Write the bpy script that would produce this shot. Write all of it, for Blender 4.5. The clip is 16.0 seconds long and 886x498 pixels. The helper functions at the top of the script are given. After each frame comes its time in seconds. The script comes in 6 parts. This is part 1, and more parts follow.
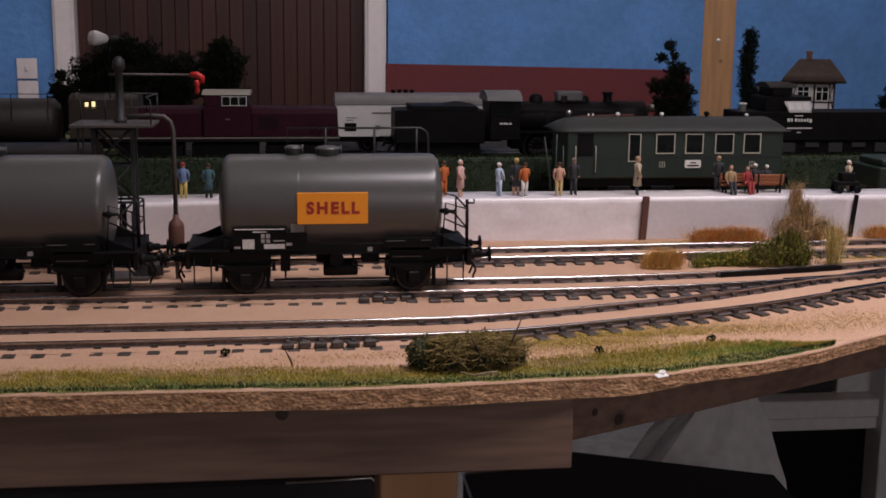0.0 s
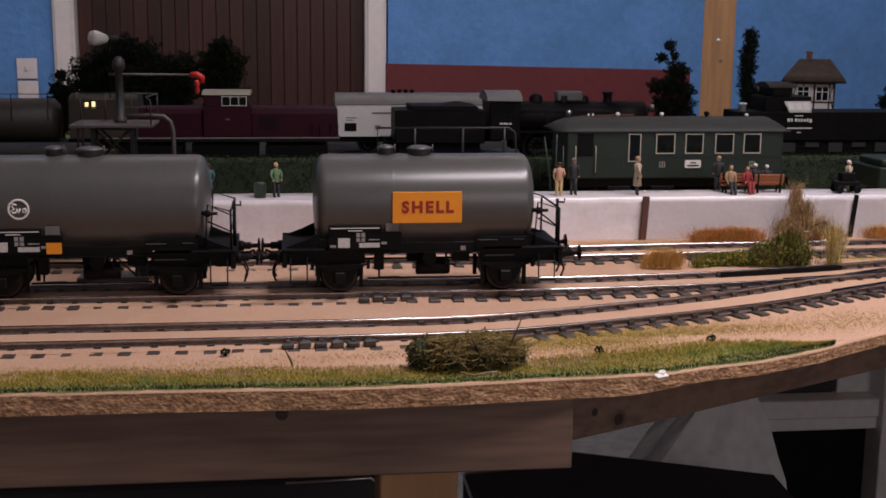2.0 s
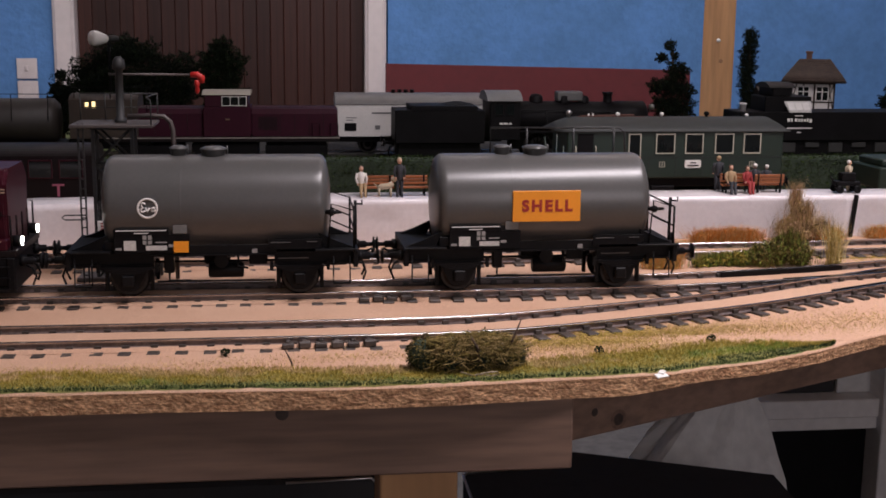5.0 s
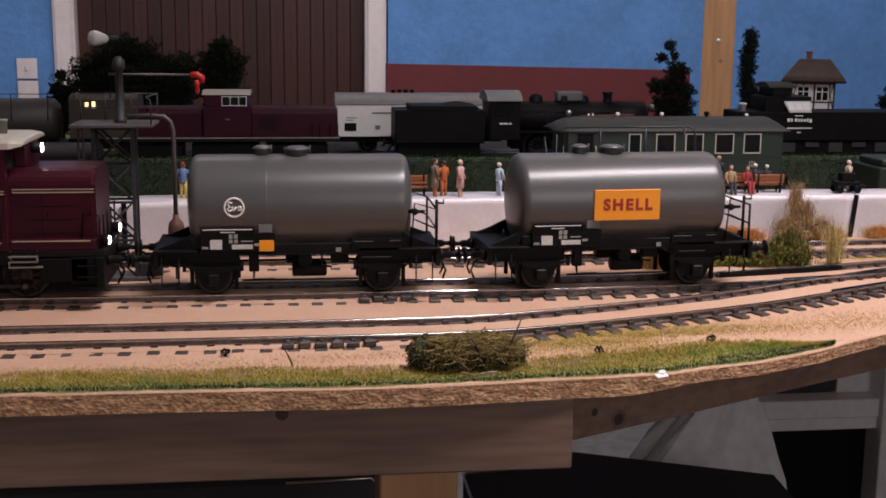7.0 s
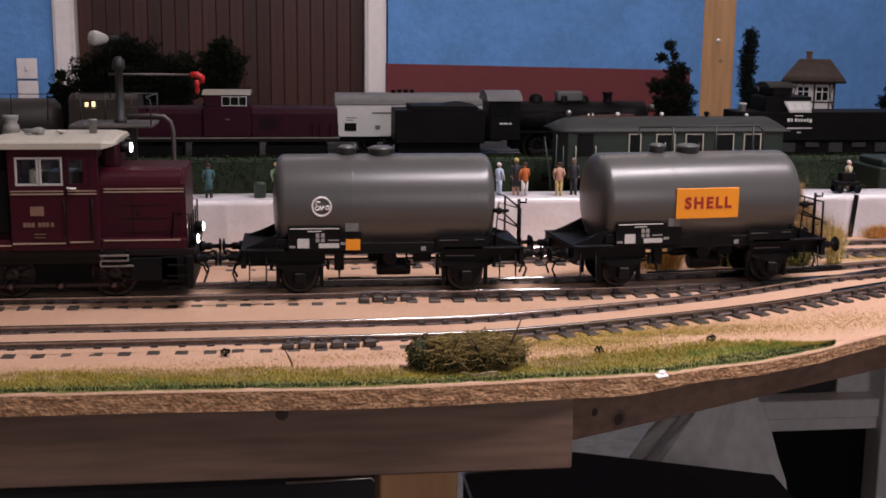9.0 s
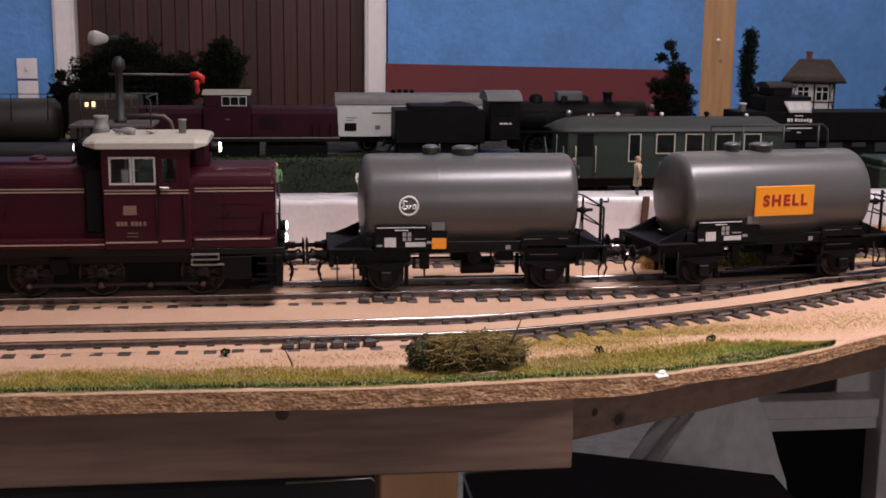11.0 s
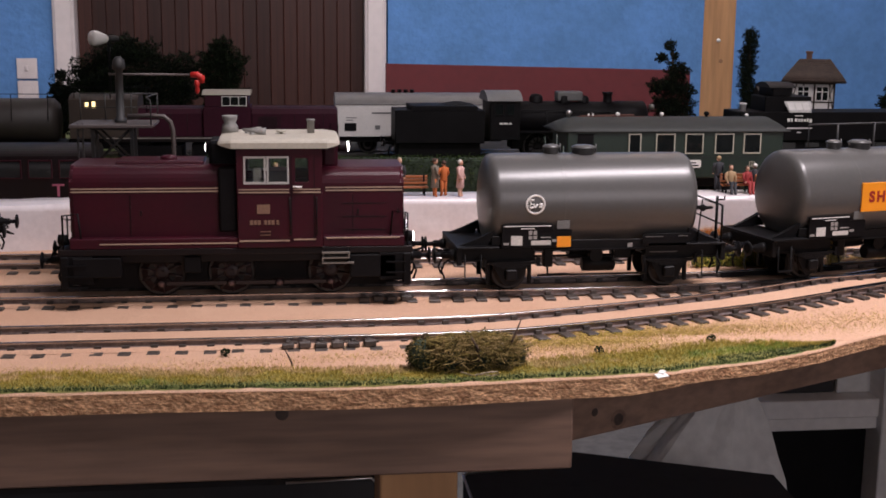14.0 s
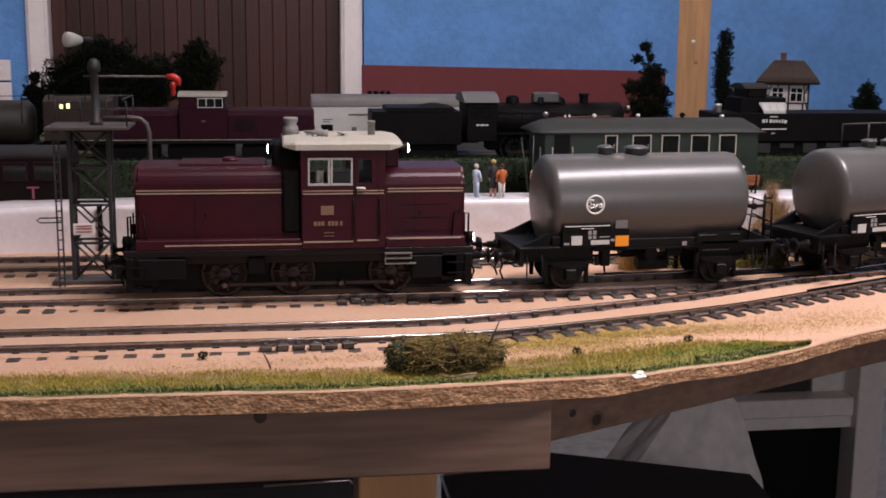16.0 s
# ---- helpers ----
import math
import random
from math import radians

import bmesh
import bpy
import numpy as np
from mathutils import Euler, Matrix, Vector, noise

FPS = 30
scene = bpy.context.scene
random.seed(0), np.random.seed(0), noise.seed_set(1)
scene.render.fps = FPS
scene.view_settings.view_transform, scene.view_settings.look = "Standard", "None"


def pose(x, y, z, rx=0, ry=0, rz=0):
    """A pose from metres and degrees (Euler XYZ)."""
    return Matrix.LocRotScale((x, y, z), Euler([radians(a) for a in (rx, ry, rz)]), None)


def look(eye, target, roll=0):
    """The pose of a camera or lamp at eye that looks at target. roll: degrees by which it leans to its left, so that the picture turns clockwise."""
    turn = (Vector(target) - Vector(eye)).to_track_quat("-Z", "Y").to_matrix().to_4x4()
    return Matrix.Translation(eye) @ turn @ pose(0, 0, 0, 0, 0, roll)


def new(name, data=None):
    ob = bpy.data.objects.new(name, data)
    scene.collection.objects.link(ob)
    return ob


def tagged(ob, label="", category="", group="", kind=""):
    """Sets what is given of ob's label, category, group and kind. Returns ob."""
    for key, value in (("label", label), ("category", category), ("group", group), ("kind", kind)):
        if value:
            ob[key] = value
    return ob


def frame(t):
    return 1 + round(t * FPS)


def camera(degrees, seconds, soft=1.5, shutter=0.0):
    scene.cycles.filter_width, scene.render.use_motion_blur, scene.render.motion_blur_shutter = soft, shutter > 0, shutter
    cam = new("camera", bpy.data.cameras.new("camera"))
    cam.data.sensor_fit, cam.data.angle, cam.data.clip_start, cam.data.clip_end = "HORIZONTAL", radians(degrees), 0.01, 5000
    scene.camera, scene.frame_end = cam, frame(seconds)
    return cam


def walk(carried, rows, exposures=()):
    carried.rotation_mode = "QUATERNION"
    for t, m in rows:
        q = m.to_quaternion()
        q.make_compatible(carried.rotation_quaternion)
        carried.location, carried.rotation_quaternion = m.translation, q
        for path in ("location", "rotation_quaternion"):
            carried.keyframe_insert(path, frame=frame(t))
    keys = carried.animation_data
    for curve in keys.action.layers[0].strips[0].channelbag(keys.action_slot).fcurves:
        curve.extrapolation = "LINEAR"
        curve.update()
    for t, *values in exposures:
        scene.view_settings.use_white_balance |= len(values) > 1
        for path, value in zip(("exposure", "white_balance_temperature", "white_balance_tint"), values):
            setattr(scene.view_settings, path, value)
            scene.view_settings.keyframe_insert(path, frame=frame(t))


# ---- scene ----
cam = camera(40.33, 16.0, soft=1.7, shutter=0.5)
# eye in metres; downward tilt, lean and turn to the right in degrees
EYE = Vector((0.0, 0.0, 0.1714))


def aim(tilt, lean, turn, dx=0.0, dz=0.0):
    t, r = radians(tilt), radians(turn)
    way = Vector((math.sin(r) * math.cos(t), math.cos(r) * math.cos(t), -math.sin(t)))
    eye = EYE + Vector((dx, 0, dz))
    return look(eye, eye + way, lean)


walk(cam, [(0.0, aim(10.783, 0.561, 7.139)), (14.6, aim(10.783, 0.561, 7.139)), (15.0, aim(10.810, 0.545, 7.135)),
           (15.35, aim(10.815, 0.550, 7.150)), (15.5, aim(10.820, 0.560, 7.318, -0.0004, 0.0002)),
           (16.0, aim(10.715, 0.569, 8.270, -0.0007, 0.0003))],
     [(0.0, 0.0), (3.5, 0.28), (9.0, 0.5), (14.5, 0.65), (16.0, 0.68)])

# ---------------------------------------------------------------- light
world = bpy.data.worlds.new("room_air")
scene.world = world
world.use_nodes = True
world.node_tree.nodes["Background"].inputs[0].default_value = (0.55, 0.6, 0.7, 1)
world.node_tree.nodes["Background"].inputs[1].default_value = 0.02


def lamp(name, size, power, where, target, colour, spread):
    data = bpy.data.lights.new(name, "AREA")
    data.shape, data.size, data.size_y, data.energy, data.color = "RECTANGLE", size[0], size[1], power, colour
    data.spread = radians(spread)
    ob = new(name, data)
    ob.matrix_world = look(where, target)
    return ob


lamp("layout_lamp_light", (0.8, 0.12), 7.0, (0.53, 0.40, 1.18), (0.43, 0.56, 0), (1.0, 0.89, 0.94), 112)
# Unseen lamp, added to light the blue wall and the post evenly
lamp("wall_fill_light", (2.8, 0.3), 44.0, (0.52, 2.0, 1.36), (0.52, 4.2, 0.25), (1.0, 0.93, 0.98), 170)
# Unseen soft fill, added behind the camera for the bench front and clutter
lamp("front_fill_light", (1.0, 0.7), 4.6, (0.75, -1.35, 0.55), (0.45, 0.9, -0.1), (1.0, 0.90, 0.95), 170)

# ---------------------------------------------------------------- helpers, all lengths in millimetres
MM = 0.001


def thing(name, x, y, z, label, category, group="", rz=0.0):
    ob = new(name)
    ob.empty_display_size = 0.01
    ob.matrix_basis = pose(x * MM, y * MM, z * MM, 0, 0, rz)
    return tagged(ob, label, category, group)


def mesh_of(name, bm):
    me = bpy.data.meshes.new(name)
    bm.normal_update()
    bm.to_mesh(me)
    bm.free()
    me.transform(Matrix.Scale(MM, 4))
    return me


def part(name, bm, material, parent=None, label="", at=None):
    me = mesh_of(name, bm)
    for m in material if isinstance(material, (list, tuple)) else [material]:
        me.materials.append(m)
    ob = new(name, me)
    if parent is not None:
        ob.parent = parent
    if at is not None:
        ob.matrix_basis = at
    return tagged(ob, label)


def again(name, data, parent, at):
    ob = new(name, data)
    ob.parent = parent
    ob.matrix_basis = at
    return ob


def box(bm, x0, x1, y0, y1, z0, z1, bevel=0.0, mi=0, m=None, seg=1):
    mat4 = Matrix.Translation(((x0 + x1) / 2, (y0 + y1) / 2, (z0 + z1) / 2)) @ Matrix.Diagonal((x1 - x0, y1 - y0, z1 - z0, 1))
    if m is not None:
        mat4 = m @ mat4
    vs = bmesh.ops.create_cube(bm, size=1.0, matrix=mat4)["verts"]
    fs = {f for v in vs for f in v.link_faces}
    for f in fs:
        f.material_index = mi
    if bevel > 0:
        es = list({e for v in vs for e in v.link_edges})
        r = bmesh.ops.bevel(bm, geom=es, offset=bevel, segments=seg, affect="EDGES", profile=0.5)
        for f in r["faces"]:
            f.material_index = mi
            f.smooth = seg > 1


def ring(bm, c, u, v, r, n):
    return [bm.verts.new(c + u * (r * math.cos(2 * math.pi * i / n)) + v * (r * math.sin(2 * math.pi * i / n))) for i in range(n)]


def skin(bm, rings, mi=0, cap=True, smooth=True):
    n = len(rings[0])
    for a, b in zip(rings, rings[1:]):
        for i in range(n):
            f = bm.faces.new((a[i], a[(i + 1) % n], b[(i + 1) % n], b[i]))
            f.material_index, f.smooth = mi, smooth
    if cap:
        for f in (bm.faces.new(rings[0][::-1]), bm.faces.new(rings[-1])):
            f.material_index = mi


def tube(bm, pts, r, n=8, mi=0, cap=True):
    """A round bar through pts; r one radius or one for each point."""
    pts = [Vector(p) for p in pts]
    rs = r if isinstance(r, (list, tuple)) else [r] * len(pts)
    out, up = [], None
    for i, p in enumerate(pts):
        d = (pts[min(i + 1, len(pts) - 1)] - pts[max(i - 1, 0)]).normalized()
        if up is None:
            up = d.orthogonal().normalized()
        up = (up - d * up.dot(d))
        up = up.normalized() if up.length > 1e-6 else d.orthogonal().normalized()
        out.append(ring(bm, p, up, d.cross(up), rs[i], n))
    skin(bm, out, mi, cap)


def lathe(bm, c, axis, prof, n=20, mi=0, cap=True):
    """prof: (radius, distance along axis)."""
    axis = Vector(axis).normalized()
    u = axis.orthogonal().normalized()
    v = axis.cross(u)
    skin(bm, [ring(bm, Vector(c) + axis * h, u, v, max(r, 0.01), n) for r, h in prof], mi, cap)


def extrude_x(bm, prof, x0, x1, mi=0, smooth=False):
    """A profile of (y, z) drawn from x0 to x1."""
    skin(bm, [[bm.verts.new((x, y, z)) for y, z in prof] for x in (x0, x1)], mi, True, smooth)


def ball(bm, c, r, mi=0, sub=2, sq=(1, 1, 1)):
    vs = bmesh.ops.create_icosphere(bm, subdivisions=sub, radius=1.0, matrix=Matrix.Translation(c) @ Matrix.Diagonal((r * sq[0], r * sq[1], r * sq[2], 1)))["verts"]
    for f in {f for v in vs for f in v.link_faces}:
        f.material_index, f.smooth = mi, True


def quad(bm, pts, mi=0):
    f = bm.faces.new([bm.verts.new(p) for p in pts])
    f.material_index = mi
    return f


# ---------------------------------------------------------------- materials


def paint(name, c, rough=0.5, metal=0.0, vary=0.15, fine=900.0, coarse=60.0, bump=0.1, second=None, mix=0.5, island=0.0, stretch=(1, 1, 1), spec=0.5, per_object=0.0, depth=0.0004):
    m = bpy.data.materials.new(name)
    m.use_nodes = True
    nt = m.node_tree
    nd, ln = nt.nodes, nt.links
    b = nd["Principled BSDF"]
    b.inputs["Roughness"].default_value = rough
    b.inputs["Metallic"].default_value = metal
    b.inputs["Specular IOR Level"].default_value = spec
    tc = nd.new("ShaderNodeTexCoord")
    mp = nd.new("ShaderNodeMapping")
    mp.inputs["Scale"].default_value = stretch
    ln.new(tc.outputs["Object"], mp.inputs["Vector"])

    def noise_tex(scale, detail):
        n = nd.new("ShaderNodeTexNoise")
        n.inputs["Scale"].default_value, n.inputs["Detail"].default_value = scale, detail
        ln.new(mp.outputs[0], n.inputs["Vector"])
        return n
    n1, n2 = noise_tex(fine, 4.0), noise_tex(coarse, 3.0)
    ramp = nd.new("ShaderNodeMapRange")
    ramp.inputs["From Min"].default_value, ramp.inputs["From Max"].default_value = 0.5 - 0.28 * mix, 0.5 + 0.28 * mix
    ln.new(n2.outputs[0], ramp.inputs["Value"])
    mixc = nd.new("ShaderNodeMix")
    mixc.data_type = "RGBA"
    s = second or tuple(x * (1 - vary) for x in c)
    mixc.inputs["A"].default_value, mixc.inputs["B"].default_value = (*c, 1), (*s, 1)
    ln.new(ramp.outputs[0], mixc.inputs["Factor"])
    hsv = nd.new("ShaderNodeHueSaturation")
    val = nd.new("ShaderNodeMapRange")
    val.inputs["To Min"].default_value, val.inputs["To Max"].default_value = 1 - vary, 1 + vary
    val.inputs["From Min"].default_value, val.inputs["From Max"].default_value = 0.3, 0.7
    ln.new(n1.outputs[0], val.inputs["Value"])
    last = val.outputs[0]
    for amount, node, out in ((island, "ShaderNodeNewGeometry", "Random Per Island"), (per_object, "ShaderNodeObjectInfo", "Random")):
        if amount:
            g = nd.new(node)
            r = nd.new("ShaderNodeMapRange")
            r.inputs["To Min"].default_value, r.inputs["To Max"].default_value = 1 - amount, 1 + amount
            ln.new(g.outputs[out], r.inputs["Value"])
            mul = nd.new("ShaderNodeMath")
            mul.operation = "MULTIPLY"
            ln.new(last, mul.inputs[0])
            ln.new(r.outputs[0], mul.inputs[1])
            last = mul.outputs[0]
    ln.new(last, hsv.inputs["Value"])
    ln.new(mixc.outputs["Result"], hsv.inputs["Color"])
    ln.new(hsv.outputs[0], b.inputs["Base Color"])
    if bump:
        bp = nd.new("ShaderNodeBump")
        bp.inputs["Strength"].default_value, bp.inputs["Distance"].default_value = bump, depth
        ln.new(n1.outputs[0], bp.inputs["Height"])
        ln.new(bp.outputs[0], b.inputs["Normal"])
    return m


def glow(name, c, power):
    m = paint(name, c, 0.4, bump=0)
    b = m.node_tree.nodes["Principled BSDF"]
    b.inputs["Emission Color"].default_value, b.inputs["Emission Strength"].default_value = (*c, 1), power
    return m


SAND = paint("sand", (0.590, 0.388, 0.268), 0.95, vary=0.2, fine=1500, coarse=16, bump=0.5, second=(0.485, 0.285, 0.182), mix=1.3)
CHIP = paint("chipboard_edge", (0.62, 0.36, 0.19), 0.9, vary=0.5, fine=900, coarse=330, bump=1.0, second=(0.30, 0.145, 0.07), stretch=(0.55, 1, 1), depth=0.0007, mix=0.7)
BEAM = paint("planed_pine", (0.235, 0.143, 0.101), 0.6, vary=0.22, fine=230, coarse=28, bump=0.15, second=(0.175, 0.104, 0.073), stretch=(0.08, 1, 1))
PINE_UP = paint("pine_upright", (0.56, 0.31, 0.145), 0.6, vary=0.16, fine=120, coarse=20, bump=0.15, second=(0.43, 0.225, 0.10), stretch=(1, 1, 0.08))
RAILWEB = paint("browned_rail_web", (0.17, 0.135, 0.128), 0.38, 0.3, vary=0.3, fine=500, coarse=40, bump=0.1, second=(0.11, 0.082, 0.075))
RAIL = paint("rail_steel", (0.46, 0.44, 0.44), 0.25, 1.0, vary=0.25, fine=300, coarse=30, bump=0.05, second=(0.30, 0.28, 0.275))
SLEEPER = paint("sleeper_plastic", (0.042, 0.034, 0.030), 0.55, vary=0.3, fine=900, coarse=150, bump=0.3, second=(0.060, 0.046, 0.038), per_object=0.3)
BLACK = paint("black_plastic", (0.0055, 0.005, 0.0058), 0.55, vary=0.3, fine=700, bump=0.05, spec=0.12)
FRAME = paint("black_frame_paint", (0.0062, 0.0058, 0.0064), 0.5, vary=0.3, fine=700, bump=0.05, spec=0.14)
TANKGREY = paint("tank_grey", (0.086, 0.083, 0.081), 0.31, vary=0.05, fine=500, coarse=25, bump=0.02, second=(0.078, 0.077, 0.074))
MAROON = paint("maroon_paint", (0.040, 0.0027, 0.0090), 0.38, spec=0.28, vary=0.08, fine=500, coarse=30, bump=0.03, second=(0.030, 0.004, 0.009))
MAROON_DARK = paint("dark_maroon_paint", (0.0055, 0.0026, 0.0032), 0.5, vary=0.1, fine=500, coarse=30, bump=0.03, spec=0.25)
CREAM = paint("cream_roof_paint", (0.44, 0.41, 0.34), 0.55, vary=0.08, fine=500, coarse=60, bump=0.05)
STRIPE = paint("beige_line_paint", (0.36, 0.26, 0.19), 0.5, vary=0.05, bump=0)
WHITE = paint("white_paint", (0.78, 0.76, 0.73), 0.5, vary=0.06, bump=0.02)
ORANGE = paint("orange_sign", (0.85, 0.30, 0.015), 0.45, vary=0.04, bump=0)
SIGNRED = paint("sign_red", (0.32, 0.02, 0.012), 0.5, vary=0.04, bump=0)
WHEEL = paint("wheel_metal", (0.025, 0.022, 0.021), 0.45, 0.5, vary=0.3, bump=0.05)
WHEELRED = paint("wheel_brown_red", (0.015, 0.005, 0.0065), 0.5, vary=0.3, bump=0.05)
STEEL = paint("bright_steel", (0.6, 0.57, 0.54), 0.3, 1.0, vary=0.1, bump=0.02)
HEADLAMP = glow("headlamp", (1.0, 0.95, 0.88), 9.0)
FOIL = paint("white_embossed_sheet", (0.80, 0.75, 0.76), 0.33, vary=0.05, fine=260, coarse=18, bump=0.25, second=(0.73, 0.68, 0.69))
RUST = paint("rust_brown_post", (0.11, 0.045, 0.032), 0.7, vary=0.2, bump=0.2)
BLUEWALL = paint("blue_wall", (0.100, 0.245, 0.53), 0.8, vary=0.08, fine=42, coarse=6, bump=0.9, second=(0.085, 0.21, 0.44), depth=0.006)
DOORWHITE = paint("casing_white", (0.70, 0.62, 0.60), 0.5, vary=0.04, fine=40, coarse=3, bump=0.02)
BROWNPANEL = paint("brown_door_slats", (0.066, 0.022, 0.0145), 0.5, vary=0.34, fine=140, coarse=38, bump=0.12, second=(0.036, 0.0125, 0.009), spec=0.3, stretch=(1, 1, 0.02), per_object=0.28)
REDBOARD = paint("red_brown_board", (0.098, 0.0105, 0.013), 0.75, vary=0.08, fine=40, coarse=4, bump=0.1)
# Wall and floor tones are raised so that they bounce light under the bench
PLASTER = paint("plain_plaster", (0.78, 0.75, 0.72), 0.9, vary=0.05, fine=30, coarse=3, bump=0.1)
DARKFLOOR = paint("bounce_floor", (0.16, 0.155, 0.15), 0.8, vary=0.2, fine=30, coarse=4, bump=0.1)
MATTBLACK = paint("matt_black", (0.055, 0.053, 0.055), 0.85, vary=0.2, fine=60, bump=0.05, spec=0.1)
GREYSHEET = paint("grey_sheet", (0.76, 0.745, 0.73), 0.8, vary=0.1, fine=60, coarse=8, bump=0.2)
GREENPAINT = paint("bottle_green_paint", (0.007, 0.0190, 0.0118), 0.5, vary=0.08, fine=400, coarse=30, bump=0.03)
GREYROOF = paint("grey_green_roof", (0.016, 0.019, 0.0175), 0.65, vary=0.1, fine=400, coarse=40, bump=0.05)
WINDOW = paint("dark_window_glass", (0.008, 0.010, 0.010), 0.08, vary=0.1, bump=0)
WINFRAME = paint("window_frame_paint", (0.42, 0.40, 0.32), 0.5, vary=0.05, bump=0)

# ---------------------------------------------------------------- room
RX0, RX1, RY0, RY1, FLOOR, CEIL = -1900, 3300, -1500, 4200, -1000, 1400


def slab(name, x0, x1, y0, y1, z0, z1, m, label, category):
    bm = bmesh.new()
    box(bm, x0, x1, y0, y1, z0, z1)
    return tagged(part(name, bm, m), label, category, kind="structure")


# Floor, ceiling, south and side walls are unseen, added to bounce light
slab("floor", RX0, RX1, RY0, RY1, FLOOR - 40, FLOOR, DARKFLOOR, "grey unseen floor that bounces light under the layout", "floor")
slab("ceiling", RX0, RX1, RY0, RY1, CEIL, CEIL + 40, PLASTER, "plain pale ceiling above the layout", "ceiling")
slab("wall_south", RX0, RX1, RY0 - 100, RY0, FLOOR, CEIL, PLASTER, "unseen pale wall behind the viewer that bounces light forward", "wall")
slab("wall_west", RX0 - 100, RX0, RY0 - 100, RY1 + 100, FLOOR, CEIL, PLASTER, "plain pale side wall of the room", "wall")
slab("wall_east", RX1, RX1 + 100, RY0 - 100, RY1 + 100, FLOOR, CEIL, PLASTER, "plain side wall of the room", "wall")
wall = tagged(new("wall_north"), "blue rough-plastered wall with a brown door", "wall", kind="structure")
for x0, x1, z0 in ((RX0, -786, FLOOR), (328, RX1, FLOOR), (-786, 328, 1080)):
    bm = bmesh.new()
    box(bm, x0, x1, RY1, RY1 + 100, z0, CEIL)
    part("wall_panel", bm, BLUEWALL, wall)
door = tagged(new("door_1"), "brown slatted door in a white casing", "door", kind="structure")
door.location = (-0.232, RY1 * MM, FLOOR * MM)
for x0, x1 in ((-552, -481), (480, 553)):
    bm = bmesh.new()
    box(bm, x0, x1, -22, 60, 0, 2080, 4)
    box(bm, x0 + 8, x1 - 8, -30, -22, 0, 2072, 3)
    part("casing", bm, DOORWHITE, door)
bm = bmesh.new()
box(bm, -552, 553, -22, 60, 2080, 2150, 4)
part("casing", bm, DOORWHITE, door)
bm = bmesh.new()
box(bm, -480, 480, 55, 70, 0, 2079)
part("door_leaf", bm, BROWNPANEL, door)
bm = bmesh.new()
box(bm, -22.75, 22.75, 40, 54, 3, 2075, 3.5, seg=2)
slat = mesh_of("door_slat", bm)
slat.materials.append(BROWNPANEL)
for i in range(21):
    again("door_slat", slat, door, pose((-456 + i * 45.6) * MM, 0, 0))

# ---------------------------------------------------------------- layout board and ground
# front edge of the board: straight, then bending back
EDGE = [(-900, 553), (-135, 552), (-59, 551), (20, 548), (69, 548.5), (102, 551.5), (130, 554), (159, 556), (186, 559), (206, 566), (222, 570), (238, 574), (258, 583.5), (277, 592), (299, 606), (327, 622), (420, 668), (560, 735), (1500, 1150)]


def along(knots, x):
    for (a, ya), (b, yb) in zip(knots, knots[1:]):
        if x <= b:
            break
    return ya + (yb - ya) * (x - a) / (b - a)


bm = bmesh.new()
xs = [-900 + 15 * i for i in range(50)] + [-150 + 1.5 * i for i in range(381)] + [430 + 30 * i for i in range(36)]
xs = sorted(set(xs))
top, bot, rows_ = [], [], []
for x in xs:
    y = along(EDGE, x)
    col = []
    for k in range(7):
        thin = 3.3 * min(1.0, max(0.0, (x - 165) / 30))
        z = -0.95 - (9.55 - thin) * k / 6
        j = 0.0 if x < -160 or x > 430 else 0.2 * noise.noise((x * 0.6, k * 1.7, 1.7)) + 0.3 * noise.noise((x * 0.09, k * 0.6, 4.1))
        col.append(bm.verts.new((x, y + j, z + (0.25 * noise.noise((x * 0.2, 9.0, 0.3)) if k == 0 else 0))))
    col.append(bm.verts.new((x, y + 10, -10.5)))
    rows_.append((col, bm.verts.new((x, 1900, -1.2)), bm.verts.new((x, 1900, -10.5))))
for (a, at_, ab), (b, bt, bb) in zip(rows_, rows_[1:]):
    for i in range(7):
        bm.faces.new((a[i], a[i + 1], b[i + 1], b[i]))
    bm.faces.new((a[0], b[0], bt, at_))
    bm.faces.new((a[7], ab, bb, b[7]))
    bm.faces.new((at_, bt, bb, ab))
board = tagged(part("layout_board", bm, CHIP), "chipboard layout baseboard with a rough sawn front edge", "board", kind="structure")

bm = bmesh.new()
gx = [-900, -700, -500, -400, -300] + [-260 + 3 * i for i in range(258)] + [530, 600, 700, 900, 1200, 1500]
depths = [0.0, 0.6, 2, 4, 6, 9] + [12 + 3 * i for i in range(120)] + [380, 410, 450, 520, 620, 760, 900]
grid = []
for x in gx:
    e = along(EDGE, x)
    col = []
    for d in depths:
        y = e + d * min(1.0, (1900 - e) / 1350)
        z = 0.55 * noise.noise((x * 0.05, y * 0.05, 0)) + 0.35 * noise.noise((x * 0.2, y * 0.2, 5)) + 0.1
        if d == 0.0:
            z = -0.9
        if 285 < x < 470 and 775 < y < 830:
            z += 1.0
        col.append(bm.verts.new((x, y, z)))
    grid.append(col)
for a, b in zip(grid, grid[1:]):
    for i in range(len(depths) - 1):
        f = bm.faces.new((a[i], b[i], b[i + 1], a[i + 1]))
        f.smooth = True
ground = tagged(part("ground", bm, SAND), "pinkish fine sand scattered over the baseboard", "ground", kind="structure")

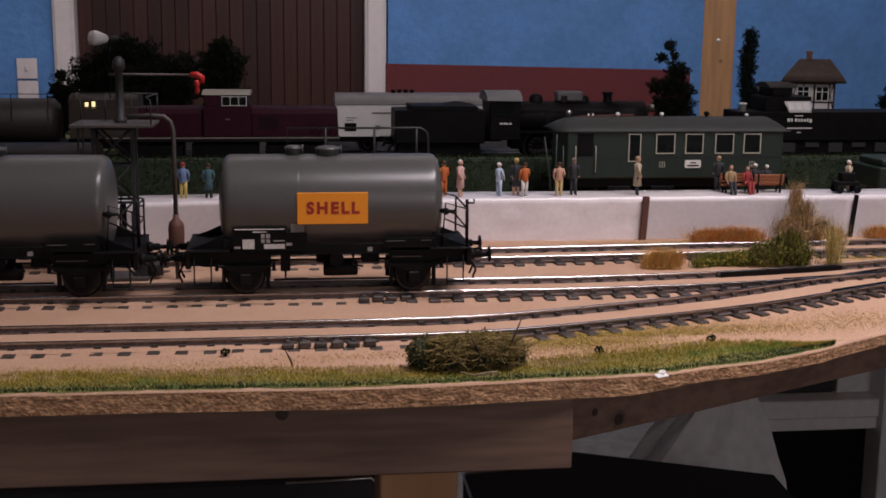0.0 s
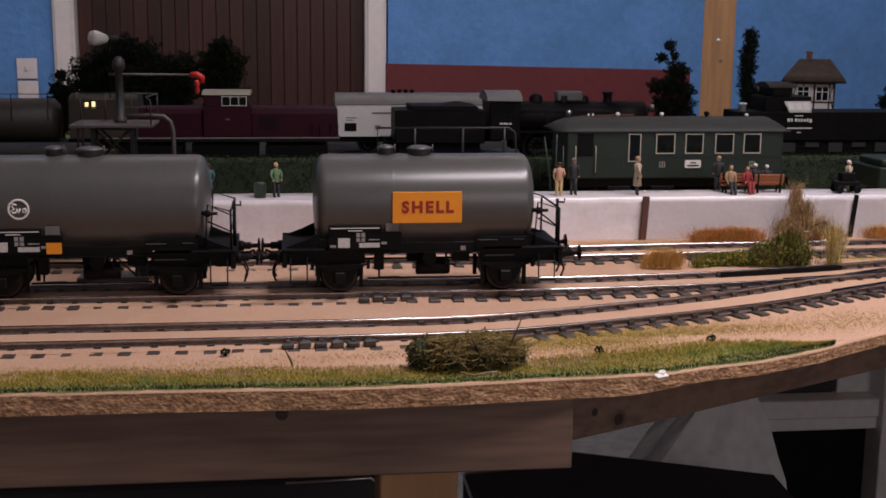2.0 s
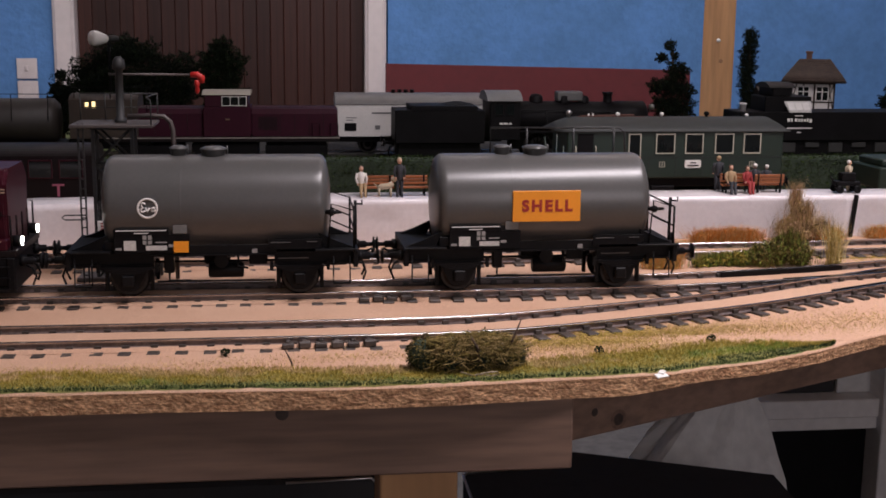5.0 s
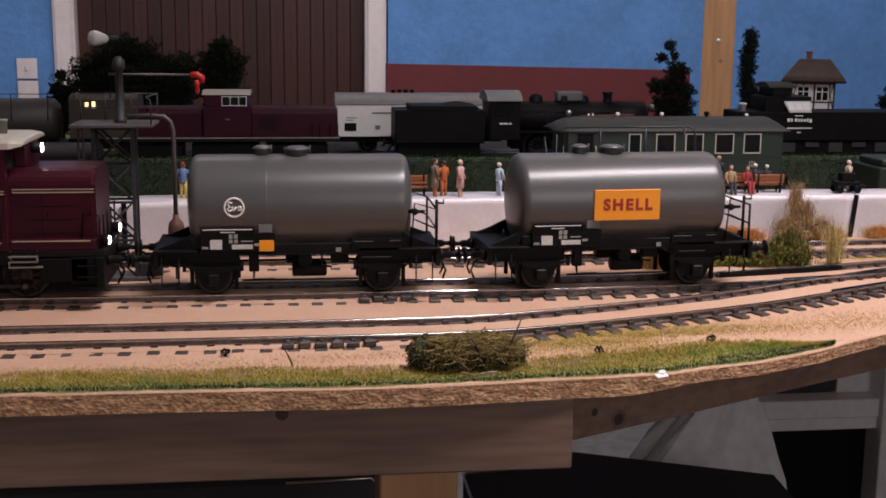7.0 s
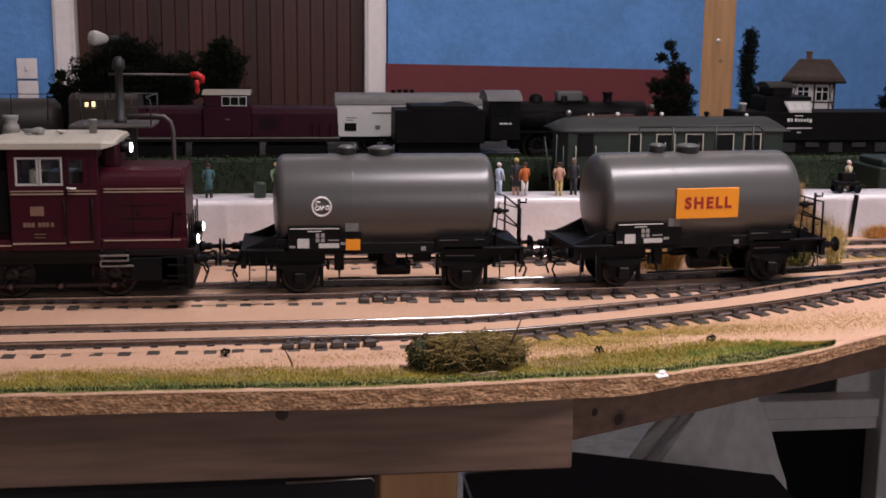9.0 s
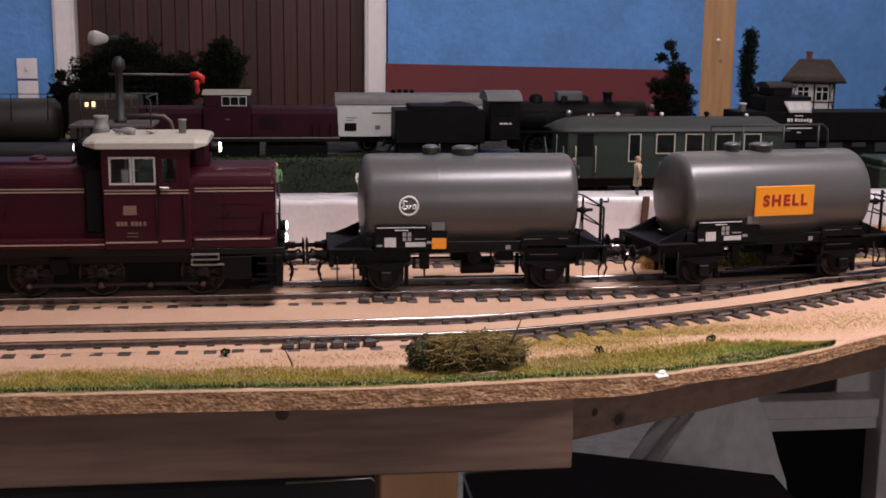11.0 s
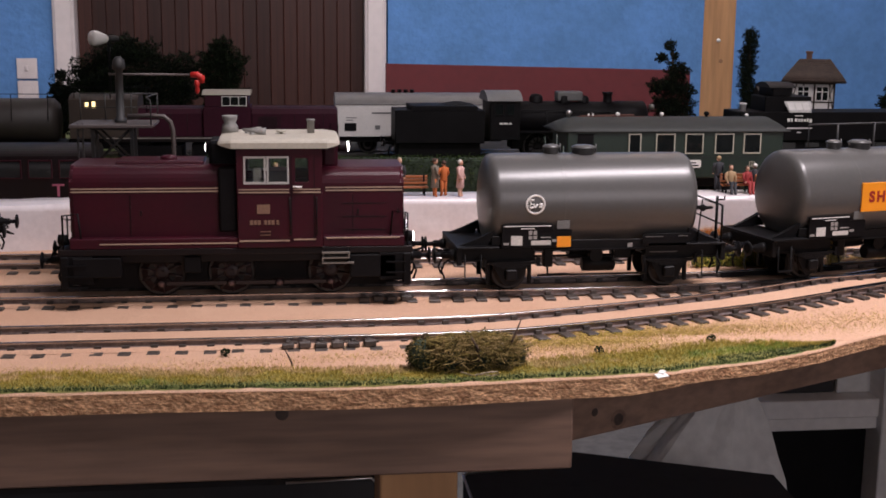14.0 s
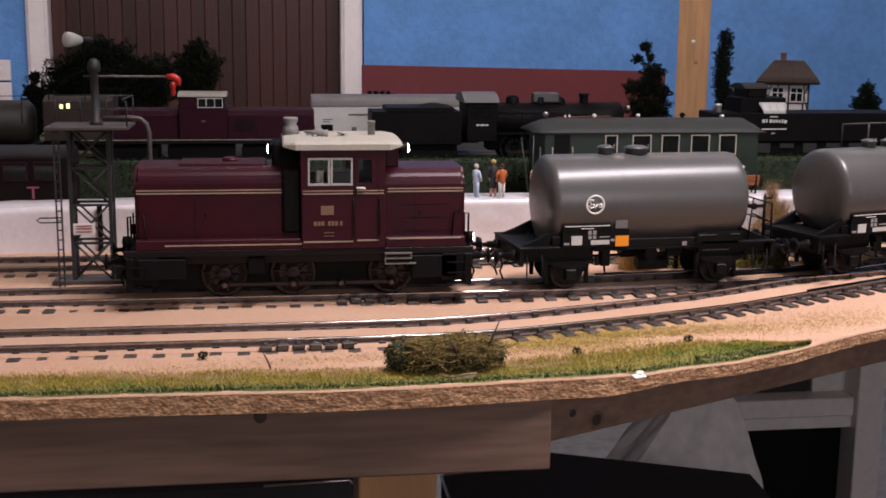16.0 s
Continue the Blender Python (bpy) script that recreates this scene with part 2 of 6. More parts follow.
# timber under the board
bench = thing("bench_frame", 0, 0, 0, "planed pine bench frame with knots under the baseboard", "bench frame")
bm = bmesh.new()
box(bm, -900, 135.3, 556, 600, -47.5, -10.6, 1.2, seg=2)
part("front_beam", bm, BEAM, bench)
bm = bmesh.new()
box(bm, 40, 79, 562, 600, -1000, -47.6, 1.5, seg=2)
part("leg", bm, PINE_UP, bench)
bm = bmesh.new()
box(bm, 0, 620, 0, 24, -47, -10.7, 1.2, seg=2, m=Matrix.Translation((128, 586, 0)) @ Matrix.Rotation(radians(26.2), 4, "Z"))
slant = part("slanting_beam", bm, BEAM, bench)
KNOT = paint("beam_knot", (0.20, 0.118, 0.082), 0.6, vary=0.3, fine=300, bump=0.1)
CORE = paint("knot_core", (0.055, 0.034, 0.026), 0.6, vary=0.3, fine=300, bump=0.1)
for x, z, r_, m_ in ((161, -33.6, 2.3, CORE), (178, -40.5, 5.6, KNOT), (178, -40.5, 3.4, CORE)):
    bm = bmesh.new()
    c = Vector((128, 586, 0)) + Matrix.Rotation(radians(26.2), 3, "Z") @ Vector((x - 128, -0.05 if m_ is KNOT or x < 170 else -0.09, 0))
    lathe(bm, (c.x, c.y, z), (math.sin(radians(26.2)), -math.cos(radians(26.2)), 0), [(r_, 0), (r_ * 0.98, 0.02), (r_ * 0.3, 0.04)], 16)
    part("knot", bm, m_, slant)
bm = bmesh.new()
lathe(bm, (-7, 555.9, -14.5), (0, -1, 0), [(3.2, 0), (3.1, 0.02), (1, 0.04)], 14)
part("knot", bm, CORE, bench)

# ---------------------------------------------------------------- tracks
SPACING = 14.45


def spline(knots, step=4.0):
    pts = []
    for i in range(len(knots) - 1):
        p0, p1, p2, p3 = knots[max(i - 1, 0)], knots[i], knots[i + 1], knots[min(i + 2, len(knots) - 1)]
        n = max(1, int(math.hypot(p2[0] - p1[0], p2[1] - p1[1]) / step))
        n = min(n, 40)
        for k in range(n):
            u = k / n
            q = [0.5 * (2 * p1[j] + (p2[j] - p0[j]) * u + (2 * p0[j] - 5 * p1[j] + 4 * p2[j] - p3[j]) * u * u + (3 * p1[j] - p0[j] - 3 * p2[j] + p3[j]) * u ** 3) for j in (0, 1)]
            pts.append(Vector((q[0], q[1])))
    pts.append(Vector(knots[-1]))
    return pts


def bend_path(s):
    """Middle of the train's track: straight, then a bend of one metre's radius."""
    if s <= 150:
        return Vector((s, 745.5)), 0.0
    a = (s - 150) / 1000.0
    return Vector((150 + 1000 * math.sin(a), 745.5 + 1000 * (1 - math.cos(a)))), a


RAILPROF = [(-1.55, 1.2), (1.55, 1.2), (1.55, 1.55), (0.45, 2.1), (0.4, 4.0), (1.0, 4.4), (1.0, 5.2), (0.75, 5.5), (-0.75, 5.5), (-1.0, 5.2), (-1.0, 4.4), (-0.4, 4.0), (-0.45, 2.1), (-1.55, 1.55)]


def side(pts, off):
    out = []
    for i, p in enumerate(pts):
        d = (pts[min(i + 1, len(pts) - 1)] - pts[max(i - 1, 0)]).normalized()
        out.append(p + Vector((-d.y, d.x)) * off)
    return out


def sweep(bm, pts, off, prof, mi=0):
    rings = []
    for i, p in enumerate(pts):
        d = (pts[min(i + 1, len(pts) - 1)] - pts[max(i - 1, 0)]).normalized()
        nrm = Vector((-d.y, d.x))
        rings.append([bm.verts.new((*(p + nrm * (off + y)), z)) for y, z in prof])
    skin(bm, rings, mi, True, False)


bm = bmesh.new()
box(bm, -3.4, 3.4, -28.4, 28.4, -1.6, 1.3, 0.45)
for s in (-1, 1):
    for k in (-1, 1):
        box(bm, -1.9, 1.9, s * 17 + k * 1.75 - 0.85, s * 17 + k * 1.75 + 0.85, 1.1, 3.7, 0.25)
SLEEPER_MESH = mesh_of("sleeper", bm)
SLEEPER_MESH.materials.append(SLEEPER)


def track(label, pts, fill=True, start=-330, end=1e9):
    tr = thing("railway_track", 0, 0, 0, label, "track", "railway tracks")
    tr["kind"] = "structure"
    for off in (-17, 17):
        bm = bmesh.new()
        sweep(bm, pts, off, RAILPROF)
        for f in bm.faces:
            f.material_index = 0 if min(v.co.z for v in f.verts) > 4.3 else 1
        part("rail", bm, [RAIL, RAILWEB], tr)
    if fill:
        bm = bmesh.new()
        offs = [-14.6 + 29.2 * i / 9 for i in range(10)]
        cols = []
        for o in offs:
            cols.append([bm.verts.new((p.x, p.y, 1.95 + 0.4 * noise.noise((p.x * 0.13, p.y * 0.13, 2)) - (0.5 if o in (offs[0], offs[-1]) else 0))) for p in side(pts, o)])
        for a, b in zip(cols, cols[1:]):
            for i in range(len(a) - 1):
                f = bm.faces.new((a[i], a[i + 1], b[i + 1], b[i]))
                f.smooth = True
        part("sand_fill", bm, SAND, tr)
        # sand drifted over the sleepers along the front rail
        bm = bmesh.new()
        drift = [p for p in pts if -320 < p.x < 95]
        cols = [[bm.verts.new((p.x, p.y, h + 0.35 * noise.noise((p.x * 0.11, o, 7)))) for p in side(drift, o)] for o, h in ((-18.4, 1.8), (-19.6, 1.6), (-21.0, 1.3), (-22.6, 0.2))]
        for a, b in zip(cols, cols[1:]):
            for i in range(len(a) - 1):
                bm.faces.new((a[i], b[i], b[i + 1], a[i + 1])).smooth = True
        part("sand_drift", bm, SAND, tr)
    run, nxt = 0.0, 3.0
    for a, b in zip(pts, pts[1:]):
        seg = (b - a).length
        while nxt <= run + seg:
            p = a + (b - a) * ((nxt - run) / seg)
            if start < p.x < end:
                ang = math.degrees(math.atan2(b.y - a.y, b.x - a.x))
                dz = (0.35 if p.x > 70 else 0) + 0.3 * noise.noise((p.x * 0.05, p.y, 3.3)) - (0.85 if p.x < 70 else 0.0) * (1 if p.y < 700 else 1.15 if -130 < p.x < 45 else 0.2)
                again("sleeper", SLEEPER_MESH, tr, pose(p.x * MM, p.y * MM, dz * MM, 0, 0, ang + 1.5 * noise.noise((p.x, 1, 1))))
            nxt += SPACING
        run += seg
    return tr


NEAR = spline([(-900, 642), (-300, 642), (0, 642), (60, 642.6), (105, 646), (152, 656.5), (226, 678.5), (279, 697.5), (330, 721), (390, 748), (470, 786), (600, 852), (900, 1030)])
near_track = track("model railway track in sand along the board's front edge", NEAR)
MAIN = [bend_path(s)[0] for s in [-900, -600, -330] + [-320 + 8 * i for i in range(200)]]
main_track = track("model railway track on which the tank train runs", MAIN)
FAR = spline([(-900, 850), (-300, 850), (100, 850), (200, 852.5), (300, 858), (400, 861), (480, 866), (900, 900)])
far_track = track("model railway track in front of the white platform wall", FAR)
back_tracks = []
for y, lab in ((1066, "platform track hidden behind the white platform"), (1437, "model railway track behind the hedge"), (1530, "rearmost model railway track")):
    back_tracks.append(track(lab, [Vector((x, y)) for x in range(-900, 1500, 60)], fill=False, start=-400 if y < 1100 else 5000))

# joint clips and check rails of the point
for tr, x0, yy, n in ((main_track, 42, 722.5, 4), (near_track, -4, 619.0, 6)):
    for k in range(n):
        bm = bmesh.new()
        box(bm, -3.2, 3.2, -2.4, 2.0, 0.6, 3.2 + (k % 2) * 0.8, 0.5)
        box(bm, -1.2, 1.2, 1.0, 4.6, 1.2, 4.2, 0.3)
        part("rail_clip", bm, SLEEPER, tr, at=pose((x0 + k * 8.6) * MM, (yy + 0.6 * (k % 3)) * MM, 0, 0, 0, 5 * (k % 2)))
CHECK = [(-0.9, 2.0), (0.9, 2.0), (0.9, 5.2), (-0.9, 5.2)]
for tr, pts, i0, off in ((main_track, [p for p in MAIN if 285 < p.x < 388], 0, 13.2), (main_track, [p for p in MAIN if 318 < p.x < 420], 0, -12.6), (near_track, [p for p in NEAR if 330 < p.x < 440], 0, -12.4)):
    bm = bmesh.new()
    sweep(bm, pts, off, CHECK)
    part("check_rail", bm, BLACK, tr)

# ---------------------------------------------------------------- the train


def wheelset(parent, x, r, gauge, m, rim_m=None, spokes=0):
    ws = part("wheelset", axle_mesh(r, gauge, spokes), [m, rim_m or STEEL], parent, at=pose(x * MM, 0, (5.5 + r) * MM))
    return ws


def axle_mesh(r, gauge, spokes):
    bm = bmesh.new()
    tube(bm, [(0, -gauge / 2 - 3, 0), (0, gauge / 2 + 3, 0)], 1.4, 10)
    for s in (-1, 1):
        y = s * gauge / 2
        lathe(bm, (0, y, 0), (0, s, 0), [(r + 1.0, -3.2), (r + 1.0, -2.2), (r, -1.9), (r, 0), (r - 0.2, 0.3)], 32, 1)
        lathe(bm, (0, y, 0), (0, s, 0), [(r - 1.6, -1.0), (r - 1.8, 0.5), (r * 0.35, 0.1), (r * 0.33, 1.2), (r * 0.15, 1.3)], 28, 0)
        for k in range(spokes):
            a = 2 * math.pi * k / spokes
            tube(bm, [(r * 0.3 * math.cos(a), y + s * 0.6, r * 0.3 * math.sin(a)), ((r - 1.2) * math.cos(a), y + s * 0.6, (r - 1.2) * math.sin(a))], 0.9, 6)
    return bm


def buffers(parent, x, d, m):
    """Two buffers and a coupling hook at the end x; d points outwards."""
    for s in (-1, 1):
        bm = bmesh.new()
        lathe(bm, (x, s * 19.5, 28.5), (d, 0, 0), [(3.4, 0), (3.2, 3), (2.3, 3.2), (2.3, 7.5), (1.4, 7.6), (1.4, 11.6), (4.7, 12.0), (5.0, 12.4), (5.0, 12.8), (2.5, 13.5)], 18)
        part("buffer", bm, m, parent)
    bm = bmesh.new()
    tube(bm, [(x, 0, 28), (x + d * 7, 0, 28), (x + d * 10, 0, 29.5), (x + d * 10.5, 0, 27)], 0.9, 6)
    tube(bm, [(x + d * 4, 1.8, 28), (x + d * 11, 1.8, 24), (x + d * 14, 0, 23), (x + d * 11, -1.8, 24), (x + d * 4, -1.8, 28)], 0.6, 6)
    part("coupling", bm, m, parent)
    for s in (-1, 1):
        bm = bmesh.new()
        tube(bm, [(x - d * 1, s * 6, 24), (x + d * 4, s * 6, 21), (x + d * 6, s * 6.5, 16), (x + d * 4, s * 7, 11)], 0.7, 6)
        part("brake_hose", bm, m, parent)


def rail_text(parent, text, x, y, z, size, m, name="lettering"):
    cu = bpy.data.curves.new(name, "FONT")
    cu.body, cu.size, cu.align_x, cu.align_y, cu.extrude = text, size * MM, "CENTER", "CENTER", 0.0001
    ob = new(name, cu)
    ob.parent = parent
    ob.matrix_basis = pose(x * MM, y * MM, z * MM, 90, 0, 0)
    cu.materials.append(m)
    return ob


def bars(parent, x0, x1, y, rows, m, name="lettering"):
    bm = bmesh.new()
    for a, b, z0, z1 in rows:
        box(bm, x0 + (x1 - x0) * a, x0 + (x1 - x0) * b, y - 0.25, y, z0, z1)
    return part(name, bm, m, parent)


WORN = paint("worn_white", (0.55, 0.54, 0.51), 0.6, vary=0.15, bump=0)
DULLGREY = paint("faded_grey", (0.13, 0.125, 0.12), 0.6, vary=0.2, bump=0)
DULLW = paint("faded_white", (0.30, 0.29, 0.28), 0.6, vary=0.2, bump=0)
DULLGOLD = paint("faded_gold", (0.20, 0.115, 0.075), 0.6, vary=0.15, bump=0)


RAILGREY = paint("dull_rail_grey", (0.016, 0.016, 0.016), 0.5, vary=0.1, bump=0.02)


def tank_wagon(label, rail):
    w = thing("tank_wagon", 0, 0, 0, label, "tank wagon", "tank wagons of the train")
    zc, r, h = 60.0, 29.0, 70.5
    bm = bmesh.new()
    prof = [(0.5, -h), (11, -h + 0.5), (19, -h + 1.5), (24.2, -h + 2.6), (26.6, -h + 3.6), (28.1, -h + 5.0), (28.8, -h + 6.5), (r, -h + 8.0)]
    prof = [(a, b + 3.5) for a, b in prof] + [(r, 0), (r, h - 11.5)] + [(a, -b) for a, b in prof[::-1]]
    lathe(bm, (0, 0, zc), (1, 0, 0), prof, 56)
    part("tank", bm, TANKGREY, w)
    for x in (-19,):
        bm = bmesh.new()
        lathe(bm, (x, 0, zc), (1, 0, 0), [(r, -0.7), (r + 0.05, -0.3), (r + 0.05, 0.3), (r, 0.7)], 56, cap=False)
        part("weld_seam", bm, TANKGREY, w)
    for x, rr, hh in ((-21.5, 4.7, 6), (-0.5, 7.2, 5.5)):
        bm = bmesh.new()
        lathe(bm, (x, 0, zc + r - 1.2), (0, 0, 1), [(rr, 0), (rr, hh - 1.5), (rr + 0.7, hh - 1.3), (rr + 0.7, hh - 0.4), (rr * 0.7, hh + 0.7), (1, hh + 1)], 24)
        tube(bm, [(x + rr + 1, 0, zc + r), (x + rr + 1, 0, zc + r + hh)], 0.5, 6)
        part("manhole_dome", bm, TANKGREY, w)
    # filling walkway on the far side of the tank top, with a rail on one wagon
    bm = bmesh.new()
    box(bm, -46, 46, 13, 23, zc + r - 9.5, zc + r - 8.5)
    part("walkway", bm, RAILGREY, w)
    if rail:
        bm = bmesh.new()
        for x in (-1, 30, 57):
            tube(bm, [(x, 22.5, zc + 12), (x, 22.5, zc + r + 14)], 0.75, 6)
        tube(bm, [(-25, 22.5, zc + 12), (-25, 22.5, zc + r + 14), (60, 22.5, zc + r + 14), (64, 22.5, zc + r + 11), (66, 22.5, zc + 10)], 0.7, 6)
        part("walkway_rail", bm, RAILGREY, w, "dark grey walkway rail")
    # underframe: shallow side sills amidships, deep sole bars over the axles
    # Sills and bars reach up in black in place of shade on the belly
    for s in (-1, 1):
        bm = bmesh.new()
        box(bm, -37, 37, s * 24 - 1.2, s * 24 + 1.2, 31.4, 37.5, 0.3)
        box(bm, -37, 37, s * 24 - 2.2, s * 24 + 2.2, 31.0, 31.8)
        part("side_sill", bm, FRAME, w)
        for d in (-1, 1):
            x0, x1 = sorted((d * 35.6, d * 84))
            bm = bmesh.new()
            box(bm, x0, x1, s * 21 - 1.2, s * 21 + 1.2, 25, 32.5, 0.3)
            box(bm, x0, x1, s * 21 - 2.6, s * 21 + 2.6, 31.6, 32.6)
            box(bm, x0, x1, s * 21 - 2.6, s * 21 + 2.6, 24.6, 25.4)
            part("sole_bar", bm, FRAME, w)
            x0, x1 = sorted((d * 35.6, d * 64))
            bm = bmesh.new()
            box(bm, x0, x1, s * 24 - 1.2, s * 24 + 1.2, 35.0, 40.5, 0.3)
            part("tank_bearer", bm, FRAME, w)
    for x, y1, z0, z1 in ((-60, 20, 25.5, 31.5), (-38, 20, 25.5, 31.5), (-18, 23, 30, 31.3), (18, 23, 30, 31.3), (38, 20, 25.5, 31.5), (60, 20, 25.5, 31.5)):
        bm = bmesh.new()
        box(bm, x - 1.5, x + 1.5, -y1, y1, z0, z1)
        part("cross_member", bm, FRAME, w)
    for d in (-1, 1):
        bm = bmesh.new()
        box(bm, min(d * 83, d * 86), max(d * 83, d * 86), -29, 29, 23.5, 33.5, 0.4)
        part("headstock", bm, FRAME, w)
        bm = bmesh.new()
        e = d * 86
        box(bm, min(d * 60, e), max(d * 60, e), -30, 30, 33.6, 34.8, 0.2)
        # sloping tank cradle
        for s in (-1, 1):
            vs = [(d * 84, s * 24, 34.8), (d * 66, s * 24, 34.8), (d * 62, s * 24, 44), (d * 74, s * 24, 38.5)]
            a = [bm.verts.new(v) for v in vs]
            b = [bm.verts.new((v[0], v[1] - s * 3, v[2])) for v in vs]
            skin(bm, [a, b], smooth=False)
        part("end_platform", bm, FRAME, w)
        # saddle under the tank, rounded to its belly
        bm = bmesh.new()
        for x in (d * 52,):
            pr = [(-18, 32.6)] + [(29.3 * math.sin(a), 60 - 29.3 * math.cos(a)) for a in [-0.75 + 0.15 * i for i in range(11)]] + [(18, 32.6)]
            extrude_x(bm, pr, x - 6, x + 6)
        part("saddle", bm, FRAME, w)
        buffers(w, e, d, FRAME)
    # brakeman's railing on one end
    bm = bmesh.new()
    for s in (-1, 1):
        tube(bm, [(83.5, s * 27, 34), (83.5, s * 27, 58)], 0.7, 6)
        tube(bm, [(83.5, s * 27, 46), (70, s * 27, 52)], 0.5, 6)
        tube(bm, [(83.5, s * 27, 58), (70, s * 27, 62), (68, s * 26, 34)], 0.5, 6)
    tube(bm, [(83.5, -27, 58), (83.5, 27, 58)], 0.6, 6)
    tube(bm, [(83.5, -27, 46), (83.5, 27, 46)], 0.5, 6)
    tube(bm, [(85, -14, 34), (85, -14, 62)], 1.0, 8)
    tube(bm, [(85, -14, 60), (89, -16, 60), (89, -16, 62.5)], 0.6, 6)
    part("end_railing", bm, FRAME, w)
    # small tap and lamp iron at the end of the tank
    bm = bmesh.new()
    tube(bm, [(66, -25, 57), (69, -28.5, 57), (76, -29, 57.2)], [1.6, 1.2, 0.9], 8)
    lathe(bm, (70, -27.5, 57), (0, -1, 0), [(2.2, 0), (2.2, 1.6), (1, 2)], 12)
    part("lamp_iron", bm, FRAME, w)
    # label clip and discharge valve under the sill
    bm = bmesh.new()
    lathe(bm, (-4, -16, 20.5), (1, 0, 0), [(3.8, 0), (4.8, 0.8), (4.8, 20), (3.8, 21)], 16)
    box(bm, -30, -24, -22, -16, 20, 31, 0.6)
    tube(bm, [(-27, -19, 21), (-27, -21, 15), (-14, -21, 15)], 0.9, 6)
    tube(bm, [(-34, -22, 15), (36, -22, 15)], 0.7, 6)
    part("air_reservoir", bm, FRAME, w)
    # axle guards with springs
    for x in (-51, 51):
        for s in (-1, 1):
            bm = bmesh.new()
            vs = [(x - 13, 24.8), (x + 13, 24.8), (x + 6, 12), (x + 4, 9.5), (x - 4, 9.5), (x - 6, 12)]
            a = [bm.verts.new((u, s * 21.5, z)) for u, z in vs]
            b = [bm.verts.new((u, s * 22.6, z)) for u, z in vs]
            skin(bm, [a, b], smooth=False)
            box(bm, x - 3.6, x + 3.6, s * 24 - 2.2, s * 24 + 2.2, 12.5, 19.5, 0.8)
            for k in range(5):
                hw = 17 - 2.6 * k
                box(bm, x - hw, x + hw, s * 24.4 - 1.1, s * 24.4 + 1.1, 23.6 - k * 0.85, 24.3 - k * 0.85)
            for k in (-1, 1):
                box(bm, x + k * 17 - 1, x + k * 17 + 1, s * 24.4 - 1.3, s * 24.4 + 1.3, 21.5, 27)
            part("axle_guard", bm, FRAME, w)
            # brake shoes
            for k in (-1, 1):
                bm = bmesh.new()
                box(bm, x + k * 13.2 - 1.2, x + k * 13.2 + 1.2, s * 16 - 1.4, s * 16 + 1.4, 8.5, 22, 0.3)
                part("brake_shoe", bm, FRAME, w)
    bm = bmesh.new()
    lathe(bm, (-8, 4, 25.5), (1, 0, 0), [(4.5, 0), (5.5, 1), (5.5, 15), (4.5, 16)], 16)
    tube(bm, [(-38, -6, 24), (38, -6, 24)], 0.8, 6)
    box(bm, 20, 31, -8, 4, 22, 31, 0.4)
    box(bm, -12, 34, -4, 4, 27, 31.2, 0.4)
    tube(bm, [(14, -22, 31), (14, -24, 24), (20, -24, 23)], 0.7, 6)
    lathe(bm, (4, -10, 27), (0, -1, 0), [(3.6, 0), (3.6, 10), (4.4, 10.2), (4.4, 11.5)], 14)
    part("brake_gear", bm, FRAME, w)
    for x in (-76, 76):
        for s in (-1, 1):
            bm = bmesh.new()
            tube(bm, [(x - 5, s * 28, 30), (x - 5, s * 29, 14), (x + 5, s * 29, 14), (x + 5, s * 28, 30)], 0.5, 6)
            box(bm, x - 5, x + 5, s * 29 - 2, s * 29 + 1, 13.6, 14.4)
            part("step", bm, FRAME, w)
    # small writing board over the other axle
    bm = bmesh.new()
    box(bm, 32, 64, -27.2, -26.2, 34.8, 40.6)
    part("writing_board", bm, BLACK, w)
    bars(w, 32, 64, -27.3, [(0.05, 0.42, 38.8, 39.2), (0.72, 0.92, 39.0, 39.4)], DULLGREY)
    bars(w, 8, 30, -26.4, [(0.66, 0.8, 32.6, 35.2)], DULLW, "white_panel")
    # black lettering board with white panels
    bm = bmesh.new()
    box(bm, -58, -14, -27.6, -26.6, 33.6, 44.5)
    box(bm, -58, -26, -28.0, -26.6, 44.5, 47.8)
    part("lettering_board", bm, BLACK, w)
    bars(w, -58, -14, -28.1, [(0.03, 0.70, 46.9, 47.4), (0.27, 0.46, 45.3, 45.8)], WHITE)
    bars(w, -58, -14, -27.7, [(0.13, 0.29, 35.2, 41.0)], WORN, "white_panel")
    bars(w, -58, -14, -27.7, [(0.42, 0.70, 35.2, 38.0)], WORN, "white_panel")
    bars(w, -58, -14, -27.7, [(0.38, 0.43, 41.6, 44.2), (0.45, 0.50, 41.6, 44.2), (0.38, 0.43, 38.8, 41.0), (0.45, 0.50, 38.8, 41.0), (0.02, 0.10, 35.4, 36.8), (0.55, 0.70, 39.6, 40.3), (0.72, 0.8, 37, 38.6)], DULLW)
    bm = bmesh.new()
    box(bm, -23.5, -15.5, -27.9, -27.0, 45.2, 50.2)
    part("data_plate", bm, paint("grey_plate", (0.16, 0.16, 0.155), 0.5, bump=0), w)
    bars(w, 38, 58, -24.0, [(0.0, 0.9, 28.4, 28.9)], DULLGREY)
    sets = [wheelset(w, x, 11.0, 31.4, WHEEL, WHEEL) for x in (-51, 51)]
    return w, sets


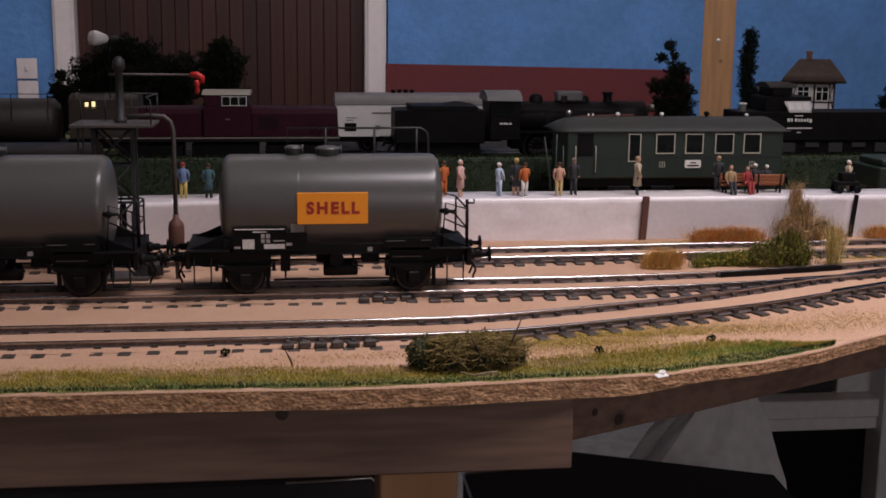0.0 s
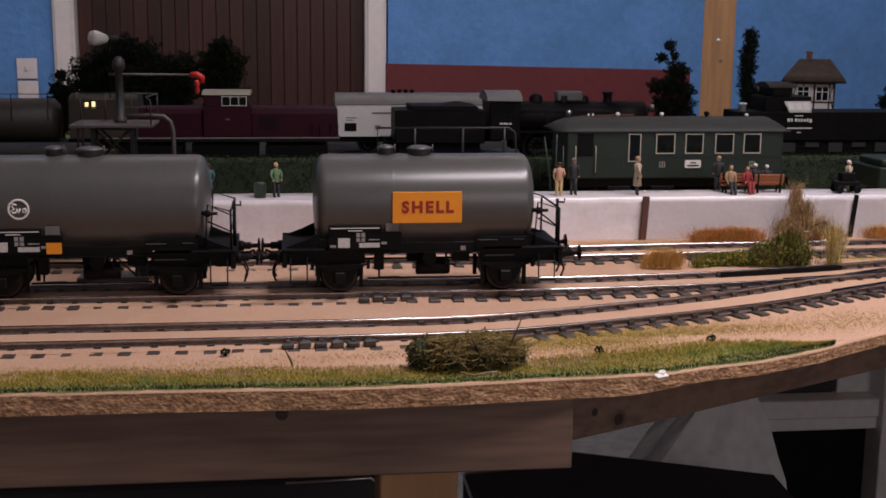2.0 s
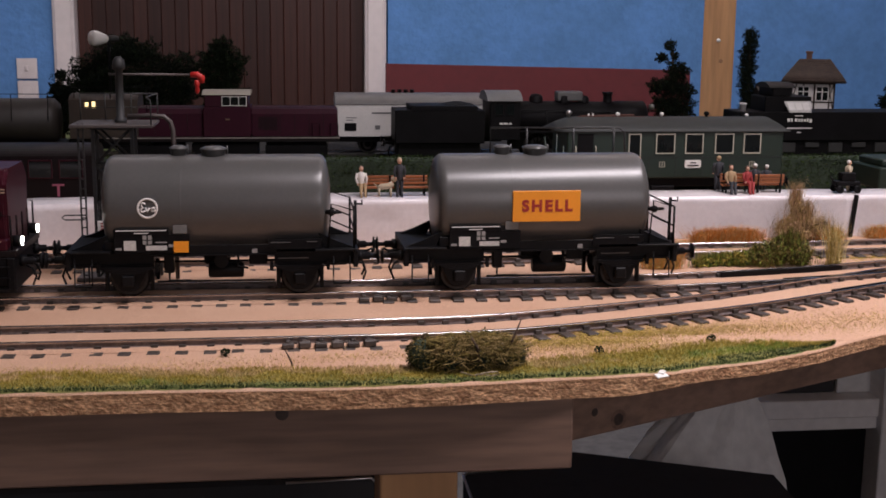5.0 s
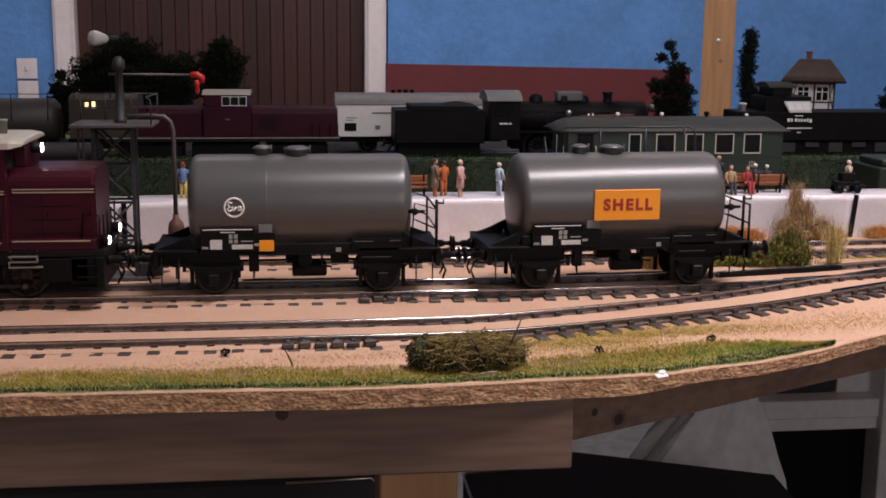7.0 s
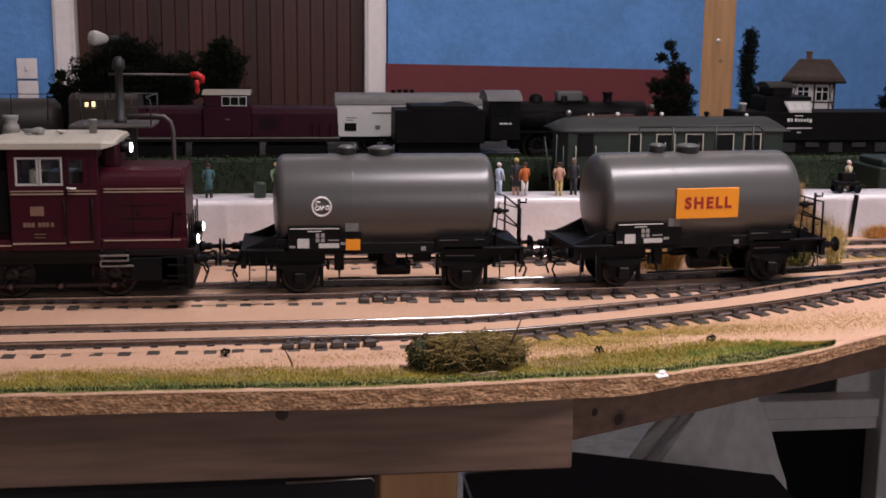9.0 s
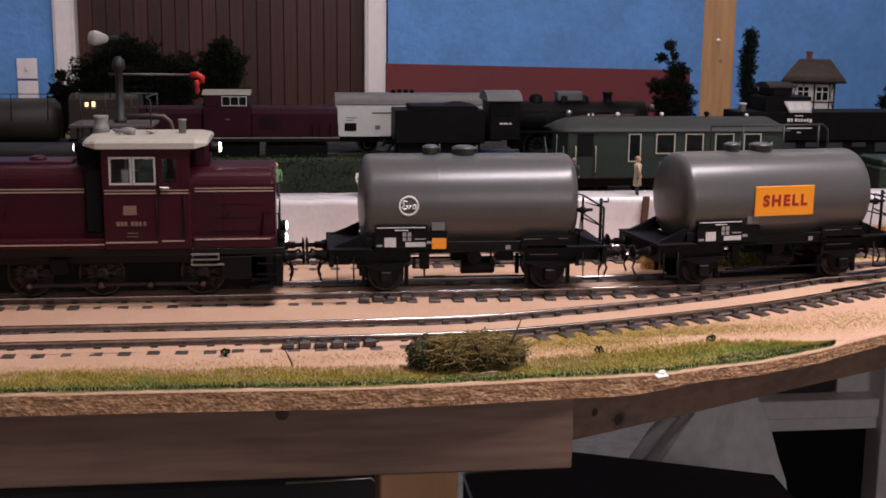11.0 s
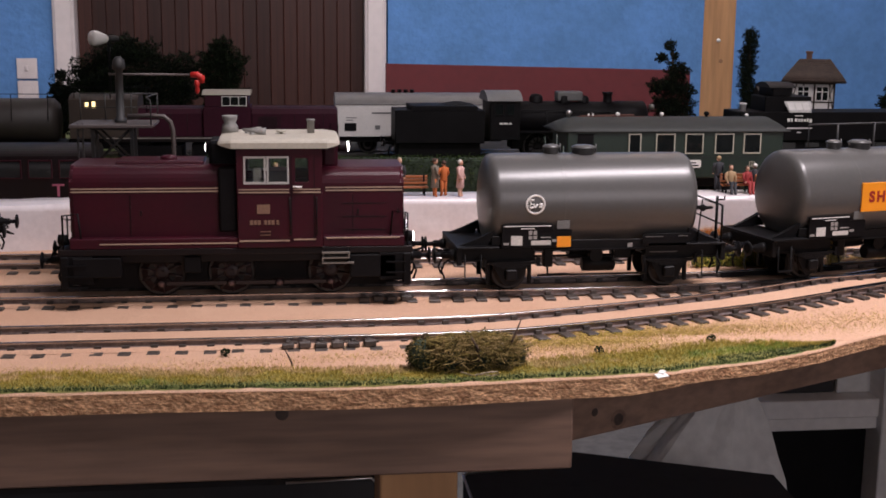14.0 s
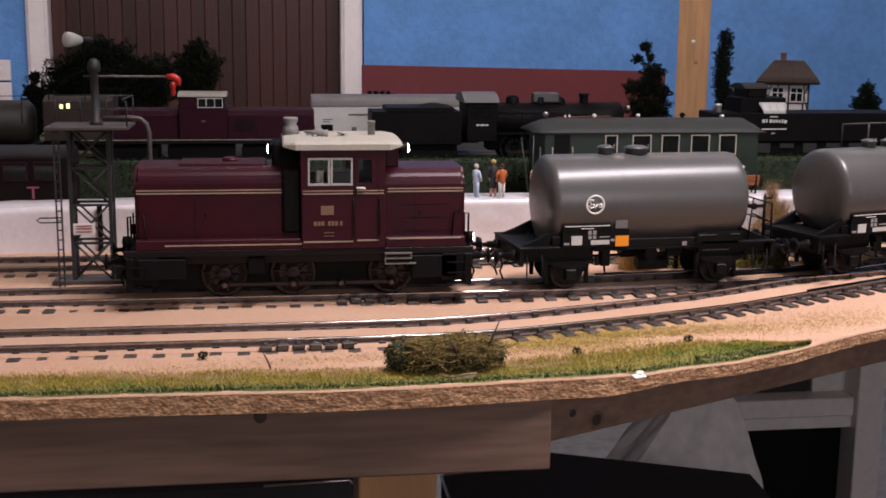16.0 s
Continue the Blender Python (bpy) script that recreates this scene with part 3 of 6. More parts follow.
shell_wagon, shell_sets = tank_wagon("grey tank wagon with an orange sign on a black underframe", True)
eva_wagon, eva_sets = tank_wagon("grey tank wagon with a round white emblem and small orange plate", False)
bm = bmesh.new()
box(bm, -19.6, 22.6, -29.9, -28.6, 50.2, 69.2, 0.2)
for s in (-15, 15):
    box(bm, s - 1, s + 1, -28.7, -26, 56, 64)
part("sign_board", bm, ORANGE, shell_wagon, "orange sign board with red lettering")
sign = rail_text(shell_wagon, "SHELL", 1.7, -30.0, 59.6, 9.6, SIGNRED)
sign.data.offset = 0.00042
sign.data.space_character = 1.3
bm = bmesh.new()
lathe(bm, (-39, -28.6, 60), (0, -1, 0), [(6.2, 0.2), (6.2, 0.7), (5.0, 0.75), (5.0, 0.2)], 30, cap=False)
tube(bm, [(-40, -28.9, 62.6), (-42, -28.9, 63.2), (-42.6, -29, 61.6), (-41.4, -29.1, 60.4), (-43.2, -29.1, 59.2), (-42, -29.1, 57.8), (-40, -29.1, 58.6)], 0.6, 6)
tube(bm, [(-40.2, -29.1, 60.4), (-39.0, -29.1, 58), (-37.8, -29.1, 60.4)], 0.6, 6)
tube(bm, [(-34.9, -29.1, 60.4), (-36.4, -29.1, 60.2), (-36.6, -29.1, 58.4), (-35.2, -29.1, 58.2), (-34.8, -29.1, 60.4), (-34.4, -29.1, 58)], 0.6, 6)
bmesh.ops.translate(bm, vec=(1.3, 0, 0.6), verts=bm.verts)
part("round_emblem", bm, WHITE, eva_wagon, "round white oil company emblem")
bm = bmesh.new()
box(bm, -23.3, -14.6, -28.3, -27.65, 33.8, 40.4)
part("hazard_plate", bm, ORANGE, eva_wagon, "small orange plate")


def shunter():
    v = thing("diesel_shunter", 0, 0, 0, "dark red diesel shunting locomotive with cream cab roof", "locomotive")
    # running frame
    bm = bmesh.new()
    box(bm, -104, 104, -33, 33, 33.0, 37.0, 0.4)
    for s in (-1, 1):
        box(bm, -100, 100, s * 27 - 1.5, s * 27 + 1.5, 28, 33.0, 0.3)
    part("frame", bm, MAROON_DARK, v)
    for d in (-1, 1):
        bm = bmesh.new()
        box(bm, min(d * 98, d * 103), max(d * 98, d * 103), -34, 34, 13, 33, 0.8)
        box(bm, min(d * 84, d * 99), max(d * 84, d * 99), -33, 33, 16, 33, 0.5)
        part("headstock", bm, BLACK, v)
        buffers(v, d * 103, d, BLACK)
        bm = bmesh.new()
        for k in range(3):
            box(bm, d * 94 - 6, d * 94 + 6, -34.8, -30, 14 + k * 6.5, 14.8 + k * 6.5)
        part("step", bm, BLACK, v)
        bm = bmesh.new()
        for k in range(5):
            y = -30 + k * 15
            tube(bm, [(d * 101, y, 36), (d * 101, y, 55)], 0.55, 6)
        for s in (-1, 1):
            tube(bm, [(d * 101, s * 31, 36), (d * 101, s * 31, 57), (d * 92, s * 31, 58), (d * 90, s * 31, 37)], 0.55, 6)
        part("end_railing", bm, BLACK, v)
        for s in (-1, 1):
            bm = bmesh.new()
            lathe(bm, (d * 100, s * 22, 41), (d, 0, 0), [(3.2, 0), (3.4, 3), (3.4, 5)], 16)
            lamp_ = part("headlight", bm, BLACK, v)
            bm = bmesh.new()
            lathe(bm, (d * 105, s * 22, 41), (d, 0, 0), [(2.9, 0), (2.6, 0.6), (1.2, 1.0)], 16)
            part("lens", bm, HEADLAMP if d > 0 else WHITE, lamp_)

    def hood(x0, x1, half, top, name, dd):
        bm = bmesh.new()
        rr = 9
        pr = [(-half, 37), (-half, top - rr)] + [(-half + rr - rr * math.cos(a), top - rr + rr * math.sin(a)) for a in [math.pi / 2 * i / 6 for i in range(1, 7)]]
        pr = pr + [(-y, z) for y, z in pr[::-1]]
        extrude_x(bm, pr, x0, x1)
        bmesh.ops.bevel(bm, geom=[e for e in bm.edges if abs(e.verts[0].co.x - e.verts[1].co.x) < 0.01 and (e.verts[0].co.x == (x1 if dd > 0 else x0))], offset=2.2, segments=3, affect="EDGES")
        return part(name, bm, MAROON, v)
    hl = hood(-97, 0, 27, 85, "long_hood", -1)
    hs = hood(50, 99, 27, 83.5, "short_hood", 1)

    def strip(par, name, m, x0, x1, y, z0, z1):
        bm = bmesh.new()
        box(bm, x0, x1, y, y + 0.45, z0, z1)
        return part(name, bm, m, par)
    # panel joints, door latches and grilles
    for par, x0, x1 in ((hl, -97, -1), (hs, 51, 99)):
        strip(par, "beige_line", STRIPE, x0 + 1, x1 - 1, -27.35, 69.8, 70.6)
        strip(par, "beige_line", STRIPE, x0 + 1, x1 - 1, -27.35, 71.6, 72.3)
        n = 2
        for k in range(1, n):
            x = x0 + (x1 - x0) * (k / n - 0.14)
            strip(par, "door_joint", MAROON_DARK, x - 0.25, x + 0.25, -27.2, 39, 68)
        for k in range(n):
            x = x0 + (x1 - x0) * (k + 0.85) / n
            strip(par, "latch", MAROON_DARK, x - 0.5, x + 0.5, -27.8, 56, 59)
    for k in range(3):
        strip(hs, "panel_edge", MAROON_DARK, 62, 88, -27.2, 46 + k * 8, 46.5 + k * 8)
    bm = bmesh.new()
    box(bm, -72, -20, -14, 14, 84.2, 86.6, 0.8)
    part("hood_top_hatch", bm, MAROON, hl)
    bm = bmesh.new()
    lathe(bm, (-42, 0, 86), (0, 0, 1), [(5, 0), (5, 2.0), (3, 2.8)], 20)
    part("hood_cap", bm, MAROON, hl)
    # Black block in place of the shaded gap between hood and cab
    bm = bmesh.new()
    box(bm, -11, -0.2, -30, 30, 46, 84.5, 1.5, seg=2)
    part("exhaust_box", bm, BLACK, v)
    # cab
    bm = bmesh.new()
    box(bm, 0, 50, -34, 34, 37, 70, 0.6)
    part("cab_lower", bm, MAROON, v)
    bm = bmesh.new()
    for s in (-1, 1):
        y0, y1 = sorted((s * 34, s * 32.2))
        box(bm, 0, 50, y0, y1, 70, 75.0)
        box(bm, 0, 50, y0, y1, 91.5, 97)
        for a, b in ((0, 4), (30.5, 33), (43, 50)):
            box(bm, a, b, y0, y1, 75.0, 91.5)
    for x0, x1 in ((0, 1.6), (48.4, 50)):
        box(bm, x0, x1, -32.2, 32.2, 70, 76)
        box(bm, x0, x1, -32.2, 32.2, 91, 97)
        for y0, y1 in ((-32.2, -28), (-4, 4), (28, 32.2)):
            box(bm, x0, x1, y0, y1, 76, 91)
    part("cab_wall", bm, MAROON, v)
    glass = bpy.data.materials.new("cab_glass")
    glass.use_nodes = True
    g = glass.node_tree.nodes["Principled BSDF"]
    g.inputs["Base Color"].default_value, g.inputs["Roughness"].default_value, g.inputs["Transmission Weight"].default_value = (0.9, 0.95, 0.95, 1), 0.03, 1.0
    for s in (-1, 1):
        for x0, x1 in ((4, 17), (17.5, 30.5), (33, 43)):
            fr = bmesh.new()
            y = s * 34.1
            for a in ((x0, x1, 75.0, 76.2), (x0, x1, 90.3, 91.5), (x0, x0 + 1.1, 76.2, 90.3), (x1 - 1.1, x1, 76.2, 90.3)):
                box(fr, a[0], a[1], min(y, y - s * 1.2), max(y, y - s * 1.2), a[2], a[3])
            win = part("cab_window", fr, WINGREY if x0 < 32 else MAROON, v)
            pn = bmesh.new()
            box(pn, x0 + 0.9, x1 - 0.9, min(s * 33.3, s * 33.0), max(s * 33.3, s * 33.0), 76.1, 90.4)
            po = part("pane", pn, glass, win)
            po.visible_shadow = False
    bm = bmesh.new()
    box(bm, 17, 32, -10, 10, 70.2, 80, 0.5)
    part("driving_desk", bm, TANKGREY, v)
    bm = bmesh.new()
    box(bm, 9, 14, -22, -14, 70.2, 83, 1.5, seg=2)
    part("driver_seat", bm, CREAM, v)
    # shallow roof with a deep pale edge, cut back towards both visors
    bm = bmesh.new()
    rings = []
    for x, half, drop, top in ((-10.5, 31, 98.6, 99.6), (-9.5, 32, 97.6, 100.4), (-3, 36, 96.2, 101.2), (53, 36, 96.2, 101.2), (59.5, 32, 97.6, 100.4), (60.5, 31, 98.6, 99.6)):
        pr = [(-half, drop), (-half, top - 1.6), (-half * 0.96, top - 0.4)] + [(half * u, top + 1.3 * (1 - u * u)) for u in (-0.8, -0.5, -0.2, 0.2, 0.5, 0.8)] + [(half * 0.96, top - 0.4), (half, top - 1.6), (half, drop)]
        rings.append([bm.verts.new((x, y, z)) for y, z in pr])
    skin(bm, rings, 0, True, False)
    part("cab_roof", bm, CREAM, v)
    for x, y, prof, m in ((44, -4, [(2.2, 0), (2.2, 8), (2.6, 8.2), (2.6, 9.4)], GREYVENT), (26, -8, [(1, 0), (1, 1.6), (3.4, 2.2), (2.6, 3.2)], CREAM), (-5, 4, [(5.4, 0), (4.6, 5), (3.4, 6.5), (4.6, 9.5), (4.6, 11)], GREYVENT)):
        bm = bmesh.new()
        lathe(bm, (x, y, 101.5), (0, 0, 1), prof, 18)
        part("roof_vent", bm, m, v)
    for y, x in ((-12, 6), (-5, 3)):
        bm = bmesh.new()
        lathe(bm, (x, y, 104.6), (1, 0, -0.1), [(0.8, 0), (1.2, 5), (2.4, 8), (2.9, 11)], 14)
        box(bm, x + 2, x + 4, y - 0.8, y + 0.8, 101, 105)
        lathe(bm, (x + 3, y, 101.5), (0, 0, 1), [(2.2, 0), (1.6, 2)], 10)
        part("horn", bm, GREYVENT, v)
    # raised sections before and behind the cab, with the top lamps
    for d, x0, x1 in ((-1, -17, 0), (1, 50, 60)):
        bm = bmesh.new()
        box(bm, x0, x1, -15, 15, 82, 99 if d < 0 else 101, 2.5, seg=3)
        # The long-hood housing is black to carry on the shade before the cab
        part("stack_housing", bm, BLACK if d < 0 else MAROON, v)
        bm = bmesh.new()
        xe = x0 if d < 0 else x1
        lathe(bm, (xe - d * 1.0, -8, 94.5), (d, 0, 0), [(3.0, 0), (3.2, 3), (3.2, 7 if d > 0 else 2.5)], 16)
        lt = part("top_headlight", bm, MAROON_DARK, v)
        bm = bmesh.new()
        lathe(bm, (xe + d * (6.0 if d > 0 else 1.5), -8, 94.5), (d, 0, 0), [(2.9, 0), (2.7, 0.7), (1.2, 1.1)], 16)
        part("lens", bm, HEADLAMP, lt)
    # lines on the cab and along the frame
    for x0, x1 in ((1, 30.5), (33, 49)):
        strip(v, "beige_line", STRIPE, x0, x1, -34.4, 69.8, 70.6)
        strip(v, "beige_line", STRIPE, x0, x1, -34.4, 71.6, 72.2)
    strip(v, "frame_line", STRIPE, 33, 46, -34.4, 41.4, 42.3)
    strip(v, "frame_line", STRIPE, 1, 30.5, -34.4, 40.8, 41.7)
    for x0, x1, z in ((-80, 0, 39.6), (52, 96, 42.0)):
        strip(v, "frame_line", STRIPE, x0, x1, -33.4, z, z + 0.8)
    for x0, x1 in ((-97, 0), (50, 99)):
        bm = bmesh.new()
        box(bm, x0, x1, -33, 33, 36.9, 43.2, 0.6)
        part("running_board", bm, MAROON, v)
    for x in (31.5, 45):
        strip(v, "door_joint", MAROON_DARK, x, x + 0.5, -34.3, 40, 91)
    bm = bmesh.new()
    tube(bm, [(33, -34, 73.6), (33, -35.5, 73.6), (38, -35.5, 73.4)], 0.6, 6)
    part("door_handle", bm, WHITE, v)
    for x in (30.8, 46.5):
        bm = bmesh.new()
        tube(bm, [(x, -34, 45), (x, -36, 46), (x, -36, 66), (x, -34, 67)], 0.5, 6)
        part("handrail", bm, MAROON_DARK, v)
    bars(v, 11, 19.5, -34.2, [(0.05, 0.95, 57.5, 63)], DULLGOLD, "crest")
    bars(v, 6, 30, -34.2, [(0.05, 0.13, 51, 53.6), (0.15, 0.22, 51, 53.6), (0.24, 0.31, 51, 53.6), (0.4, 0.47, 51, 53.6), (0.49, 0.56, 51, 53.6), (0.58, 0.65, 51, 53.6), (0.7, 0.76, 51, 53.6), (0.3, 0.56, 44.5, 45.0), (0.3, 0.56, 46.5, 47)], DULLGOLD)
    # lower gear
    # Black block between the wheels stands in for shade under the frame
    bm = bmesh.new()
    box(bm, -95, 95, -13, 13, 9, 33, 0.5)
    part("inner_frame", bm, BLACK, v)
    for s in (-1, 1):
        for x0, x1, y0, y1, z0, z1, nm in ((-96, -68, 26, 34, 20, 32, "equipment_box"), (-32, -22, 26, 32, 22, 32, "sand_box"), (66, 94, 26, 33, 18, 32, "equipment_box"), (-57, -37, 21, 23, 26, 32, "bearing_beam"), (-14, 4, 21, 23, 26, 32, "bearing_beam"), (46, 64, 21, 23, 26, 32, "bearing_beam")):
            bm = bmesh.new()
            box(bm, x0, x1, *sorted((s * y0, s * y1)), z0, z1, 0.6)
            part(nm, bm, BLACK, v)
    bm = bmesh.new()
    for x0, x1, z in ((49.5, 66, 33.2), (49.5, 66, 30.2), (49.5, 68.5, 27.0)):
        box(bm, x0, x1, -35.5, -31, z, z + 0.8)
    box(bm, 65.2, 66.0, -35.5, -34.5, 31.0, 33.2)
    box(bm, 49.5, 50.3, -35.5, -34.5, 27.8, 30.2)
    for x in (50, 65):
        box(bm, x, x + 0.8, -33, -31.5, 31.0, 37)
    part("cab_step", bm, paint("worn_step", (0.17, 0.15, 0.13), 0.5, bump=0.05), v)
    sets = []
    for x in (-46.5, -5, 55):
        sets.append(wheelset(v, x, 13.9, 31.4, WHEELRED, WHEEL, 10))
    # side rods
    for s in (-1, 1):
        bm = bmesh.new()
        box(bm, -49, 58, s * 20.2 - 0.6, s * 20.2 + 0.6, 12.0, 14.6, 0.3)
        for x in (-46.5, -5, 24, 55):
            lathe(bm, (x, s * 19.5, 13.3), (0, s, 0), [(2.8, 0), (2.8, 1.6), (1.2, 2.4)], 14)
        part("side_rod", bm, WHEELRED, v)
        for x in (-46.5, -5, 24, 55):
            bm = bmesh.new()
            lathe(bm, (x, s * 21.6, 13.3), (0, s, 0), [(1.9, 0), (1.7, 0.8), (0.7, 1.1)], 12)
            part("crank_pin", bm, PIN, v)
    return v, sets


GREYVENT = paint("vent_grey", (0.22, 0.215, 0.20), 0.5, vary=0.12, bump=0.05)
WINGREY = paint("cab_window_grey", (0.42, 0.41, 0.39), 0.5, vary=0.06, bump=0)
PIN = paint("worn_pin", (0.13, 0.085, 0.085), 0.4, 0.4, vary=0.1, bump=0)
loco, loco_sets = shunter()

# ---------------------------------------------------------------- foliage helpers
RNG = np.random.default_rng(7)


def fresh(name, verts, faces, mats, slots, parent=None, label=""):
    me = bpy.data.meshes.new(name)
    me.from_pydata((np.asarray(verts) * MM).tolist(), [], faces)
    for m in mats:
        me.materials.append(m)
    me.polygons.foreach_set("material_index", np.asarray(slots, dtype=np.int32))
    me.update()
    ob = new(name, me)
    if parent is not None:
        ob.parent = parent
    return tagged(ob, label)


def leaf_cloud(name, blobs, count, size, mats, parent=None, label="", shell=0.55, uneven=0.18):
    """Small leaves through blobs of (x, y, z, rx, ry, rz)."""
    vol = np.array([b[3] * b[4] * b[5] for b in blobs]) ** 0.7
    ids = RNG.choice(len(blobs), count, p=vol / vol.sum())
    b = np.array(blobs)[ids]
    d = RNG.normal(size=(count, 3))
    d /= np.linalg.norm(d, axis=1)[:, None]
    rad = shell + (1 - shell) * RNG.random(count) ** 0.6
    rad *= 1 + uneven * np.sin(d[:, 0] * 7 + ids) * np.cos(d[:, 2] * 6 + ids * 2)
    c = b[:, :3] + d * b[:, 3:] * rad[:, None]
    c[:, 2] = np.maximum(c[:, 2], 0.3)
    u = RNG.normal(size=(count, 3))
    u /= np.linalg.norm(u, axis=1)[:, None]
    w = np.cross(u, RNG.normal(size=(count, 3)))
    w /= np.linalg.norm(w, axis=1)[:, None]
    s = size * (0.5 + RNG.random(count))[:, None]
    v = np.stack([c - u * s, c + w * s * 0.55, c + u * s, c - w * s * 0.55], 1).reshape(-1, 3)
    f = [(4 * i, 4 * i + 1, 4 * i + 2, 4 * i + 3) for i in range(count)]
    return fresh(name, v, f, mats, RNG.integers(0, len(mats), count), parent, label)


def blades(name, roots, height, width, mats, lean=0.5, parent=None, label="", slots=None):
    """Upright blades of grass on the roots (x, y, z)."""
    r = np.asarray(roots, dtype=float)
    n = len(r)
    a = RNG.random(n) * 2 * math.pi
    h = (height if np.ndim(height) else np.full(n, height)) * (0.55 + 0.75 * RNG.random(n))
    side_ = np.stack([np.cos(a), np.sin(a), np.zeros(n)], 1) * (width * (0.6 + 0.8 * RNG.random(n)))[:, None]
    tip = np.stack([RNG.normal(size=n) * lean * h * 0.6, RNG.normal(size=n) * lean * h * 0.6, h], 1)
    mid = tip * np.array([0.35, 0.35, 0.6])
    v = np.stack([r - side_, r + side_, r + mid + side_ * 0.7, r + mid - side_ * 0.7, r + tip], 1).reshape(-1, 3)
    f = []
    for i in range(n):
        f += [(5 * i, 5 * i + 1, 5 * i + 2, 5 * i + 3), (5 * i + 3, 5 * i + 2, 5 * i + 4)]
    s = RNG.integers(0, len(mats), n) if slots is None else slots
    return fresh(name, v, f, mats, np.repeat(s, 2), parent, label)


def leafmat(name, c, c2):
    return paint(name, c, 0.85, vary=0.3, fine=700, coarse=90, bump=0, second=c2, island=0.4, mix=0.8, spec=0.15)


DARKLEAF = leafmat("dark_leaf", (0.012, 0.019, 0.010), (0.007, 0.012, 0.008))
MIDLEAF = leafmat("mid_leaf", (0.026, 0.044, 0.013), (0.016, 0.028, 0.010))
HEDGELEAF = leafmat("hedge_leaf", (0.032, 0.055, 0.010), (0.015, 0.026, 0.007))
OLIVE = leafmat("olive_fibre", (0.26, 0.19, 0.06), (0.09, 0.075, 0.02))
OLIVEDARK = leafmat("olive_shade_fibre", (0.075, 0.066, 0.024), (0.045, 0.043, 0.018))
GRASSG = leafmat("green_grass", (0.215, 0.27, 0.045), (0.14, 0.20, 0.035))
GRASSY = leafmat("yellow_grass", (0.46, 0.35, 0.08), (0.36, 0.28, 0.06))
GRASSD = leafmat("dark_grass", (0.045, 0.075, 0.028), (0.03, 0.05, 0.02))
GRASST = leafmat("straw_grass", (0.60, 0.43, 0.20), (0.48, 0.34, 0.15))
PALESTRAW = leafmat("pale_straw", (0.68, 0.56, 0.28), (0.56, 0.45, 0.20))
TANHEAP = leafmat("tan_brush", (0.52, 0.34, 0.21), (0.36, 0.22, 0.13))
RUSTG = leafmat("orange_scrub", (0.62, 0.24, 0.05), (0.50, 0.18, 0.035))
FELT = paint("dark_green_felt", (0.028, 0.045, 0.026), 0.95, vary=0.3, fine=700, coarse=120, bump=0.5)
BARK = paint("bark", (0.06, 0.035, 0.022), 0.9, vary=0.3, fine=600, bump=0.4)
ROOTWOOD = paint("pale_root", (0.42, 0.33, 0.22), 0.8, vary=0.2, bump=0.1)

# ---------------------------------------------------------------- front verge
def verge_width(x):
    """How far the grass reaches back from the edge."""
    if x < 100:
        return 33
    if x < 225:
        return 33 + 13 * (x - 100) / 125
    return max(3.0, 46 - 43 * (x - 225) / 66)


bm = bmesh.new()
cols = []
xs = [-330 + 3 * i for i in range(207)]
for x in xs:
    e = along(EDGE, x)
    wide = max(3.0, verge_width(x) - 3 + 6 * noise.noise((x * 0.03, 0, 8)))
    col = []
    for k in range(7):
        d = 0.7 + 0.6 * noise.noise((x * 0.06, 2, 2)) + wide * k / 6 * (1 if k < 6 else 1 + 0.1 * noise.noise((x * 0.4, 3, 3)))
        col.append(bm.verts.new((x, e + d, (0.2, 1.5, 1.6, 1.4, 1.2, 0.9, 0.1)[k] + 0.5 * noise.noise((x * 0.15, k, 6)))))
    cols.append(col)
for a, b in zip(cols, cols[1:]):
    if a[0].co.x > 285:
        break
    for k in range(6):
        f = bm.faces.new((a[k], b[k], b[k + 1], a[k + 1]))
        f.smooth = True
bmesh.ops.delete(bm, geom=[v for v in bm.verts if not v.link_faces], context="VERTS")
VERGE = paint("flocked_verge", (0.24, 0.21, 0.055), 0.95, vary=0.4, fine=900, coarse=45, bump=0.6, second=(0.10, 0.13, 0.035), mix=0.7)
verge = tagged(part("grass_mat", bm, VERGE), "dark green grass mat along the board's front edge", "grass", kind="stuff")

roots, slot, hts = [], [], []
for _ in range(62000):
    x = RNG.uniform(-230, 290)
    e = along(EDGE, x)
    wide = max(3.0, verge_width(x) + 7 * noise.noise((x * 0.03, 0, 8)))
    u = RNG.random()
    y = e + 0.9 + wide * u
    g = noise.noise((x * 0.022, y * 0.05, 3)) + 0.5 * noise.noise((x * 0.09, y * 0.12, 5)) + (0.42 if x > 150 else 0) + (0.20 if x < -95 else 0) - 0.9 * u - 0.28
    if u > 0.75 and RNG.random() < (u - 0.75) * 3:
        continue
    slot.append(3 if u < 0.10 + 0.08 * RNG.random() + (0.1 if x > 215 else 0) else 0 if g + RNG.normal() * 0.15 > -0.02 else (1 if g > -0.95 else 2))
    roots.append((x, y, 0.6))
    hts.append(1.5 if u < 0.12 else 2.3 if u < 0.7 else 1.8)
grass = tagged(blades("verge_grass", roots, np.array(hts), 0.16, [GRASSG, GRASSY, GRASST, GRASSD], 0.6, slots=np.array(slot)), "short green and yellow static grass at the board's edge", "grass", kind="stuff")

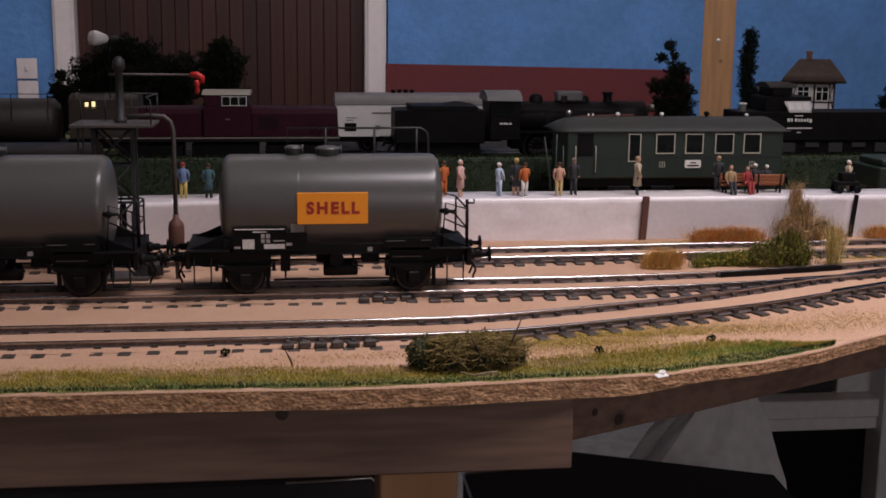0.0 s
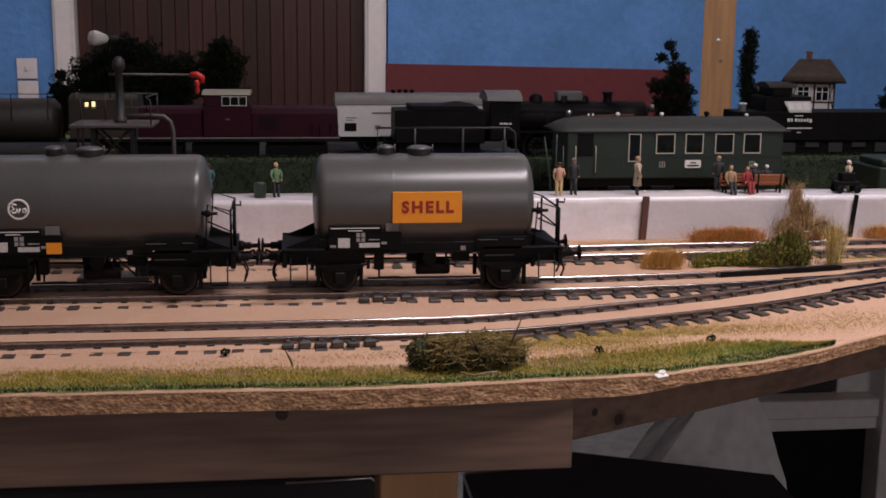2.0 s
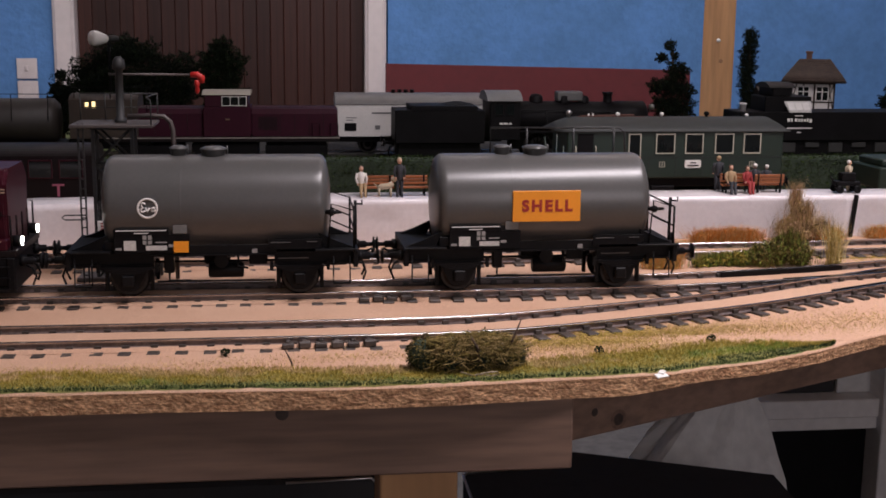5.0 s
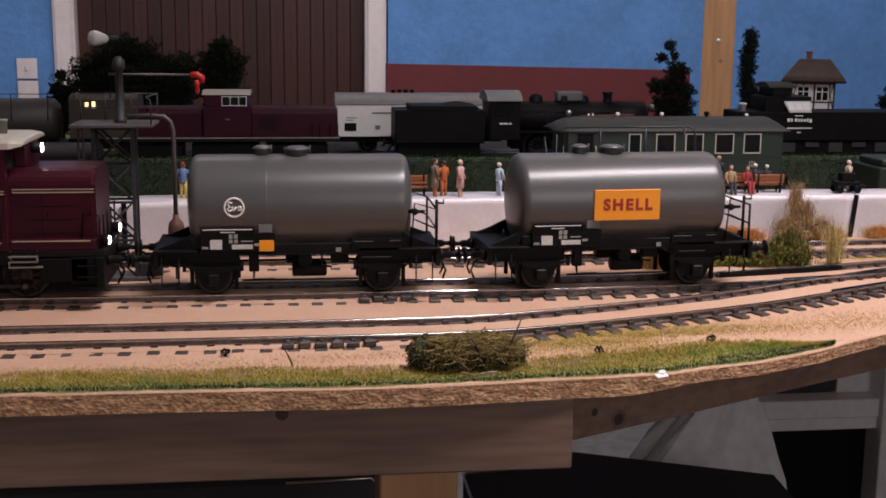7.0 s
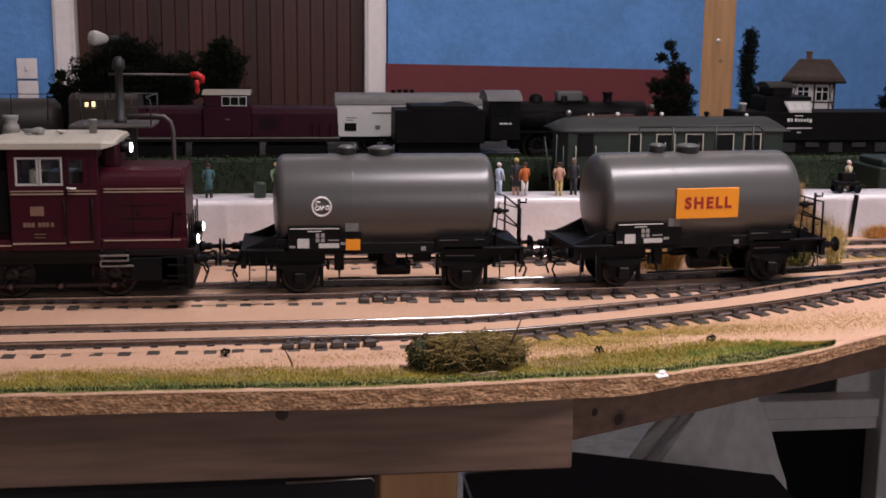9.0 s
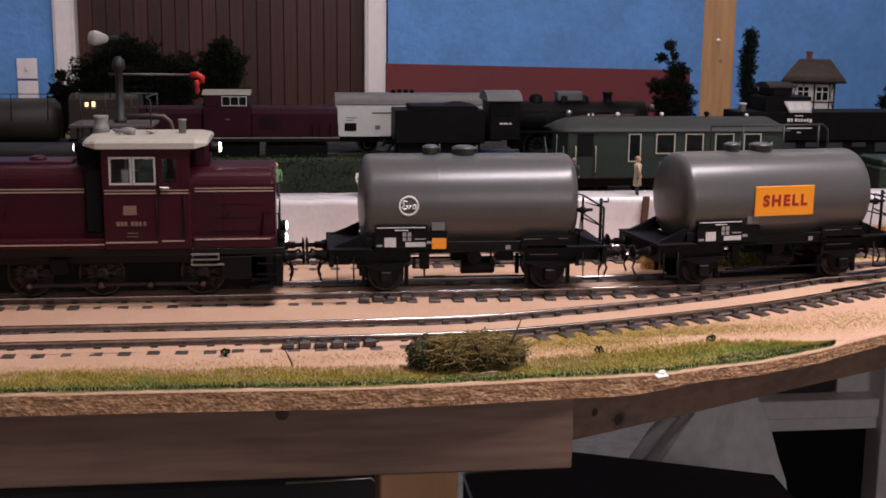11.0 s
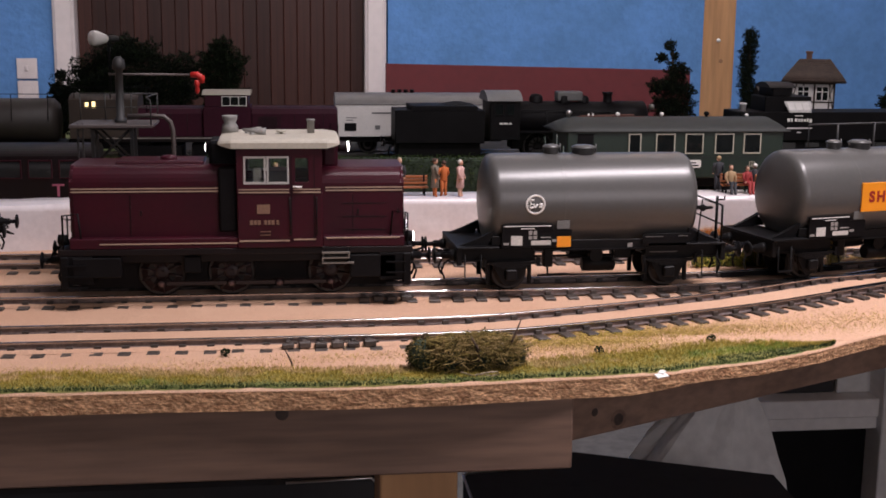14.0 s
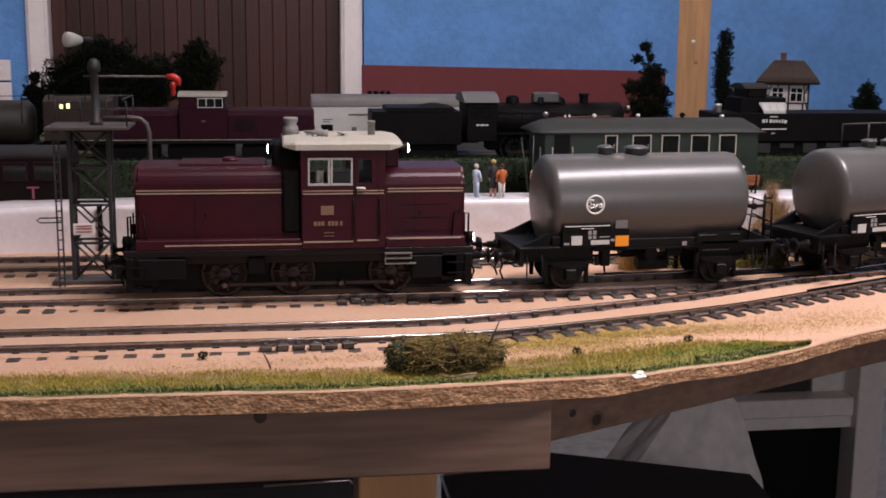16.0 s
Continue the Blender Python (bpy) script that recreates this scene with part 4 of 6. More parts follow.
# thin yellowed grass on the sand between verge and track, and by the point
roots, slot = [], []
for cx, cy, sx, sy, n, kind in ((150, 618, 26, 5, 1500, 1), (185, 632, 26, 4, 1300, 1), (215, 640, 20, 6, 900, 2), (160, 606, 40, 7, 1100, 2), (265, 640, 30, 10, 900, 2), (60, 600, 60, 5, 500, 2), (430, 826, 30, 7, 1800, 1),
                                (440, 884, 40, 7, 1500, 1), (395, 782, 30, 4, 600, 1), (330, 655, 30, 12, 600, 2), (300, 905, 60, 5, 700, 2), (-90, 590, 60, 4, 400, 2), (440, 800, 20, 6, 500, 1), (355, 778, 40, 4, 500, 1)):
    for _ in range(int(n * 5.0)):
        x, y = RNG.normal(cx, sx), RNG.normal(cy, sy)
        if y < along(EDGE, x) + 4:
            continue
        roots.append((x, y, 0.3))
        slot.append(kind if RNG.random() < 0.8 else 3 - kind)
tagged(blades("sparse_grass", roots, 0.95, 0.12, [GRASSG, GRASSY, GRASST], 2.0, slots=np.array(slot)), "sparse straw-coloured grass tufts on the sand", "grass", kind="stuff")

# dark shrub of matted fibres at the edge
shrub = thing("shrub", 83, 569, 0, "matted olive-brown shrub at the board's front edge", "shrub")
blobs = [(-21, 3, 8.5, 9, 11, 10), (-8, 0, 9, 12, 11, 11), (6, 1, 9.5, 12, 11, 11.5), (17, 2, 9, 10, 11, 10.5), (26, 7, 6, 7, 8, 9)]
# Dark core and darker inner leaves put the shade of the gaps into colour
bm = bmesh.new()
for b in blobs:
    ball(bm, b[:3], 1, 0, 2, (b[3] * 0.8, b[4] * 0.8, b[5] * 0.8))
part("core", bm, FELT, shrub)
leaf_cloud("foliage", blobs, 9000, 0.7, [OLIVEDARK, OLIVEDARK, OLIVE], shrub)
rs = []
for b in blobs[1:4]:
    for _ in range(760):
        d = RNG.normal(size=3)
        d /= np.linalg.norm(d)
        d[1] = -abs(d[1])
        d[2] = abs(d[2]) if RNG.random() < 0.7 else d[2]
        p = np.array(b[:3]) + d * np.array(b[3:])
        q_ = p + RNG.normal(size=3) * np.array([3.6, 1.0, 1.6])
        q_[2] = min(q_[2], 18.5)
        rs.append((p, (p + q_) / 2 + RNG.normal(size=3) * 0.7, q_))
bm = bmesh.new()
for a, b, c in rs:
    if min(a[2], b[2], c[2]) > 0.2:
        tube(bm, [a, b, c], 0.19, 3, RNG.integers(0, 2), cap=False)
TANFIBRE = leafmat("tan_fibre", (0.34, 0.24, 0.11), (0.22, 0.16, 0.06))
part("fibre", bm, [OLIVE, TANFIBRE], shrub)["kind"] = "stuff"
bm = bmesh.new()
tube(bm, [(-4, -11, 3.5), (2, -12.5, 2.0), (8, -12.6, 3.2), (14, -12, 3.6), (15, -12, 2.2), (11, -12.5, 1.6), (4, -12.5, 2.6)], 0.35, 5)
part("root", bm, ROOTWOOD, shrub)
for pts in ([(20, -4, 9), (22.5, -4.5, 17), (27, -4, 28)], [(5, -9, 8), (4.4, -10, 15), (1, -9, 21)]):
    bm = bmesh.new()
    tube(bm, pts, [0.8, 0.7, 0.25], 6)
    part("twig", bm, BARK, shrub)
for x, y in ((-1.5, 585), (157, 594), (224, 612), (-36, 607)):
    tw = thing("twig", x, y, 0, "thin dark twig stuck in the grass", "twig")
    bm = bmesh.new()
    if x < 0 and y < 600:
        tube(bm, [(0, 0, 0), (-1.5, 1, 4), (-4, 3, 8.5)], [0.6, 0.5, 0.3], 6)
        part("stem", bm, BARK, tw)
    else:
        tube(bm, [(0, 0, 0), (0.3, 0, 2.5)], [0.5, 0.3], 5)
        part("stem", bm, BARK, tw)
        leaf_cloud("tuft", [(0, 0, 2.6, 2.6, 2.2, 2.2)], 150, 0.6, [DARKLEAF, MIDLEAF], tw)
bm = bmesh.new()
box(bm, -3.6, 3.6, -2.2, 1.6, 0, 0.7, 0.2, m=Matrix.Rotation(0.4, 4, "Z") @ Matrix.Rotation(0.25, 4, "X"))
box(bm, 0.5, 3.8, -1.4, 1.8, 0.4, 1.1, 0.2, m=Matrix.Rotation(0.9, 4, "Z") @ Matrix.Rotation(-0.3, 4, "Y"))
ob = part("paper_scrap", bm, WHITE)
ob.location = (0.178, 0.5535, 0.0002)
tagged(ob, "small crumpled scrap of white paper on the edge", "scrap")

# scrub between the tracks
def scrub(x, y, blobs, n, size, mats, label, tall=0):
    s = thing("shrub", x, y, 0, label, "shrub", "scrub between the tracks")
    loose = RUSTG in mats
    leaf_cloud("foliage", blobs, n // 3 if loose else n, size, mats, s, 0.2 if loose else 0.45, 0.45)
    rr = []
    for b in blobs:
        rr += [(b[0] + RNG.normal() * b[3] * 0.55, b[1] + RNG.normal() * b[4] * 0.4, max(0.2, b[2] - b[5] * RNG.random())) for _ in range(int(n / len(blobs) / (1.2 if loose else 3)))]
    blades("grass_blade", rr, tall or max(b[5] for b in blobs) * (1.1 if loose else 1.6), 0.14, mats, 0.75 if loose else 0.35, s)["kind"] = "stuff"
    return s


scrub(341, 806, [(-12, 0, 9, 11, 9, 10), (4, 0, 13, 13, 10, 11), (17, 2, 9, 9, 8, 10), (8, -3, 20, 7, 6, 5)], 8000, 0.8, [OLIVE, OLIVE, OLIVEDARK, GRASSG], "dense olive-green shrub between two tracks", 9)
scrub(303, 808, [(-14, 0, 4, 10, 6, 5), (0, 1, 5, 10, 6, 6), (12, 0, 6, 9, 6, 6)], 4200, 0.75, [GRASSG, GRASSY, MIDLEAF], "low green shrub between two tracks")
scrub(258, 808, [(-5, 0, 4, 9, 6, 6), (4, 0, 5, 8, 6, 7)], 3000, 0.6, [RUSTG, GRASST, GRASSY], "tuft of orange and straw-coloured grass", 11)
scrub(383, 806, [(0, 0, 6, 5, 5, 8)], 1500, 0.6, [PALESTRAW, GRASSY, PALESTRAW], "tall pale straw grass tuft", 26)
scrub(340, 905, [(-16, 0, 4, 13, 6, 7), (2, 0, 5, 14, 6, 8), (17, 0, 4, 10, 6, 6)], 5500, 0.7, [RUSTG, RUSTG, GRASST], "orange-brown scrub before the white platform wall")
scrub(397, 906, [(-6, 0, 9, 12, 7, 11), (1, 0, 21, 7, 6, 9), (13, 0, 8, 13, 7, 9), (-2, 0, 31, 4.5, 4, 5), (22, 0, 5, 8, 6, 6), (8, 0, 17, 5, 5, 5)], 6500, 0.8, [TANHEAP, TANHEAP, GRASST, OLIVE], "tall heap of dry straw-coloured brush")
scrub(420, 905, [(-2, 0, 4, 9, 5, 7), (8, 0, 4, 8, 5, 6)], 2500, 0.7, [RUSTG, RUSTG, OLIVE], "orange-brown scrub before the white platform wall")
scrub(480, 915, [(-10, 0, 4, 9, 5, 6), (8, 0, 4, 12, 5, 7)], 2500, 0.7, [RUSTG, GRASST], "orange-brown scrub before the white platform wall")
bm = bmesh.new()
for k in range(7):
    a = 0.3 * k
    tube(bm, [(0, 0, 12), (8 + k, -2 + k * 0.5, 14 + a), (16 + 2 * k % 5, -2, 13 + 2 * a)], 0.25, 4)
ob = part("dry_twigs", bm, BARK)
ob.location = (0.404, 0.904, 0)
tagged(ob, "bundle of thin dark dry twigs in the brush", "twigs")

# ---------------------------------------------------------------- platform
PZ = 34.0
plat = thing("station_platform", 0, 0, 0, "white station platform with an embossed sheet front and rusty posts", "platform")
plat["kind"] = "structure"


def front(x):
    return 922 if x > -60 else 922 + (x + 60) * 0.12


bm = bmesh.new()
xs = [-420 + 4 * i for i in range(280)]
rows_ = []
for x in xs:
    f = front(x)
    w = 1.1 * noise.noise((x * 0.03, 0, 1)) + 0.5 * noise.noise((x * 0.11, 3, 1))
    rows_.append([bm.verts.new((x, f + 1.0 + w * 0.3 + (0.9 * noise.noise((x * 0.05, k * 0.8, 2)) if 0 < k < 7 else 0), PZ * k / 7 - 0.6 * (k == 0))) for k in range(8)]
                 + [bm.verts.new((x, f + 3 + 18 * j, PZ + 0.5 * noise.noise((x * 0.05, j, 9)))) for j in range(3)] + [bm.verts.new((x, f + 40, 0))])
for a, b in zip(rows_, rows_[1:]):
    for i in range(len(a) - 1):
        f = bm.faces.new((a[i], b[i], b[i + 1], a[i + 1]))
        f.smooth = True
part("platform_body", bm, FOIL, plat)


def screen(x0, x1):
    """A diamond wire screen on the platform's front."""
    bm = bmesh.new()
    step, h = 2.5, PZ - 1.5
    for d in (-1, 1):
        x = x0 - h
        while x < x1 + h:
            a, b = (x, 0.5), (x + h * 0.62, h)
            if d < 0:
                a, b = (x + h * 0.62, 0.5), (x, h)
            lo, hi = max(x0, min(a[0], b[0])), min(x1, max(a[0], b[0]))
            if hi > lo:
                pts = []
                for u in (lo, hi):
                    z = a[1] + (b[1] - a[1]) * (u - a[0]) / (b[0] - a[0])
                    pts.append((u, front(u) + 0.05 - 0.1 * d, z))
                tube(bm, pts, 0.17, 4, cap=False)
            x += step
    ob = part("wire_screen", bm, paint("white_wire", (0.80, 0.77, 0.78), 0.3, vary=0.05, bump=0), plat)
    ob["kind"] = "stuff"


screen(278.5, 446)
screen(453, 660)
screen(-125, -50)
for x, lean, w in ((275.5, 2.0, 2.6), (449.5, 3.5, 1.6), (-126, 0, 1.8)):
    bm = bmesh.new()
    box(bm, -w, w, -1.6, 1.2, 0, 35, 0.4, m=Matrix.Translation((x, front(x) - 1.8, 0)) @ Matrix.Rotation(radians(lean * 1.5), 4, "Y"))
    part("post", bm, RUST if w > 2 else BLACK, plat)
# hedge behind the platform line
hedge = thing("hedge", 0, 1125, 0, "long clipped dark green hedge behind the platform", "hedge")
bm = bmesh.new()
box(bm, -420, 800, 2, 22, 0, 41.5, 2)
part("core", bm, FELT, hedge)
n = 26000
px_ = RNG.uniform(-330, 700, n)
onf = RNG.random(n) < 0.72
py = np.where(onf, RNG.normal(1.0, 1.2, n), RNG.uniform(0, 24, n))
pz = np.where(onf, RNG.uniform(0.3, 43, n), RNG.normal(42.0, 1.2, n))
c = np.stack([px_, py, pz], 1)
u = RNG.normal(size=(n, 3))
u /= np.linalg.norm(u, axis=1)[:, None]
w = np.cross(u, RNG.normal(size=(n, 3)))
w /= np.linalg.norm(w, axis=1)[:, None]
s = (0.9 * (0.5 + RNG.random(n)))[:, None]
v = np.stack([c - u * s, c + w * s * 0.6, c + u * s, c - w * s * 0.6], 1).reshape(-1, 3)
fresh("foliage", v, [(4 * i, 4 * i + 1, 4 * i + 2, 4 * i + 3) for i in range(n)], [HEDGELEAF, HEDGELEAF, MIDLEAF], RNG.integers(0, 3, n), hedge)
LAWN = paint("pale_lawn", (0.07, 0.075, 0.022), 0.95, vary=0.25, fine=500, coarse=40, bump=0.5, second=(0.10, 0.13, 0.04))
bm = bmesh.new()
box(bm, -420, 1200, 1150, 1890, 0.6, 2.2, 0.5)
tagged(part("lawn", bm, LAWN), "pale green flocked ground behind the hedge", "ground", kind="structure")


# Ballast is darkened to hold the shade under the rear trains
bm = bmesh.new()
for y0, y1 in ((1398, 1482), (1488, 1720)):
    extrude_x(bm, [(y0, 1.0), (y0 + 12, 5.0), (y1 - 12, 5.0), (y1, 2.0)], -205, 1190)
BED = paint("shade_dark_ballast", (0.018, 0.016, 0.015), 0.95, vary=0.4, fine=500, coarse=120, bump=0.8)
tagged(part("track_bed", bm, BED), "ballast strips coloured dark for the shade under the rear trains", "ground", kind="structure")

# ---------------------------------------------------------------- figurines on the platform
SKIN = paint("figure_flesh", (0.55, 0.32, 0.22), 0.6, vary=0.08, bump=0)


def tone(name, c):
    return paint("cloth_" + name, c, 0.7, vary=0.12, fine=900, bump=0)


CLOTH = {"white": tone("white", (0.72, 0.68, 0.64)), "blue": tone("blue", (0.14, 0.22, 0.38)), "teal": tone("teal", (0.05, 0.12, 0.14)), "green": tone("green", (0.14, 0.24, 0.12)),
         "yellow": tone("yellow", (0.62, 0.47, 0.14)), "dark": tone("dark", (0.025, 0.026, 0.032)), "orange": tone("orange", (0.50, 0.13, 0.03)), "red": tone("red", (0.30, 0.03, 0.03)),
         "tan": tone("tan", (0.38, 0.26, 0.14)), "beige": tone("beige", (0.45, 0.37, 0.26)), "grey": tone("grey", (0.20, 0.17, 0.13)), "blond": tone("blond", (0.55, 0.42, 0.15)),
         "brown": tone("brown", (0.06, 0.03, 0.02)), "pale": tone("pale", (0.45, 0.55, 0.68)), "swim": tone("swim", (0.60, 0.44, 0.20)), "pink": tone("pink", (0.65, 0.42, 0.38)), "skin": SKIN}


def figurine(x, y, top, legs, body, hair, label, h=31.0, turn=0.0, coat=False, seat=0.0):
    """One small painted plastic figurine, in one mesh."""
    bm = bmesh.new()
    k = h / 31.0
    if seat:
        hip = seat
        for s in (-1, 1):
            tube(bm, [(s * 1.4, 0.5, hip), (s * 1.6, -6, hip + 0.6), (s * 1.6, -6.6, 0.8), (s * 1.6, -8, 0.6)], [1.6, 1.5, 1.1, 1.0], 8, 0)
    else:
        hip = 14 * k
        for s in (-1, 1):
            tube(bm, [(s * 1.7, -1.4, 0.6), (s * 1.7, 0, 0.7), (s * 1.6, 0, 7 * k), (s * 1.3, 0, hip)], [1.0, 1.1, 1.35, 1.8], 8, 0)
    sh = hip + 10.2 * k
    tube(bm, [(0, 0, hip - (7 * k if coat and not seat else 1)), (0, 0, hip), (0, 0, hip + 4 * k), (0, 0, sh - 1), (0, 0, sh + 0.6)], [3.3 if coat else 2.6, 2.9, 2.5, 3.3, 1.3], 10, 1)
    for s in (-1, 1):
        tube(bm, [(s * 3.0, 0, sh - 0.6), (s * 4.3, -0.4, sh - 5 * k), (s * 3.4, -2.4, sh - 9 * k)], [1.15, 1.0, 0.8], 7, 1 if body != "skin" else 3)
        ball(bm, (s * 3.3, -2.6, sh - 9.6 * k), 0.95, 3, 1)
    ball(bm, (0, -0.3, sh + 3.1 * k), 2.05 * k, 3, 2, (0.9, 1, 1.15))
    ball(bm, (0, 0.35, sh + 3.9 * k), 2.1 * k, 2, 2, (0.98, 0.95, 0.95))
    bmesh.ops.rotate(bm, cent=(0, 0, 0), matrix=Matrix.Rotation(radians(turn), 3, "Z"), verts=bm.verts)
    ob = part("figurine", bm, [CLOTH[legs], CLOTH[body], CLOTH[hair], SKIN])
    ob.location = (x * MM, y * MM, (PZ + 0.3) * MM)
    return tagged(ob, label, "figurine", "figurines on the platform")


figurine(-84, 936, 0, "yellow", "blue", "red", "painted figurine in a blue top and yellow skirt", 29, 170)
figurine(-65, 937, 0, "dark", "teal", "brown", "painted figurine in a dark teal jacket", 28, 190, True)
figurine(-13.5, 938, 0, "dark", "green", "blond", "painted figurine in a green top and dark trousers", 28, 20)
figurine(52.6, 940, 0, "tan", "white", "brown", "painted seated figurine in a white shirt", 29, 10, False, 9)
figurine(82.3, 934, 0, "dark", "dark", "beige", "painted figurine in a dark suit", 32, 0)
figurine(110, 934, 0, "orange", "grey", "brown", "painted figurine in a grey-brown jacket and orange trousers", 31.5, 100, True)
figurine(117.5, 938, 0, "orange", "orange", "brown", "painted figurine in orange clothes", 29, 200)
figurine(130.3, 935, 0, "skin", "pink", "white", "painted figurine in a pale pink dress", 30, 60, True)
figurine(161.5, 936, 0, "pale", "pale", "white", "painted figurine in pale blue clothes", 27.5, 120)
figurine(175.5, 938, 0, "skin", "dark", "blond", "painted blond figurine in a dark dress", 31, 180, True)
figurine(181.5, 933, 0, "white", "orange", "brown", "painted figurine in an orange shirt and white trousers", 28, 200)
figurine(209.5, 934, 0, "swim", "skin", "brown", "painted figurine in pale yellow swimwear", 28, 180)
figurine(222, 937, 0, "dark", "dark", "grey", "painted figurine in a dark suit and cap", 31, 150)
figurine(273.5, 934, 0, "dark", "beige", "tan", "painted figurine in a long beige coat", 32.5, 80, True)
figurine(352.5, 938, 0, "dark", "tan", "brown", "painted figurine in a tan jacket sitting on a bench", 29, 5, False, 8.5)
figurine(366.3, 938, 0, "red", "red", "brown", "painted figurine in a red dress sitting on a bench", 27, 20, True, 8.5)
figurine(348, 955, 0, "dark", "dark", "tan", "painted figurine in dark clothes behind the bench", 30, 180)
figurine(378, 951, 0, "dark", "dark", "white", "painted figurine in a white cap on the far bench side", 28, 180, False, 8.5)
figurine(388, 951, 0, "dark", "dark", "white", "painted figurine in a white cap on the far bench side", 26, 180, False, 8.5)
figurine(456, 944, 0, "beige", "beige", "white", "painted figurine in a beige coat bending over a cart", 27, 70, True)

WOODBENCH = paint("orange_brown_wood", (0.30, 0.095, 0.03), 0.5, vary=0.2, fine=400, bump=0.1, stretch=(0.1, 1, 1), per_object=0.2)


def bench_seat(x, y, turn):
    b = thing("platform_bench", x, y, PZ + 0.3, "orange-brown slatted bench with dark legs", "bench", "benches on the platform", turn)
    bm = bmesh.new()
    box(bm, -12.5, 12.5, -0.7, 0.7, -1.0, 1.0, 0.2)
    sl = mesh_of("slat", bm)
    sl.materials.append(WOODBENCH)
    for k in range(3):
        again("slat", sl, b, pose(0, (2.2 + 0.3 * k) * MM, (9.2 + 2.5 * k) * MM))
    for k in range(3):
        again("slat", sl, b, pose(0, (-4.5 + 2.2 * k) * MM, 6.6 * MM, 90))
    for s in (-1, 1):
        bm = bmesh.new()
        box(bm, s * 9.5 - 0.6, s * 9.5 + 0.6, -5.5, -4.3, 0, 6)
        box(bm, s * 9.5 - 0.6, s * 9.5 + 0.6, 1.6, 3.6, 0, 15.5)
        box(bm, s * 9.5 - 0.6, s * 9.5 + 0.6, -5.5, 2.0, 4.8, 5.9)
        part("leg", bm, BLACK, b)


for x, y, a in ((66, 944, 0), (93, 944, 0), (359, 944, 0), (386, 942, 180)):
    bench_seat(x, y, a)
dog = thing("toy_dog", 71, 934, PZ + 0.3, "small painted tan and white toy dog", "toy dog")
bm = bmesh.new()
tube(bm, [(-6, 0, 7), (-3, 0, 8), (3, 0, 8.6), (6, 0, 11)], [1.8, 2.4, 2.6, 1.8], 9)
ball(bm, (7, 0, 14), 2.3, 0, 2, (1.2, 0.9, 1))
for x in (-5, 4):
    for s in (-1, 1):
        tube(bm, [(x, s * 1.2, 7), (x + 0.5, s * 1.3, 0.4)], [1.1, 0.7], 6)
tube(bm, [(-6, 0, 8), (-9, 0, 11)], [0.7, 0.3], 5)
part("body", bm, CLOTH["beige"], dog)
cart = thing("luggage_cart", 450, 938, PZ + 0.3, "small black luggage cart on the platform", "cart")
bm = bmesh.new()
box(bm, -9, 12, -5, 5, 6, 9.5, 0.5)
tube(bm, [(-9, 0, 8), (-12, 0, 13)], 0.7, 6)
part("tray", bm, BLACK, cart)
for x in (-6, 9):
    bm = bmesh.new()
    for s in (-1, 1):
        lathe(bm, (x, s * 5, 3.2), (0, s, 0), [(3.2, 0), (3.2, 1.2), (1, 1.4)], 14)
    tube(bm, [(x, -5, 3.2), (x, 5, 3.2)], 0.6, 6)
    part("axle", bm, BLACK, cart)
box_ = thing("luggage_box", 452, 938, PZ + 9.9, "dark case lying on the cart", "case")
bm = bmesh.new()
box(bm, -6, 6, -4, 4, 0, 7, 0.6)
part("body", bm, BLACK, box_)
bm = bmesh.new()
lathe(bm, (0, 0, 0), (0, 0, 1), [(4.5, 0), (4.6, 10), (5, 10.4), (5, 11), (2, 12)], 16)
ob = part("waste_bin", bm, paint("bin_green", (0.03, 0.06, 0.035), 0.5, bump=0.05))
ob.location = (-0.026, 0.938, (PZ + 0.3) * MM)
tagged(ob, "dark green waste bin on the platform", "bin")

# ---------------------------------------------------------------- loading tower between the tracks
TOWERGREY = paint("tower_dark_grey", (0.025, 0.025, 0.025), 0.6, vary=0.2, bump=0.1)
PIPE = paint("dull_pipe", (0.09, 0.075, 0.07), 0.5, 0.3, vary=0.2, bump=0.1)
RED = paint("signal_red", (0.50, 0.02, 0.015), 0.45, vary=0.1, bump=0)
tw = thing("loading_tower", -115.5, 805, 0, "dark lattice loading tower with a swivel arm and red outlet", "loading tower")
bm = bmesh.new()
box(bm, -26, 20, -11, 11, 0, 3, 0.6)
part("base_plate", bm, PIPE, tw)
for sx in (-12.3, 12.3):
    for sy in (-8, 8):
        bm = bmesh.new()
        box(bm, sx - 1.1, sx + 1.1, sy - 1.1, sy + 1.1, 2.8, 101.5)
        part("post", bm, TOWERGREY, tw)
zs = [3, 28, 53, 77, 101]
for a, b in zip(zs, zs[1:]):
    for sy in (-8, 8):
        for x0, x1 in ((-12, 12), (12, -12)):
            bm = bmesh.new()
            tube(bm, [(x0, sy, a), (x1, sy, b)], 0.75, 6)
            part("brace", bm, TOWERGREY, tw)
        bm = bmesh.new()
        box(bm, -12, 12, sy - 0.6, sy + 0.6, b - 1.6, b)
        part("crossbar", bm, TOWERGREY, tw)
    for sx in (-12, 12):
        bm = bmesh.new()
        tube(bm, [(sx, -8, a), (sx, 8, b)], 0.6, 6)
        part("brace", bm, TOWERGREY, tw)
bm = bmesh.new()
box(bm, -25, 27, -21, 21, 101.6, 103.6, 0.4)
part("deck", bm, PIPE, tw)
bm = bmesh.new()
for x0, x1 in ((-24, 26),):
    for y in (20,):
        for x in (-24, -8, 9, 26):
            tube(bm, [(x, y, 103), (x, y, 121)], 0.5, 6)
        tube(bm, [(-24, y, 121), (26, y, 121)], 0.5, 6)
        tube(bm, [(-24, y, 112), (26, y, 112)], 0.4, 6)
